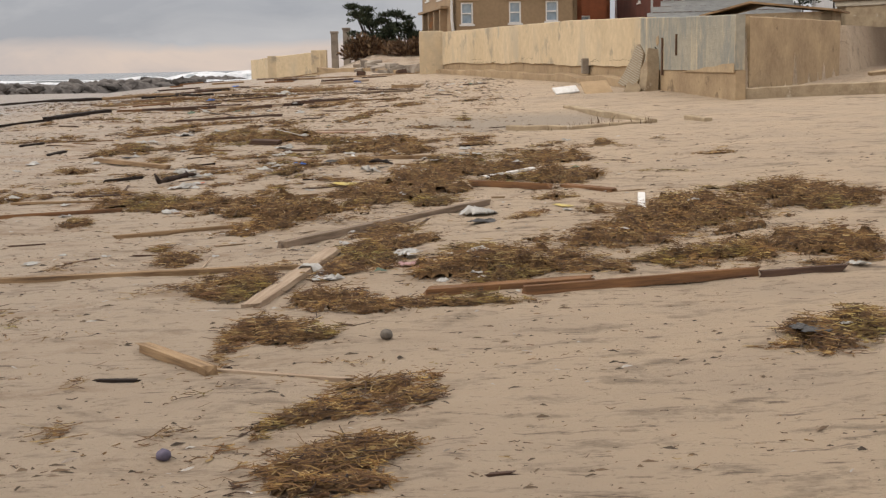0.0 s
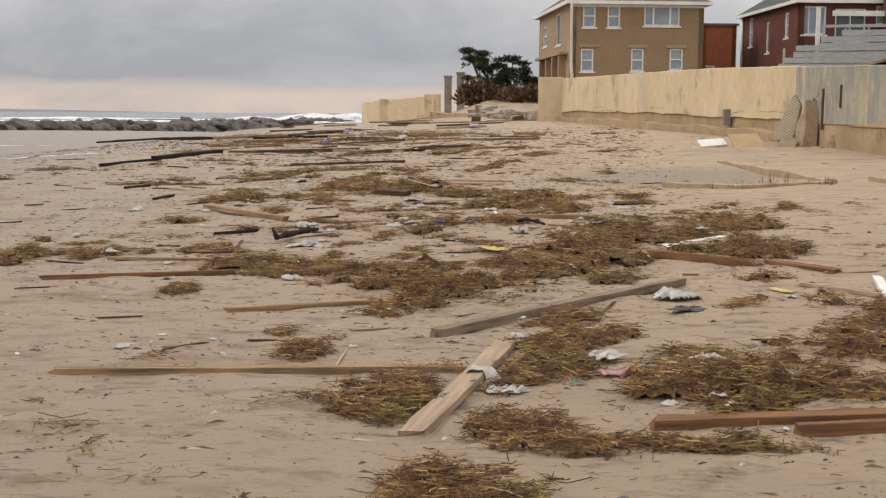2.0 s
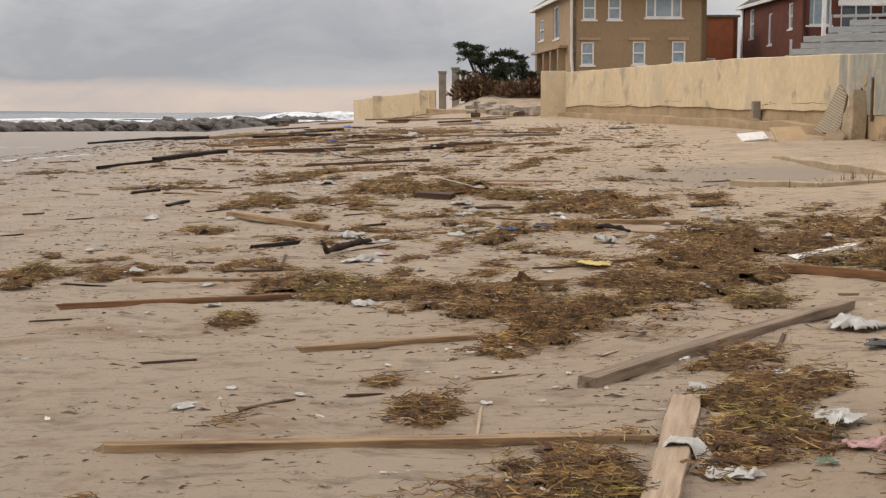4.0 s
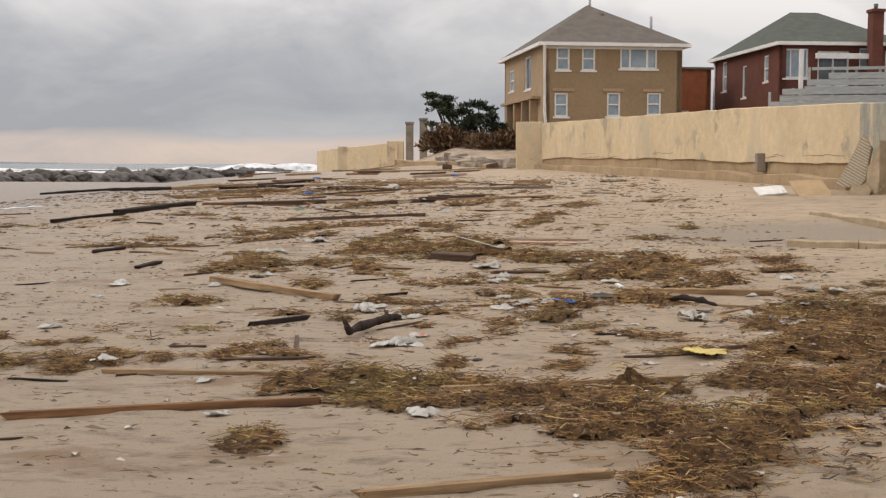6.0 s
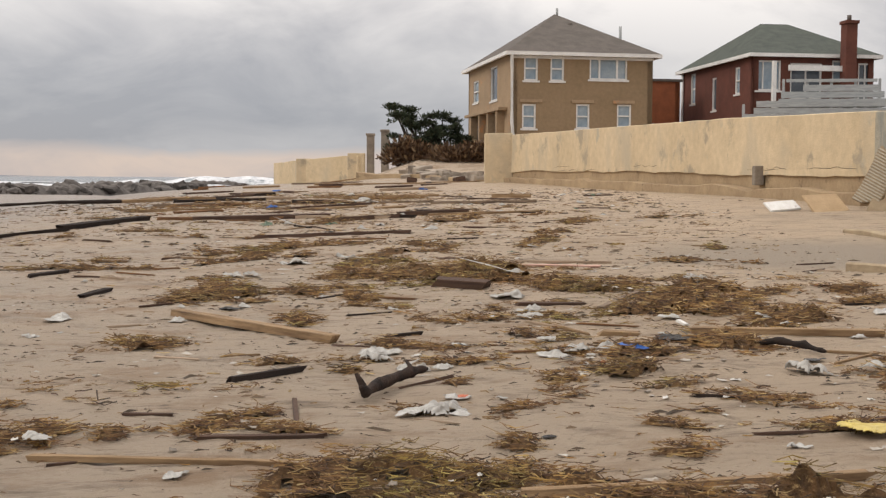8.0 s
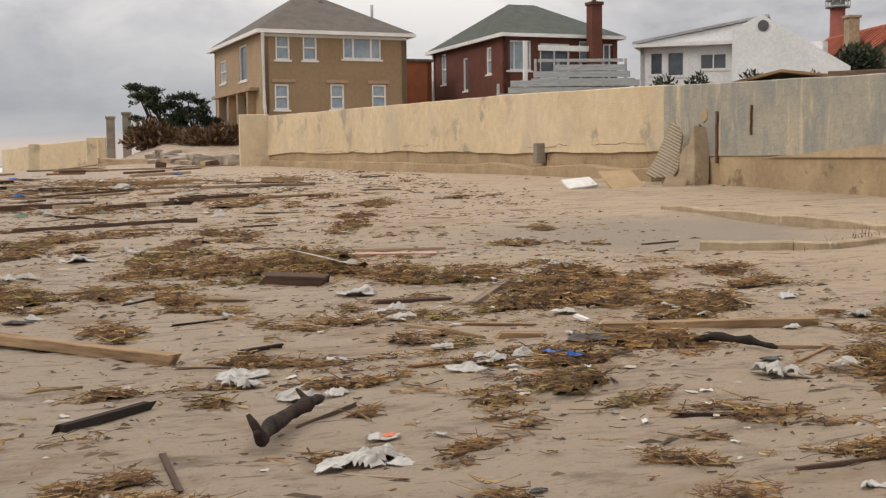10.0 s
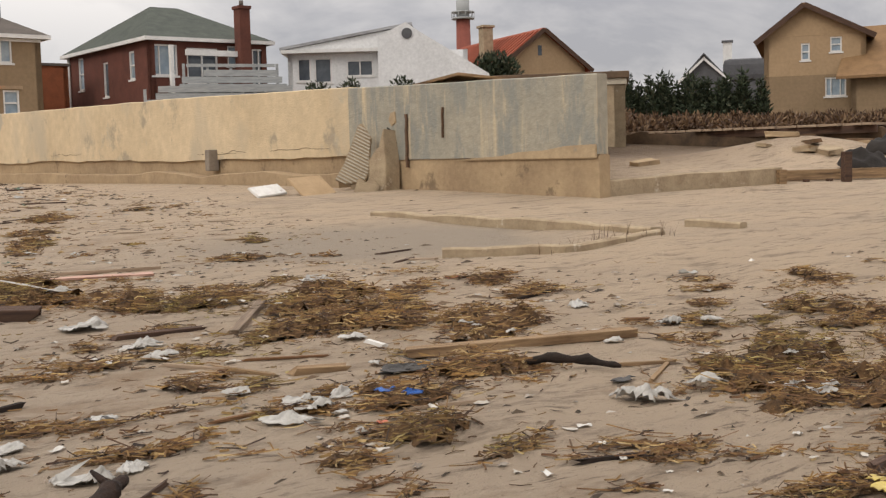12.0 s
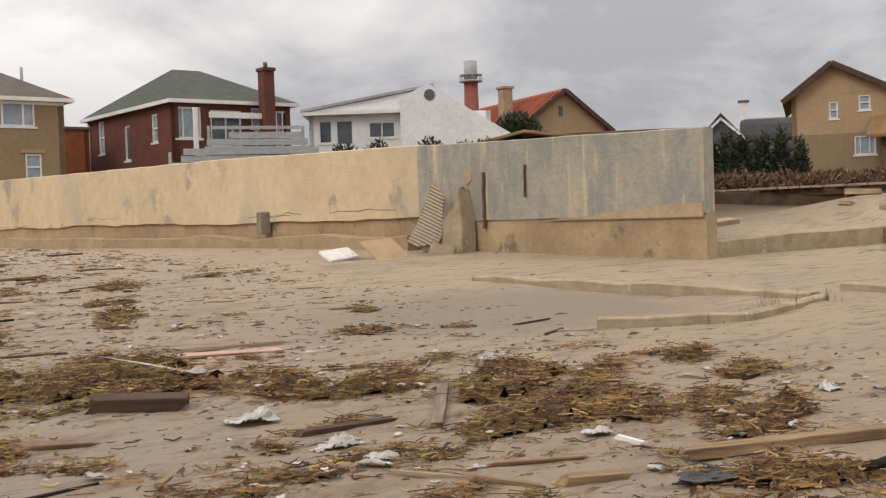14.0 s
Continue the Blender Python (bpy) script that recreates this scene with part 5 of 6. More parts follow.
def tarp(x, y, lx, ly, h, yaw, seed):
    bm = bmesh.new()
    bmesh.ops.create_grid(bm, x_segments=26, y_segments=14, size=1)
    for v in bm.verts:
        r = math.hypot(v.co.x, v.co.y)
        e = max(0, 1 - r * r)
        v.co = Vector((v.co.x * lx + 0.1 * noise.noise((v.co.y * 3, seed, 0)), v.co.y * ly, h * (e ** 0.6) * (0.75 + 0.5 * noise.noise((v.co.x * 2.2 + seed, v.co.y * 2.2, 0))) - 0.05))
    bmesh.ops.solidify(bm, geom=list(bm.faces), thickness=0.02)
    ob = part("tarp", bm, BLACK_TARP, smooth=True)
    ob.matrix_world = pose(x, y, land_z(x, y), 0, 0, yaw)
    tagged(ob, "black geotextile cloth bulging out of sand", "tarp")


# added dark strip: its colour stands in for the shaded, brushy hollow below the deck
bank = strip_wall("eroded_bank", [(19.5, 27.0, 0), (16.2, 27.3, 0), (15.2, 29.4, 0), (13.2, 33.4, 0), (11.6, 34.2, 0)], lambda p: 0.6, lambda p: 1.70 + 0.12 * noise.noise((p[0], p[1], 0)), 1.2, material("dark_hollow_brown", (0.12, 0.078, 0.046), (0.055, 0.038, 0.025), 3, 0.95, bump=1.0, bump_scale=9), wobble=0.25, seg=0.3)
tagged(bank, "dark brown bank standing in for shade and brush under the boardwalk", "bank", kind="structure")
tarp(12.35, 24.5, 0.66, 0.45, 0.36, 35, 1.0)
for i in range(12):
    x, y = 9.2 + 7.5 * _r.random(), 24.6 + 3.2 * _r.random()
    rubble(x, y, _r.uniform(0.08, 0.34), _r.uniform(0.08, 0.2), _r.uniform(0.03, 0.07), 90 + 1.3 * i, _r.uniform(0, 180), _r.choice((ROUGHCON, DRY_BRUSH, FOOTING)), "broken concrete lump in the torn up yard")
tarp(14.3, 25.5, 1.0, 0.45, 0.42, 25, 4.0)


def timber_crib():
    k = thing("timber_crib", pose(8.75, 22.9, 0.52, 0, 0, -14), "broken timber frame box sunk in the sand", "timber frame")
    box("end_board", 0, 0.12, 0, 0.5, 0, 0.48, WOOD_TAN, k, 0.01)
    box("side_board", 0.12, 3.2, 0.36, 0.48, 0.30, 0.46, WOOD_TAN, k, 0.01)
    box("side_board", 0.12, 1.6, 0.40, 0.48, 0.02, 0.14, WOOD_DARK, k, 0.01)
    for x in (0.55, 0.95):
        box("stake", x, x + 0.08, 0.2, 0.28, -0.1, 0.32, WOOD_DARK, k, 0.01)
    box("post", 1.02, 1.14, -0.12, 0.0, -0.2, 0.72, WOOD_DARK, k, 0.01)


timber_crib()


# ---- drift timber, seaweed and litter ----
WRNG2 = random.Random(31)
COVERED = set()
HEAP = {}


def timber(name, x, y, yaw, length, width, thick, mat, label):
    """A sawn or broken timber lying on the sand: worn edges, slight bow, chipped ends."""
    seed = x * 3.7 + y
    thick *= 0.9
    bm = bmesh.new()
    n = max(4, min(40, int(length / 0.09)))
    rings = []
    for i in range(n + 1):
        u = (i / n - 0.5) * length
        bow = 0.012 * length * math.sin(u * 1.3 + seed)
        ring = []
        for sy, sz in ((-1, -0.9), (-0.95, -1), (0.95, -1), (1, -0.9), (1, 0.88), (0.94, 1), (-0.94, 1), (-1, 0.88)):
            j = 1 + 0.12 * noise.noise((u * 4, sy * 2, sz * 2 + seed)) + 0.07 * noise.noise((u * 13, sy * 3, sz * 3 + seed))
            cut = 0.09 * noise.noise((sy * 3, sz * 3, seed)) if i in (0, n) else 0
            ring.append(bm.verts.new((u + cut, sy * width / 2 * j + bow, (sz * j + 1) * thick / 2)))
        rings.append(ring)
    for a, b in zip(rings, rings[1:]):
        for k in range(8):
            bm.faces.new((a[k], b[k], b[(k + 1) % 8], a[(k + 1) % 8]))
    bm.faces.new(rings[0])
    bm.faces.new(rings[-1][::-1])
    bmesh.ops.recalc_face_normals(bm, faces=bm.faces)
    ob = part(name, bm, mat)
    if length > 0.4 and width > 0.04:
        c, s = math.cos(radians(yaw)), math.sin(radians(yaw))
        for i in range(int(length / 0.03) + 1):
            for j in range(int(width / 0.03) + 2):
                u, v = 0.03 * i - length / 2, 0.03 * j - width / 2 - 0.03
                COVERED.add((round((x + u * c - v * s) / 0.04), round((y + u * s + v * c - 0.02) / 0.04)))
    dx, dy = math.cos(radians(yaw)) * length * 0.45, math.sin(radians(yaw)) * length * 0.45
    za, zb = land_z(x - dx, y - dy), land_z(x + dx, y + dy)
    zm = max((za + zb) / 2, land_z(x, y) - 0.01)
    ob.matrix_world = pose(x, y, zm - 0.10 * thick, WRNG2.uniform(-6, 6), -math.degrees(math.atan2(zb - za, 0.9 * length)), yaw)
    return tagged(ob, label, name, "drift timber")


WEED_V, WEED_F, MAT_V, MAT_F = [], [], [], []
WRNG = random.Random(77)


def strand(x, y, z, yaw, length, w, lift):
    """One stalk as a thin three-sided ribbon, nearly straight, lying at a slight tilt."""
    k, n = len(WEED_V), 2
    if (round(x / 0.04), round(y / 0.04)) in COVERED and WRNG.random() < 0.86:
        return
    curl, slope = WRNG.gauss(0, 0.5), max(-0.3, min(0.4, WRNG.gauss(0.02, 0.15)))
    for i in range(n + 1):
        u = i / n - 0.5
        a = yaw + curl * u
        px, py = x + u * length * math.cos(a), y + u * length * math.sin(a)
        pz = z + max(0.0, lift) * 0.35 + abs(u) * length * slope
        sx, sy = -math.sin(a) * w, math.cos(a) * w
        WEED_V.extend(((px - sx, py - sy, pz), (px + sx, py + sy, pz), (px, py, pz + w * 1.2)))
    for i in range(n):
        b = k + 3 * i
        WEED_F.extend(((b, b + 1, b + 4, b + 3), (b + 1, b + 2, b + 5, b + 4), (b + 2, b, b + 3, b + 5)))


def wrack(x, y, yaw, a, b, sparse=False):
    """A drift of seaweed: a lumpy matted heap with ragged edges and holes under many loose stalks; sparse: a thin scatter."""
    a, b = max(a, 0.10) * 1.2, max(b, 0.06) * 1.2
    c, s = math.cos(radians(yaw)), math.sin(radians(yaw))
    h = min(0.15, 0.012 + 0.30 * min(a, b)) if y < 20 else 0.08
    if sparse:
        h *= 0.3
    seed = WRNG.uniform(0, 90)
    cell = 0.03 if y < 12 else 0.045 if y < 20 else 0.10
    nu, nv = max(8, min(80, int(2.6 * a / cell))), max(8, min(70, int(2.6 * b / cell)))
    wide = 1.0 if y < 20 else 0.45
    level = 0.06 if sparse else 0.48 if y < 13 else 0.34 if y < 20 else 0.2 if y < 25 else 0.02

    def thick(u, v):
        gx, gy = (u * a * c - v * b * s) * wide, (u * a * s + v * b * c) * wide
        e = level - 0.62 * (u * u + v * v)
        e += 0.85 * noise.noise((gx * 1.5 + seed, gy * 3.2 - 0.8 * gx, seed)) + 0.75 * noise.noise((gx * 3.6 + seed, gy * 8.5, 2.0)) + 0.5 * noise.noise((gx * 10, gy * 18 + seed, 5.0))
        return e

    def heap(px, py):
        return 0.30 + 1.25 * abs(noise.noise((px * 6, py * 6, 4.4))) + 0.55 * abs(noise.noise((px * 17, py * 17, 1.4)))

    tops = {(i, j): thick(2.6 * i / nu - 1.3, 2.6 * j / nv - 1.3) for j in range(nv + 1) for i in range(nu + 1)}
    index = {}

    def vert(i, j):
        if (i, j) not in index:
            u, v = 2.6 * i / nu - 1.3, 2.6 * j / nv - 1.3
            px, py = x + u * a * c - v * b * s, y + u * a * s + v * b * c
            e = max(-0.1, min(0.8, tops[i, j]))
            if (round(px / 0.04), round(py / 0.04)) in COVERED:
                e = -0.1
            index[i, j] = len(MAT_V)
            MAT_V.append((px, py, land_z(px, py) - 0.006 + e * h * heap(px, py)))
        return index[i, j]

    if not sparse:
        for j in range(nv):
            for i in range(nu):
                q = ((i, j), (i + 1, j), (i + 1, j + 1), (i, j + 1))
                if sum(tops[p] > 0.10 for p in q) >= 3:
                    MAT_F.append(tuple(vert(*p) for p in q))
    area = a * b * 3.1
    dense = 4600 if y < 8 else 3600 if y < 13 else 2300 if y < 20 else 600 if y < 28 else 200
    for i in range(int(min(6500, 40 + area * dense * (0.35 if sparse else 1.0)))):
        r, t = 1.3 * math.sqrt(WRNG.random()), WRNG.uniform(0, 6.283)
        u, v = r * math.cos(t), r * math.sin(t)
        e = thick(u, v)
        if e < 0.05 and WRNG.random() < min(0.97, 0.72 - 1.2 * e):
            continue
        px, py = x + u * a * c - v * b * s, y + u * a * s + v * b * c
        lie = max(0.0, min(0.8, e)) * h
        z = land_z(px, py) + lie * (heap(px, py) + WRNG.uniform(-0.1, 0.5))
        spot = (round(px / 0.1), round(py / 0.1))
        HEAP[spot] = max(HEAP.get(spot, 0.0), z - land_z(px, py))
        far = 1 if y < 13 else 1.3 if y < 20 else 2.2
        kind = WRNG.random()
        if kind < 0.12:
            strand(px, py, z, WRNG.uniform(-1.6, 1.6), WRNG.uniform(0.02, 0.05) * far, WRNG.uniform(0.003, 0.006) * far, WRNG.uniform(0, 0.03))
        else:
            strand(px, py, z, WRNG.gauss(0.1, 0.95), WRNG.uniform(0.03, 0.12) * (0.8 + 0.2 * far) * (2.4 if kind > 0.94 else 1), WRNG.uniform(0.0010, 0.0034) * far, WRNG.uniform(-0.02, 0.05))


LITTER_MATS = {"w": (BAG_WHITE, "crumpled white plastic bag"), "k": (BAG_BLACK, "crumpled black plastic bag"), "y": (BAG_YELLOW, "crumpled yellow plastic bag"), "b": (BAG_BLUE, "torn blue plastic bag"), "o": (BAG_ORANGE, "orange plastic scrap"), "p": (BAG_PINK, "pinkish wet cloth"), "g": (BAG_GREEN, "dull green plastic scrap")}


def litter(x, y, size, kind):
    """A limp crumpled bag or cloth: a creased, torn sheet with trailing ends, bunched up in places."""
    rng = random.Random(int(x * 1000) * 7 + int(y * 1000))
    bm = bmesh.new()
    n = 30 if size > 0.2 else 20 if size > 0.09 else 12
    bmesh.ops.create_grid(bm, x_segments=n, y_segments=n, size=1)
    sx, sy, sd = size * 0.66, size * rng.uniform(0.30, 0.50), rng.uniform(0, 50)
    low = 0.4 if kind in "yok" else 1.0
    gone = []
    for v in bm.verts:
        u, w = v.co.x, v.co.y
        r, t = math.hypot(u, w), math.atan2(w, u)
        edge = 0.68 + 0.40 * noise.noise((1.3 * math.cos(t) + sd, 1.3 * math.sin(t), sd)) + 0.10 * noise.noise((3.5 * math.cos(t), 3.5 * math.sin(t) + sd, 3.0))
        if r > max(edge, 0.25):
            gone.append(v)
        crease = sum(k * (1 - 2.4 * abs(noise.noise((u * f + sd, w * f, sd + f)))) for f, k in ((1.8, 0.5), (4.2, 0.36), (8.5, 0.14)))
        bunch = max(0.0, 0.45 + 1.3 * noise.noise((u * 1.2 + sd, w * 1.2, 9.0)))
        z = size * 0.21 * bunch * max(0.05, 0.40 + crease) * max(0.0, 1 - r * r / max(edge, 0.25) ** 2) ** 0.5
        v.co = Vector((u * sx + size * 0.05 * noise.noise((u * 5 + sd, w * 5, 2.0)), w * sy + size * 0.05 * noise.noise((u * 5, w * 5 + sd, 4.0)), min(z * low, 0.11) + 0.004))
    bmesh.ops.delete(bm, geom=gone, context="VERTS")
    bmesh.ops.delete(bm, geom=[v for v in bm.verts if not v.link_faces], context="VERTS")
    bmesh.ops.solidify(bm, geom=list(bm.faces), thickness=0.003)
    mat, label = LITTER_MATS[kind]
    ob = part("plastic_bag" if kind in "wkyb" else "scrap", bm, mat, smooth=size > 0.35)
    ob.matrix_world = pose(x, y, land_z(x, y) + 0.004 + 0.6 * HEAP.get((round(x / 0.1), round(y / 0.1)), 0.0), rng.uniform(-3, 3), rng.uniform(-3, 3), rng.gauss(0, 25))
    tagged(ob, label + " on the beach", "litter", "beach litter")


timber("plank", -1.11, 7.93, 80, 1.86, 0.14, 0.045, WOOD_PALE, "pale weathered board lying half on seaweed")
timber("beam", -0.52, 10.08, 47, 2.50, 0.12, 0.065, WOOD_GREY, "long dark grey weathered beam on wet sand")
timber("plank", -2.35, 8.23, 3, 2.36, 0.07, 0.05, WOOD_TAN, "long narrow tan plank lying on sand")
timber("plank", 0.42, 7.30, 8, 1.10, 0.1, 0.06, WOOD_ORANGE, "reddish brown plank with broken edges on sand")
timber("plank", 1.30, 7.25, 9, 1.59, 0.06, 0.07, WOOD_ORANGE, "long orange brown timber lying on sand")
timber("plank", 2.38, 7.37, 3, 0.56, 0.07, 0.05, WOOD_DARK, "short dark wet timber lying on sand")
timber("beam", 0.60, 12.12, -30, 0.96, 0.085, 0.075, WOOD_ORANGE, "orange brown squared beam on seaweed")
timber("plank", 1.42, 11.73, -46, 0.69, 0.1, 0.04, WOOD_ORANGE, "thin orange plank half buried in seaweed")
timber("plank", 1.50, 10.75, -46, 0.67, 0.08, 0.03, WOOD_PALE, "thin pale lath on sand")
timber("plank", 1.80, 10.54, -98, 1.26, 0.07, 0.04, WHITE_PAINT, "short white painted board on seaweed")
timber("plank", 0.69, 13.11, 41, 0.76, 0.09, 0.03, WHITE_PAINT, "white painted slat on seaweed")
timber("plank", -4.24, 11.52, 12, 1.62, 0.06, 0.045, WOOD_ORANGE, "long thin red brown plank on wet sand")
timber("plank", -2.53, 10.16, 10, 1.04, 0.05, 0.04, WOOD_TAN, "thin brown pole with a pale end on sand")
timber("plank", -4.55, 16.06, -46, 1.98, 0.1, 0.06, WOOD_TAN, "straight tan plank lying on sand")
timber("plank", -0.78, 15.37, -17, 1.23, 0.11, 0.05, WOOD_TAN, "pale brown plank lying over seaweed")
timber("beam", -2.97, 18.04, -22, 0.48, 0.14, 0.09, WOOD_DARK, "short dark brown squared block on seaweed")
timber("plank", -4.72, 24.09, 4, 2.18, 0.14, 0.06, WOOD_DARK, "long brown plank on far sand")
timber("plank", -9.36, 24.96, 48, 1.27, 0.1, 0.06, WOOD_BLACK, "blackened thin timber on wet sand")
timber("beam", -8.64, 26.50, 68, 2.25, 0.13, 0.10, WOOD_BLACK, "blackened heavy timber on wet sand")
timber("plank", -0.85, 5.46, -22, 0.83, 0.03, 0.025, WOOD_PALE, "thin pale stick on sand")
timber("plank", -4.13, 14.23, 50, 0.52, 0.05, 0.04, WOOD_BLACK, "charred short stick on sand")
timber("panel", -2.00, 19.78, -13, 1.03, 0.35, 0.02, PINK, "thin pinkish panel lying on sand")
timber("plank", -1.65, 17.14, 58, 0.88, 0.06, 0.04, WOOD_GREY, "short grey lath stuck in seaweed")
timber("plank", -2.25, 16.98, 13, 0.54, 0.05, 0.03, WOOD_DARK, "thin dark stick on sand")
timber("plank", -1.39, 15.87, -75, 0.14, 0.035, 0.025, WHITE_PAINT, "short white plastic pipe piece on seaweed")
timber("plank", -0.75, 12.97, 12, 0.64, 0.04, 0.03, WOOD_DARK, "brown stick lying in seaweed")
timber("plank", -0.46, 12.69, -15, 0.29, 0.04, 0.03, WOOD_DARK, "brown stick lying in seaweed")
timber("plank", -4.35, 12.46, -9, 1.17, 0.035, 0.03, WOOD_TAN, "thin brown pole on sand")
timber("plank", -3.95, 12.82, -8, 0.61, 0.03, 0.02, WOOD_DARK, "thin dark stick on sand")
timber("plank", -7.17, 19.45, 71, 0.61, 0.06, 0.04, WOOD_BLACK, "short dark stick on wet sand")
timber("plank", -3.39, 15.54, 23, 0.26, 0.03, 0.03, WOOD_BLACK, "thin black twig on sand")
timber("plank", -1.87, 19.97, -0, 1.03, 0.05, 0.03, WOOD_PALE, "pale thin lath on sand")
timber("plank", -6.28, 18.06, 74, 0.44, 0.06, 0.04, WOOD_BLACK, "short dark stick on wet sand")
timber("plank", -1.91, 15.47, -13, 0.24, 0.06, 0.04, WOOD_TAN, "short brown board piece on sand")
timber("plank", -8.50, 33.00, 5, 2.19, 0.1, 0.05, WOOD_ORANGE, "orange plank on far sand")
timber("plank", -5.39, 31.22, 47, 1.66, 0.1, 0.05, WOOD_TAN, "tan plank on far sand")
timber("plank", -11.21, 42.16, -46, 3.03, 0.12, 0.06, WOOD_TAN, "tan plank on far sand")
timber("plank", -2.06, 34.68, -8, 1.23, 0.1, 0.05, WOOD_DARK, "brown plank on far sand")
timber("plank", -1.65, 13.51, -12, 0.26, 0.02, 0.02, WOOD_BLACK, "thin black twig on sand")
timber("plank", -1.70, 5.45, -8, 0.22, 0.02, 0.02, WOOD_BLACK, "thin dark stick on sand")
timber("plank", 0.26, 4.04, 1, 0.09, 0.02, 0.015, WOOD_DARK, "small dark stick on sand")
timber("plank", -2.12, 11.95, 4, 1.36, 0.06, 0.035, WOOD_TAN, "brown plank among seaweed")
timber("beam", -1.47, 5.80, -48, 0.72, 0.075, 0.055, WOOD_TAN, "short broken squared beam of tan wood on sand")
wrack(-0.64, 7.13, -40, 0.45, 0.27)
wrack(-0.26, 6.95, -8, 0.59, 0.11)
wrack(0.28, 7.95, 84, 0.60, 0.41)
wrack(0.99, 7.93, -1, 0.30, 0.21)
wrack(2.02, 7.93, 4, 0.44, 0.24)
wrack(2.52, 8.22, 9, 0.60, 0.47)
wrack(2.70, 7.64, 24, 0.38, 0.12)
wrack(1.50, 9.04, 40, 0.77, 0.38)
wrack(2.07, 9.97, 62, 0.76, 0.62)
wrack(3.31, 10.51, -29, 0.66, 0.49)
wrack(3.05, 11.31, 2, 0.45, 0.25)
wrack(-1.26, 6.08, -88, 0.38, 0.09)
wrack(-1.00, 6.33, -53, 0.28, 0.22)
wrack(-0.66, 6.34, 43, 0.20, 0.09)
wrack(-0.37, 6.49, 9, 0.27, 0.08, sparse=True)
wrack(-0.84, 4.59, 55, 0.25, 0.09)
wrack(-0.55, 4.83, 25, 0.19, 0.10)
wrack(-0.27, 5.22, 14, 0.24, 0.17)
wrack(-0.20, 4.90, 37, 0.20, 0.10)
wrack(-0.25, 4.43, -2, 0.18, 0.08)
wrack(-0.56, 4.16, 1, 0.24, 0.18)
wrack(-0.41, 4.02, 10, 0.20, 0.13)
wrack(-0.30, 4.26, 45, 0.14, 0.07)
wrack(-0.92, 3.93, 10, 0.13, 0.07)
wrack(-2.64, 6.71, -68, 0.21, 0.15, sparse=True)
wrack(-2.33, 6.41, 9, 0.26, 0.10, sparse=True)
wrack(-1.88, 5.30, -82, 0.43, 0.02, sparse=True)
wrack(-1.79, 4.79, -85, 0.29, 0.03, sparse=True)
wrack(-1.51, 4.36, 32, 0.23, 0.05, sparse=True)
wrack(-1.23, 5.12, 22, 0.25, 0.08, sparse=True)
wrack(-1.18, 4.69, 78, 0.20, 0.06, sparse=True)
wrack(-0.53, 5.69, -5, 0.15, 0.06, sparse=True)
wrack(2.15, 5.78, 48, 0.34, 0.20)
wrack(2.37, 6.14, 52, 0.19, 0.12)
wrack(1.73, 5.62, 16, 0.18, 0.08, sparse=True)
wrack(-0.57, 9.73, 67, 0.38, 0.21)
wrack(-0.46, 9.01, 60, 0.44, 0.26)
wrack(-0.63, 8.35, 71, 0.45, 0.26)
wrack(-0.84, 8.05, 61, 0.23, 0.13)
wrack(0.27, 8.56, 5, 0.24, 0.18)
wrack(-1.54, 8.22, 4, 0.36, 0.14)
wrack(-1.50, 7.75, 73, 0.33, 0.24)
wrack(-1.98, 7.55, -26, 0.23, 0.20, sparse=True)
wrack(-1.47, 7.37, -36, 0.18, 0.14)
wrack(-2.14, 8.71, -80, 0.18, 0.14)
wrack(-2.42, 9.34, -86, 0.17, 0.11)
wrack(-2.08, 9.10, 76, 0.30, 0.09, sparse=True)
wrack(-3.03, 8.88, 72, 0.38, 0.10, sparse=True)
wrack(-3.32, 7.55, -59, 0.10, 0.07, sparse=True)
wrack(-2.97, 7.10, -30, 0.25, 0.09, sparse=True)
wrack(-2.01, 11.28, 60, 0.54, 0.49)
wrack(-1.53, 10.69, 70, 0.51, 0.39)
wrack(-1.70, 10.12, 52, 0.33, 0.25)
wrack(-0.81, 10.33, 2, 0.64, 0.21, sparse=True)
wrack(-3.64, 10.82, 89, 0.18, 0.11)
wrack(-3.35, 12.12, -3, 0.40, 0.27)
wrack(-3.05, 11.71, -18, 0.29, 0.20)
wrack(-2.53, 11.84, -57, 0.40, 0.24)
wrack(-5.84, 12.66, -69, 0.43, 0.26)
wrack(-5.36, 12.89, 39, 0.33, 0.24)
wrack(-4.53, 13.02, 5, 0.51, 0.21, sparse=True)
wrack(-1.00, 11.87, -7, 0.27, 0.18)
wrack(-0.68, 11.51, 78, 0.62, 0.35)
wrack(-0.24, 12.85, 75, 1.21, 0.50)
wrack(-0.20, 14.17, 70, 0.46, 0.40)
wrack(0.75, 13.27, 85, 0.75, 0.38)
wrack(-0.10, 11.31, 60, 0.43, 0.18)
wrack(1.15, 12.66, 72, 0.60, 0.39)
wrack(0.97, 11.38, -51, 0.29, 0.15)
wrack(0.74, 10.12, 48, 0.24, 0.13)
wrack(1.22, 14.62, 64, 0.50, 0.46)
wrack(1.77, 15.73, -31, 0.57, 0.27, sparse=True)
wrack(-5.21, 12.75, -32, 0.19, 0.14)
wrack(-4.97, 12.92, 84, 0.14, 0.12)
wrack(-4.29, 13.04, 70, 0.18, 0.12)
wrack(-4.08, 13.18, 37, 0.17, 0.11)
wrack(-5.24, 15.45, -69, 0.21, 0.21)
wrack(-5.46, 14.97, -80, 0.25, 0.05, sparse=True)
wrack(-5.27, 18.19, 71, 0.59, 0.29)
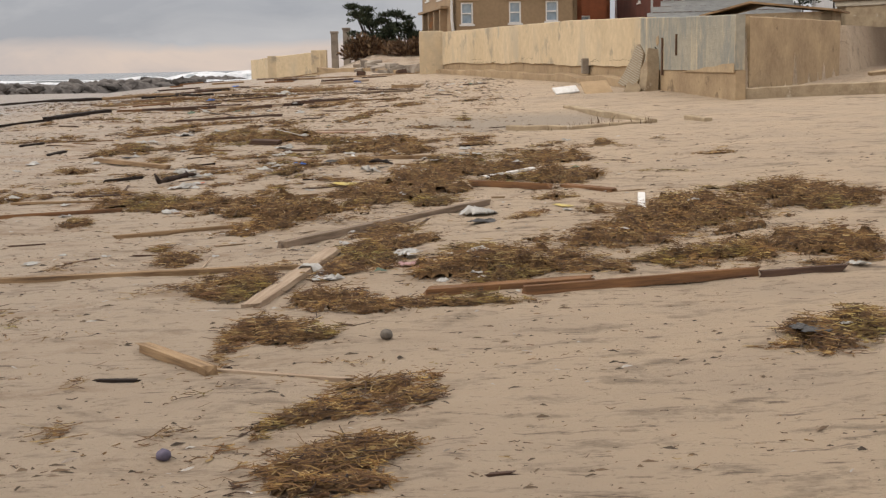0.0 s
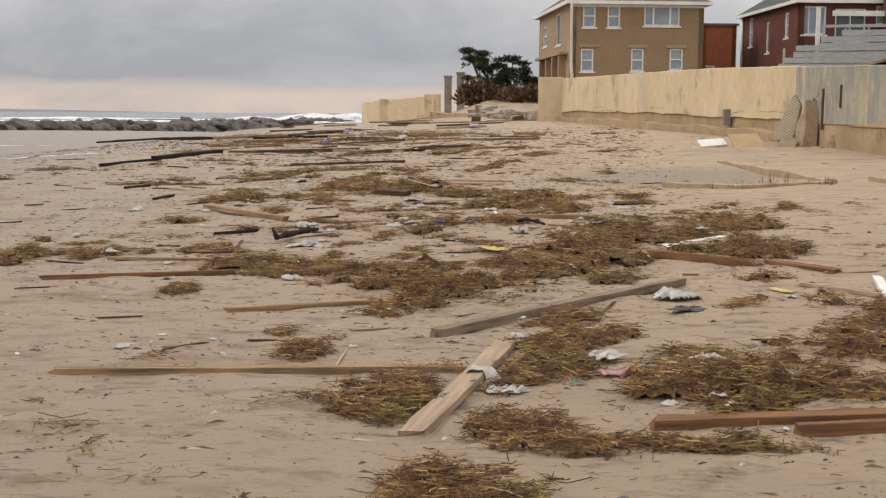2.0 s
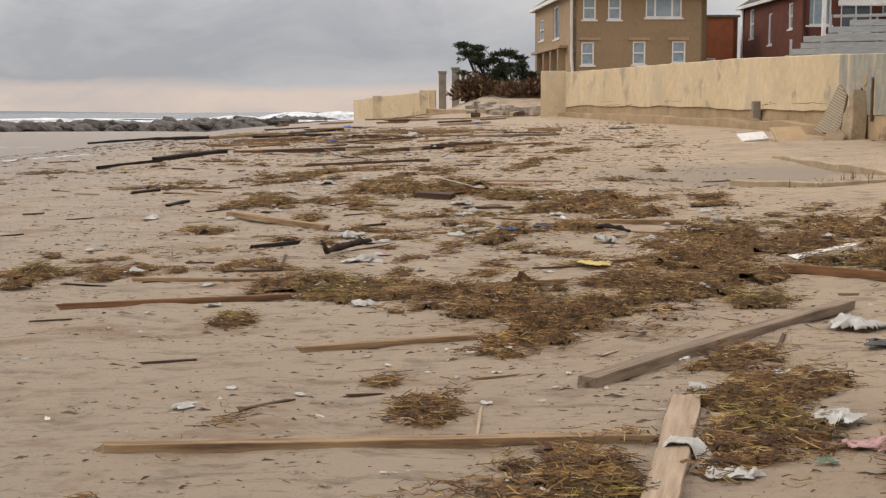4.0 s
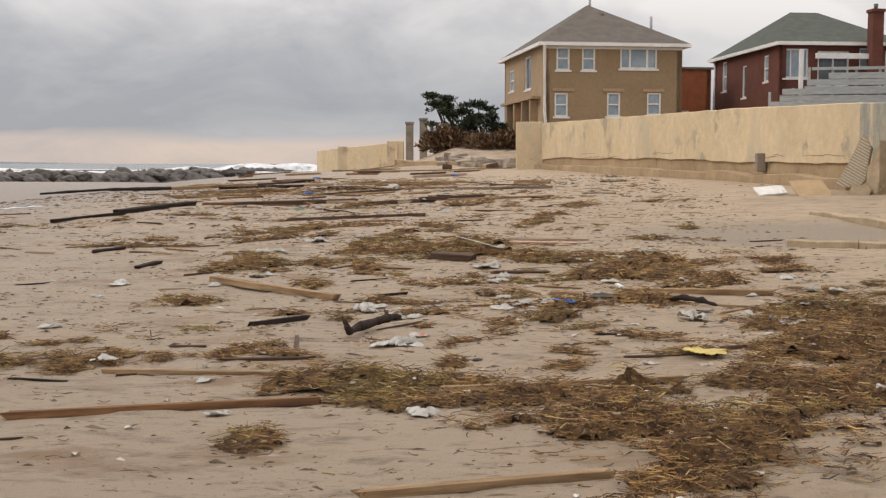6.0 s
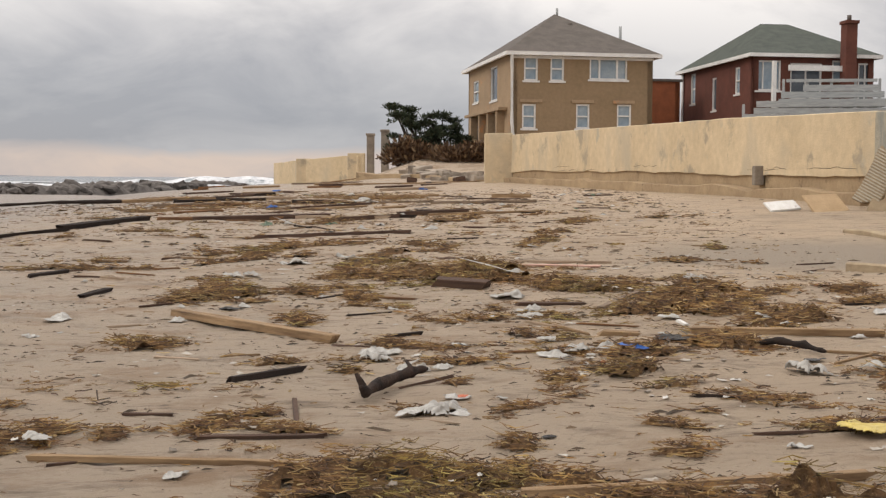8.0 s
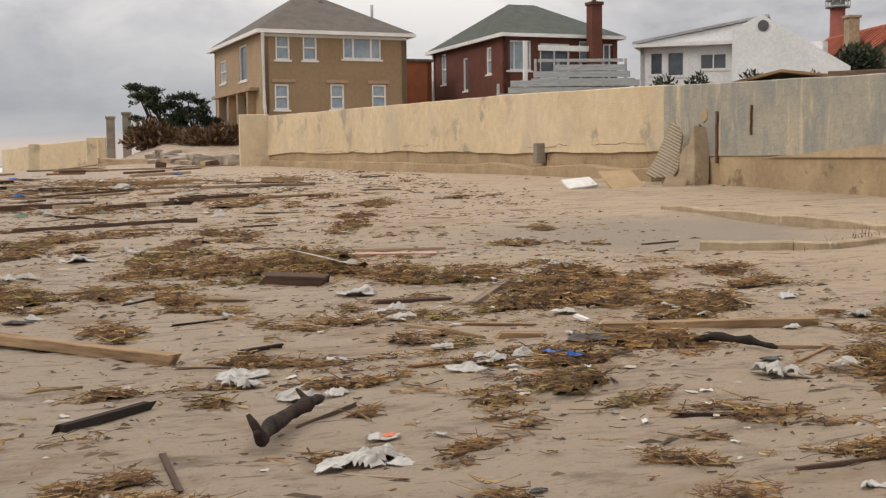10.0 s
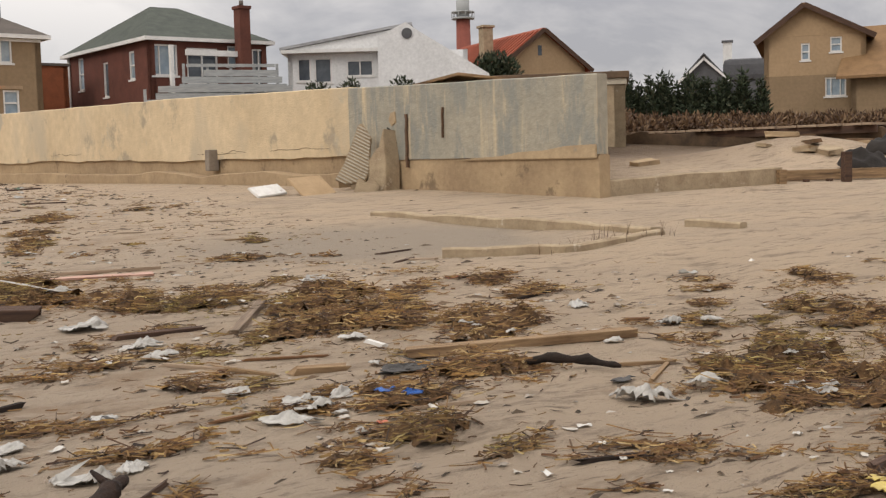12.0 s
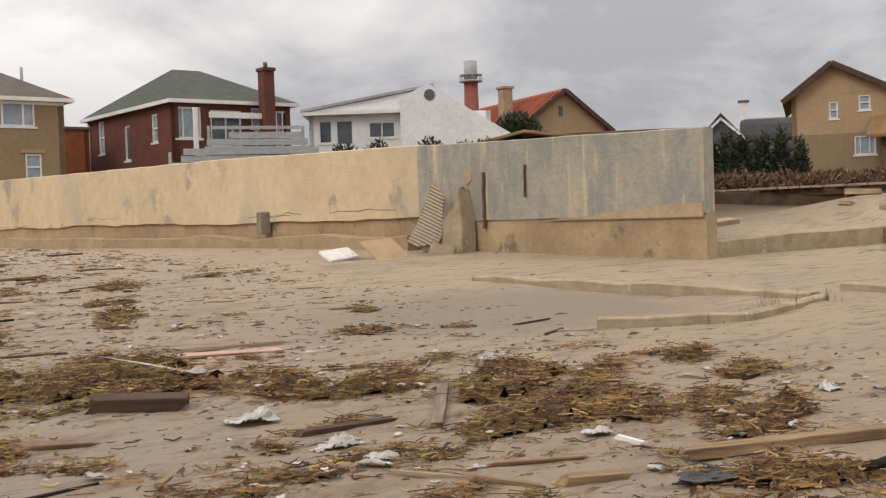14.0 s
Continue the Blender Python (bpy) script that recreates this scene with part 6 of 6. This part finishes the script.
wrack(-5.28, 18.63, -81, 0.66, 0.14)
wrack(-4.29, 14.79, 89, 0.24, 0.16, sparse=True)
wrack(-4.19, 13.81, 79, 0.24, 0.16, sparse=True)
wrack(-4.25, 16.52, -80, 0.30, 0.14)
wrack(-4.33, 17.90, 71, 0.41, 0.14)
wrack(-3.87, 17.62, -82, 0.28, 0.16)
wrack(-3.88, 20.35, 77, 1.16, 0.38)
wrack(-3.20, 22.07, 90, 1.16, 0.33)
wrack(-3.04, 19.18, -65, 0.76, 0.57)
wrack(-2.20, 18.32, 69, 0.48, 0.35)
wrack(-3.76, 19.01, -39, 0.56, 0.38)
wrack(-2.87, 28.53, -90, 2.32, 0.42)
wrack(-2.26, 25.99, 90, 0.84, 0.23)
wrack(-1.94, 22.47, 67, 0.91, 0.23)
wrack(-1.04, 25.65, 87, 0.94, 0.36)
wrack(-2.05, 29.63, 78, 0.95, 0.59)
wrack(-6.11, 40.16, -85, 4.57, 1.12)
wrack(-4.45, 37.73, -89, 4.02, 1.09)
wrack(-7.56, 33.78, -88, 3.48, 0.44, sparse=True)
wrack(-6.20, 22.25, -79, 0.67, 0.15)
wrack(-2.77, 12.77, -89, 0.11, 0.08)
wrack(-2.09, 12.46, 69, 0.21, 0.14)
wrack(-5.20, 22.69, -89, 0.49, 0.23)
wrack(1.18, 15.06, -84, 0.42, 0.32)
wrack(1.14, 14.26, 52, 0.44, 0.33)
wrack(0.65, 14.63, 78, 0.29, 0.16)
wrack(2.08, 16.05, -90, 0.30, 0.11)
wrack(2.28, 15.55, -71, 0.20, 0.16, sparse=True)
wrack(0.30, 14.60, -48, 0.19, 0.12)
wrack(-0.37, 13.77, 13, 0.33, 0.17)
wrack(-0.34, 13.04, 29, 0.40, 0.30)
wrack(-1.86, 14.67, 52, 0.25, 0.21)
wrack(-2.14, 14.21, 52, 0.20, 0.20)
wrack(-2.09, 14.98, -3, 0.10, 0.06)
wrack(-2.50, 14.18, -44, 0.21, 0.09)
wrack(-2.97, 14.56, -77, 0.10, 0.06)
wrack(-2.80, 14.79, -55, 0.18, 0.13, sparse=True)
wrack(-2.50, 15.49, 38, 0.16, 0.12)
wrack(-2.22, 15.35, 34, 0.21, 0.11)
wrack(-2.51, 15.05, 65, 0.14, 0.09, sparse=True)
wrack(-2.69, 16.27, -29, 0.22, 0.08)
wrack(-2.15, 16.18, -1, 0.35, 0.12, sparse=True)
wrack(-2.24, 17.08, 23, 0.26, 0.06)
wrack(-1.32, 14.97, -16, 0.35, 0.11)
wrack(-1.17, 15.10, -31, 0.24, 0.13)
wrack(-1.43, 16.55, 41, 0.56, 0.29)
wrack(-1.06, 17.37, 13, 0.47, 0.35)
wrack(-0.97, 16.68, 59, 0.64, 0.33)
wrack(-0.38, 17.33, 37, 0.33, 0.15)
wrack(-0.76, 15.94, -24, 0.39, 0.35)
wrack(-1.64, 15.81, -37, 0.24, 0.14)
wrack(-0.34, 16.44, 39, 0.25, 0.16)
wrack(0.26, 17.54, -18, 0.34, 0.18)
wrack(0.43, 16.88, 15, 0.27, 0.21)
wrack(0.06, 16.37, -49, 0.37, 0.17, sparse=True)
wrack(0.16, 15.30, -23, 0.36, 0.13)
wrack(0.00, 14.98, -11, 0.17, 0.08)
wrack(1.45, 16.55, 55, 0.26, 0.16)
wrack(0.80, 15.73, 17, 0.15, 0.07)
wrack(0.60, 15.05, 63, 0.16, 0.08)
wrack(-0.30, 14.49, 9, 0.10, 0.06)
wrack(-0.51, 14.07, 55, 0.08, 0.07)
wrack(-2.71, 19.13, -85, 0.69, 0.33)
wrack(-2.96, 18.46, 85, 0.29, 0.22)
wrack(-2.24, 18.02, -21, 0.41, 0.27)
wrack(-1.66, 17.78, 28, 0.33, 0.23)
wrack(-1.89, 22.61, 67, 0.56, 0.21)
wrack(-1.02, 25.98, 79, 0.75, 0.27)
wrack(-1.54, 27.81, 87, 0.62, 0.21)
wrack(-1.65, 21.32, 35, 0.26, 0.24, sparse=True)
wrack(-0.96, 18.31, -44, 0.42, 0.14, sparse=True)
wrack(-0.34, 18.29, -32, 0.58, 0.13, sparse=True)
wrack(-1.25, 14.96, -23, 0.25, 0.19)
wrack(-1.54, 15.25, 84, 0.21, 0.10)
wrack(-2.78, 16.21, -16, 0.22, 0.11)
wrack(-2.25, 16.37, 13, 0.26, 0.07)
wrack(-2.42, 14.07, 54, 0.23, 0.11)
wrack(-2.69, 13.41, 53, 0.27, 0.08)
wrack(-2.46, 13.53, 52, 0.12, 0.05)
wrack(-2.85, 13.16, -15, 0.10, 0.07)
wrack(-1.95, 13.81, 11, 0.19, 0.09)
wrack(-2.88, 14.55, 32, 0.14, 0.07)
wrack(-3.04, 14.04, 60, 0.09, 0.05)
wrack(-3.86, 14.67, -66, 0.08, 0.04)
wrack(-5.01, 15.38, 5, 0.21, 0.09)
wrack(-4.03, 13.10, 26, 0.23, 0.09)
wrack(-4.70, 12.93, 34, 0.09, 0.08)
wrack(-5.05, 17.68, 48, 0.36, 0.28)
wrack(-4.18, 16.24, 58, 0.16, 0.10)
wrack(-4.16, 14.73, -16, 0.13, 0.10)
wrack(-3.80, 17.31, -47, 0.16, 0.13)
wrack(-2.97, 26.76, 89, 1.01, 0.51)
wrack(-5.48, 34.75, -14, 1.39, 4.44)
wrack(-8.44, 32.73, -15, 1.18, 3.99)


def wracklets():
    """Small clumps and thin streaks of weed between the large drifts."""
    rng = random.Random(63)
    made = 0
    while made < 110:
        y = 20.0 + 24 * rng.random() ** 1.1
        x = rng.gauss(-1.2 - 0.10 * y, 1.9 + 0.09 * y)
        if x > 4.2 or x < -14 or (x > 1.2 - 0.03 * y and y > 19):
            continue
        if x > -4.5 and y > 17.5 and rng.random() < 0.8:
            continue
        if noise.noise((x * 0.5, y * 1.1, 44.0)) + 0.5 * noise.noise((x * 1.6, y * 3.4, 8.0)) < 0.02:
            continue
        made += 1
        big = 1 + 0.035 * max(0, y - 9)
        if rng.random() < 0.45:
            wrack(x, y, rng.gauss(4, 12), rng.uniform(0.25, 0.8) * big, rng.uniform(0.05, 0.10) * big)
        else:
            wrack(x, y, rng.gauss(4, 20), rng.uniform(0.10, 0.30) * big, rng.uniform(0.07, 0.16) * big)


wracklets()


def weed_belt():
    """Thin torn tufts and streaks of weed strewn between the drifts of the tide line."""
    rng = random.Random(29)
    made = 0
    while made < 120:
        y = rng.uniform(12.5, 20.5)
        x = rng.gauss(-1.9, 2.3)
        if x > 3.6 or x < -6.5 or (x > 0.5 and y > 18.3) or noise.noise((x * 0.6, y * 1.2, 61.0)) < -0.05:
            continue
        made += 1
        wrack(x, y, rng.gauss(-12, 18), rng.uniform(0.10, 0.36), rng.uniform(0.03, 0.06), sparse=rng.random() < 0.5)


weed_belt()
litter(-1.04, 14.12, 0.32, "w")
litter(-0.63, 14.18, 0.20, "w")
litter(-2.41, 14.60, 0.24, "w")
litter(-2.28, 14.68, 0.18, "w")
litter(-2.00, 14.60, 0.11, "b")
litter(-1.91, 14.51, 0.10, "b")
litter(-2.17, 14.29, 0.07, "o")
litter(-1.60, 15.18, 0.28, "k")
litter(-2.59, 17.38, 0.34, "w")
litter(-2.40, 16.72, 0.17, "w")
litter(-2.45, 16.21, 0.16, "w")
litter(-3.01, 15.21, 0.15, "w")
litter(-3.44, 14.92, 0.15, "w")
litter(-1.46, 16.05, 0.19, "w")
litter(0.22, 16.25, 0.19, "w")
litter(-0.83, 15.90, 0.11, "w")
litter(0.19, 17.71, 0.20, "o")
litter(0.13, 15.31, 0.22, "w")
litter(0.30, 15.16, 0.19, "w")
litter(-0.93, 17.74, 0.27, "w")
litter(-2.47, 18.68, 0.22, "w")
litter(-2.26, 14.89, 0.23, "w")
litter(-2.42, 15.21, 0.16, "w")
litter(-0.23, 14.06, 0.14, "w")
litter(-0.44, 13.74, 0.30, "w")
litter(0.37, 14.43, 0.25, "k")
litter(-3.02, 15.22, 0.16, "k")
litter(-3.53, 14.71, 0.22, "w")
litter(-3.00, 13.60, 0.10, "o")
litter(-3.01, 13.23, 0.13, "w")
litter(-2.79, 13.58, 0.07, "w")
litter(-3.11, 14.39, 0.17, "w")
litter(-1.19, 12.66, 0.30, "y")
litter(-3.17, 13.30, 0.33, "w")
litter(-3.27, 14.40, 0.26, "w")
litter(-4.85, 16.99, 0.22, "k")
litter(-4.77, 17.12, 0.15, "w")
litter(-3.54, 14.90, 0.25, "w")
litter(-5.25, 19.24, 0.35, "w")
litter(-5.07, 19.32, 0.25, "w")
litter(-6.10, 16.49, 0.29, "w")
litter(-5.89, 14.21, 0.20, "w")
litter(-4.74, 20.26, 0.36, "w")
litter(-2.41, 16.66, 0.21, "w")
litter(-2.61, 12.83, 0.10, "k")
litter(-0.29, 8.46, 0.27, "w")
litter(-0.28, 8.15, 0.23, "p")
litter(0.24, 8.13, 0.15, "w")
litter(-0.03, 7.59, 0.13, "w")
litter(0.21, 7.56, 0.10, "w")
litter(-0.91, 7.85, 0.15, "w")
litter(-0.80, 7.83, 0.14, "w")
litter(-0.49, 7.92, 0.11, "g")
litter(-0.50, 11.45, 0.14, "w")
litter(0.25, 10.36, 0.39, "w")
litter(0.30, 9.94, 0.33, "k")
litter(-2.86, 11.37, 0.21, "w")
litter(-3.94, 11.43, 0.16, "w")
litter(-3.35, 8.82, 0.15, "w")
litter(-0.85, 9.02, 0.14, "w")
litter(-0.85, 9.59, 0.09, "w")
litter(-0.41, 9.32, 0.14, "w")
litter(0.29, 8.56, 0.10, "w")
litter(0.18, 8.25, 0.12, "w")
litter(-0.34, 8.46, 0.17, "w")
litter(-0.82, 7.85, 0.20, "w")
litter(2.81, 7.50, 0.16, "w")
litter(2.20, 5.84, 0.09, "w")
litter(1.97, 5.67, 0.29, "k")
litter(2.14, 9.92, 0.14, "w")
litter(1.41, 8.98, 0.10, "w")
litter(1.08, 10.68, 0.24, "y")
litter(-2.53, 16.16, 0.17, "w")
litter(-2.48, 16.63, 0.18, "w")
litter(-1.61, 15.47, 0.10, "w")
litter(-1.62, 15.17, 0.25, "k")
litter(-3.51, 16.70, 0.14, "w")
litter(-0.89, 17.77, 0.14, "w")
litter(-0.81, 15.82, 0.10, "w")
litter(0.13, 16.15, 0.19, "w")
litter(-4.27, 21.03, 0.30, "w")
litter(-4.99, 33.84, 0.68, "w")


def drift_branch(x, y, pts, radii, mat, label, name="driftwood", stubs=()):
    """A gnarled branch: uneven girth along a bent line, with broken stubs."""
    fine, girth = [], []
    for i in range(len(pts) - 1):
        for k in range(5):
            u = k / 5
            p = Vector(pts[i]).lerp(Vector(pts[i + 1]), u)
            n = noise.noise(p * 17 + Vector((x, y, 0)))
            fine.append(p + Vector((0.006 * n, 0.008 * noise.noise(p * 23), 0.006 * n)))
            girth.append((radii[i] * (1 - u) + radii[i + 1] * u) * (1 + 0.55 * n + 0.3 * noise.noise(p * 41)))
    fine.append(Vector(pts[-1]))
    girth.append(radii[-1] * 0.7)
    ob = pipe(name, None, fine, girth, mat, sides=9)
    ob.matrix_world = pose(x, y, land_z(x, y) - 0.01)
    for a, b, r in stubs:
        pipe("stub", ob, [a, Vector(a).lerp(Vector(b), 0.6), b], [r, r * 0.8, r * 0.4], mat, sides=7)
    tagged(ob, label, "driftwood")
    return ob


CHARRED = material("charred_driftwood", (0.048, 0.028, 0.019), (0.014, 0.009, 0.007), 16, 0.9, bump=1.0, bump_scale=34)
drift_branch(-3.37, 13.80, [(-0.165, -0.31, 0.085), (-0.14, -0.28, 0.05), (-0.10, -0.10, 0.055), (0.0, 0.08, 0.07), (0.10, 0.22, 0.085), (0.17, 0.33, 0.08)], [0.010, 0.028, 0.034, 0.032, 0.026, 0.014], CHARRED, "dark brown crooked driftwood branch on sand", stubs=(((-0.14, -0.28, 0.06), (-0.19, -0.27, 0.15), 0.022), ((0.1, 0.22, 0.08), (0.05, 0.3, 0.13), 0.016)))
drift_branch(-0.95, 14.78, [(-0.18, 0.14, 0.03), (-0.06, 0.06, 0.06), (0.08, -0.06, 0.05), (0.17, -0.2, 0.03)], [0.012, 0.022, 0.022, 0.012], WOOD_BLACK, "black bent rubber hose piece on seaweed", "hose")
drift_branch(-12.1, 36.0, [(-1.2, -3.0, 0.08), (-0.3, -1.0, 0.14), (0.4, 1.0, 0.12), (1.3, 3.2, 0.1)], [0.03, 0.04, 0.045, 0.03], WOOD_BLACK, "long black pole lying near the water", "pole")


def pebble(x, y, r, mat, label, seed):
    bm = bmesh.new()
    lump_mesh(bm, (r, r * 0.92, r * 0.85), seed, 3, 0.18)
    ob = part("stone", bm, mat, smooth=True)
    ob.matrix_world = pose(x, y, land_z(x, y) + r * 0.7)
    tagged(ob, label, "stone")


pebble(-0.33, 6.11, 0.036, STONE, "round brown stone on sand", 2.0)
pebble(-1.18, 4.36, 0.032, material("purple_grey_stone", (0.12, 0.10, 0.14), (0.08, 0.07, 0.10), 30, 0.7), "round purple grey stone on sand", 5.0)


def cloth_on_board():
    bm = bmesh.new()
    bmesh.ops.create_grid(bm, x_segments=20, y_segments=14, size=1)
    for v in bm.verts:
        u, w = v.co.x, v.co.y
        drape = 0.062 - 0.09 * max(0, abs(u) - 0.45) ** 1.2 * 1.7
        v.co = Vector((u * 0.11 + 0.04 * max(0, u) * w, w * 0.04 * (1 + 0.4 * noise.noise((u * 3, 1, 1))) - 0.07 * max(0, u) ** 2, max(0.005, drape) + 0.012 * noise.noise((u * 6, w * 6, 2))))
    bmesh.ops.solidify(bm, geom=list(bm.faces), thickness=0.006)
    ob = part("rag", bm, BAG_WHITE, smooth=True)
    ob.matrix_world = pose(-1.03, 8.12, land_z(-1.03, 8.12) + 0.01, 0, 0, -8)
    tagged(ob, "white rag draped over a pale board", "rag")


cloth_on_board()


def scatter_small():
    """Short sticks and pale plastic scraps along the tide lines."""
    rng = random.Random(41)
    made = 0
    while made < 200:
        y = 8.5 + 31 * rng.random() ** 1.1
        x = rng.gauss(-1.0 - 0.09 * y, 2.0 + 0.07 * y)
        if x > 4.5 or x < -12 or (x > 0.8 and y > 18) or noise.noise((x * 0.7, y * 1.7, 12.0)) < 0.0:
            continue
        made += 1
        big = 1 + 0.05 * max(0, y - 10)
        if made % 3:
            timber("stick", x, y, rng.gauss(0, 35), rng.uniform(0.10, 0.38) * big, rng.uniform(0.008, 0.026) * big, rng.uniform(0.008, 0.018) * big, rng.choice((WOOD_DARK, WOOD_DARK, WOOD_TAN, WOOD_BLACK, WOOD_ORANGE, WOOD_PALE)), "short broken stick washed up on sand")
        else:
            litter(x, y, rng.uniform(0.05, 0.14) * big, rng.choice("wwwwwwwkg"))


scatter_small()


def far_lumber():
    """Boards and beams strewn along the far tide line."""
    rng = random.Random(88)
    for i in range(60):
        y = 27 + 36 * rng.random() ** 1.1
        x = rng.gauss(-3.0 - 0.09 * y, 1.6 + 0.035 * y)
        if x > -0.5 - 0.02 * y:
            x = -2.5 - 0.02 * y - rng.random()
        timber(rng.choice(("plank", "plank", "beam")), x, y, rng.gauss(5, 22), rng.uniform(0.5, 2.4), rng.uniform(0.06, 0.16), rng.uniform(0.04, 0.10), rng.choice((WOOD_TAN, WOOD_TAN, WOOD_ORANGE, WOOD_DARK, WOOD_BLACK, WOOD_PALE, WOOD_GREY)), "storm driven board lying on the far sand")
    for i in range(26):
        y = 24 + 30 * rng.random()
        x = rng.gauss(-3.2 - 0.09 * y, 1.4 + 0.035 * y)
        if x < -1.5:
            litter(x, y, rng.uniform(0.15, 0.4), rng.choice("wwwwwkbg"))


far_lumber()


def scraps_in_weed():
    """Small pale scraps of plastic, paper and shell caught in the drifts: crumpled little sheets."""
    rng = random.Random(52)
    verts, faces, made = [], [], 0
    while made < 460:
        y = 6.8 + 14.5 * rng.random()
        x = rng.gauss(-0.5 - 0.07 * y, 1.9)
        if x > 3.5 or x < -6 or (x > 1.4 and y > 17.5) or noise.noise((x * 0.8, y * 1.4, 12.0)) < 0.0:
            continue
        made += 1
        size = rng.uniform(0.007, 0.026) * (1 + 0.04 * max(0, y - 9))
        z = land_z(x, y) + 0.8 * HEAP.get((round(x / 0.1), round(y / 0.1)), 0.0)
        turn, k = rng.uniform(0, 6.28), len(verts)
        c, sn = math.cos(turn), math.sin(turn)
        for j in range(4):
            for i in range(4):
                u, v = size * (i / 1.5 - 1) * rng.uniform(0.7, 1.2), 0.6 * size * (j / 1.5 - 1) * rng.uniform(0.7, 1.2)
                verts.append((x + u * c - v * sn, y + u * sn + v * c, z + 0.002 + size * rng.uniform(0, 0.45)))
        faces += [(k + 4 * j + i, k + 4 * j + i + 1, k + 4 * j + i + 5, k + 4 * j + i + 4) for j in range(3) for i in range(3)]
    tagged(raw("plastic_scraps", verts, faces, SCRAPS), "small pale plastic and paper scraps caught in seaweed", "litter", kind="stuff")


scraps_in_weed()


def loose_bits():
    """Wood chips, shells, twigs and stalks strewn over the sand."""
    rng = random.Random(9)
    verts, faces = [], []
    for i in range(46000):
        y = 2.6 + 42 * rng.random() ** 1.25
        x = rng.gauss(-1.4 - 0.10 * y, 2.8 + 0.12 * y)
        if x > 5.2 or (x > 1.0 + 0.02 * y and y > 17 and rng.random() < 0.93) or x < -18:
            continue
        n = noise.noise((x * 0.55, y * 1.3, 31.0)) + 0.6 * noise.noise((x * 1.8, y * 4.5, 17.0))
        if n < 0.06 and rng.random() < 0.80:
            continue
        big = (1 + 0.06 * max(0, y - 8)) * (0.5 + 1.6 * rng.random() ** 4)
        L, w, t = rng.uniform(0.006, 0.030) * big, rng.uniform(0.0015, 0.006) * big, rng.uniform(0.001, 0.004)
        a = rng.gauss(0.1, 0.5)
        c, s = math.cos(a), math.sin(a)
        z = land_z(x, y)
        k = len(verts)
        for u, v, h in ((-1, -1, 0), (1, -0.6, 0), (1, 0.8, 0), (-0.8, 1, 0), (-0.2, 0, 1)):
            verts.append((x + c * u * L - s * v * w, y + s * u * L + c * v * w, z - 0.002 + h * (t + w)))
        faces += [(k, k + 1, k + 4), (k + 1, k + 2, k + 4), (k + 2, k + 3, k + 4), (k + 3, k, k + 4)]
    tagged(raw("beach_litter_chips", verts, faces, CHIPS), "small wood chips, shells and stalks strewn on sand", "debris", kind="stuff")


loose_bits()


def loose_strands():
    for i in range(14000):
        y = 4.0 + 30 * WRNG.random() ** 1.15
        x = WRNG.gauss(-1.5 - 0.06 * y, 2.2 + 0.06 * y)
        if x > 5 or (x > 0.5 + 0.02 * y and y > 17) or x < -11:
            continue
        n = noise.noise((x * 0.7, y * 1.9, 12.0))
        n += 0.6 * noise.noise((x * 2.2, y * 6, 3.0))
        if n < 0.16 and WRNG.random() < 0.93:
            continue
        strand(x, y, land_z(x, y) - 0.001, WRNG.gauss(0.1, 0.6), WRNG.uniform(0.010, 0.05) * (1 + 0.10 * max(0, y - 7)), WRNG.uniform(0.001, 0.003) * (1 + 0.10 * max(0, y - 8)), WRNG.uniform(0, 0.006))


loose_strands()
tagged(raw("seaweed_strands", WEED_V, WEED_F, WEED), "brown dried seaweed stalks and reeds in drifts", "seaweed", kind="stuff")
tagged(raw("seaweed_mats", MAT_V, MAT_F, WEED_MAT), "matted brown seaweed heaps on the sand", "seaweed", kind="stuff")
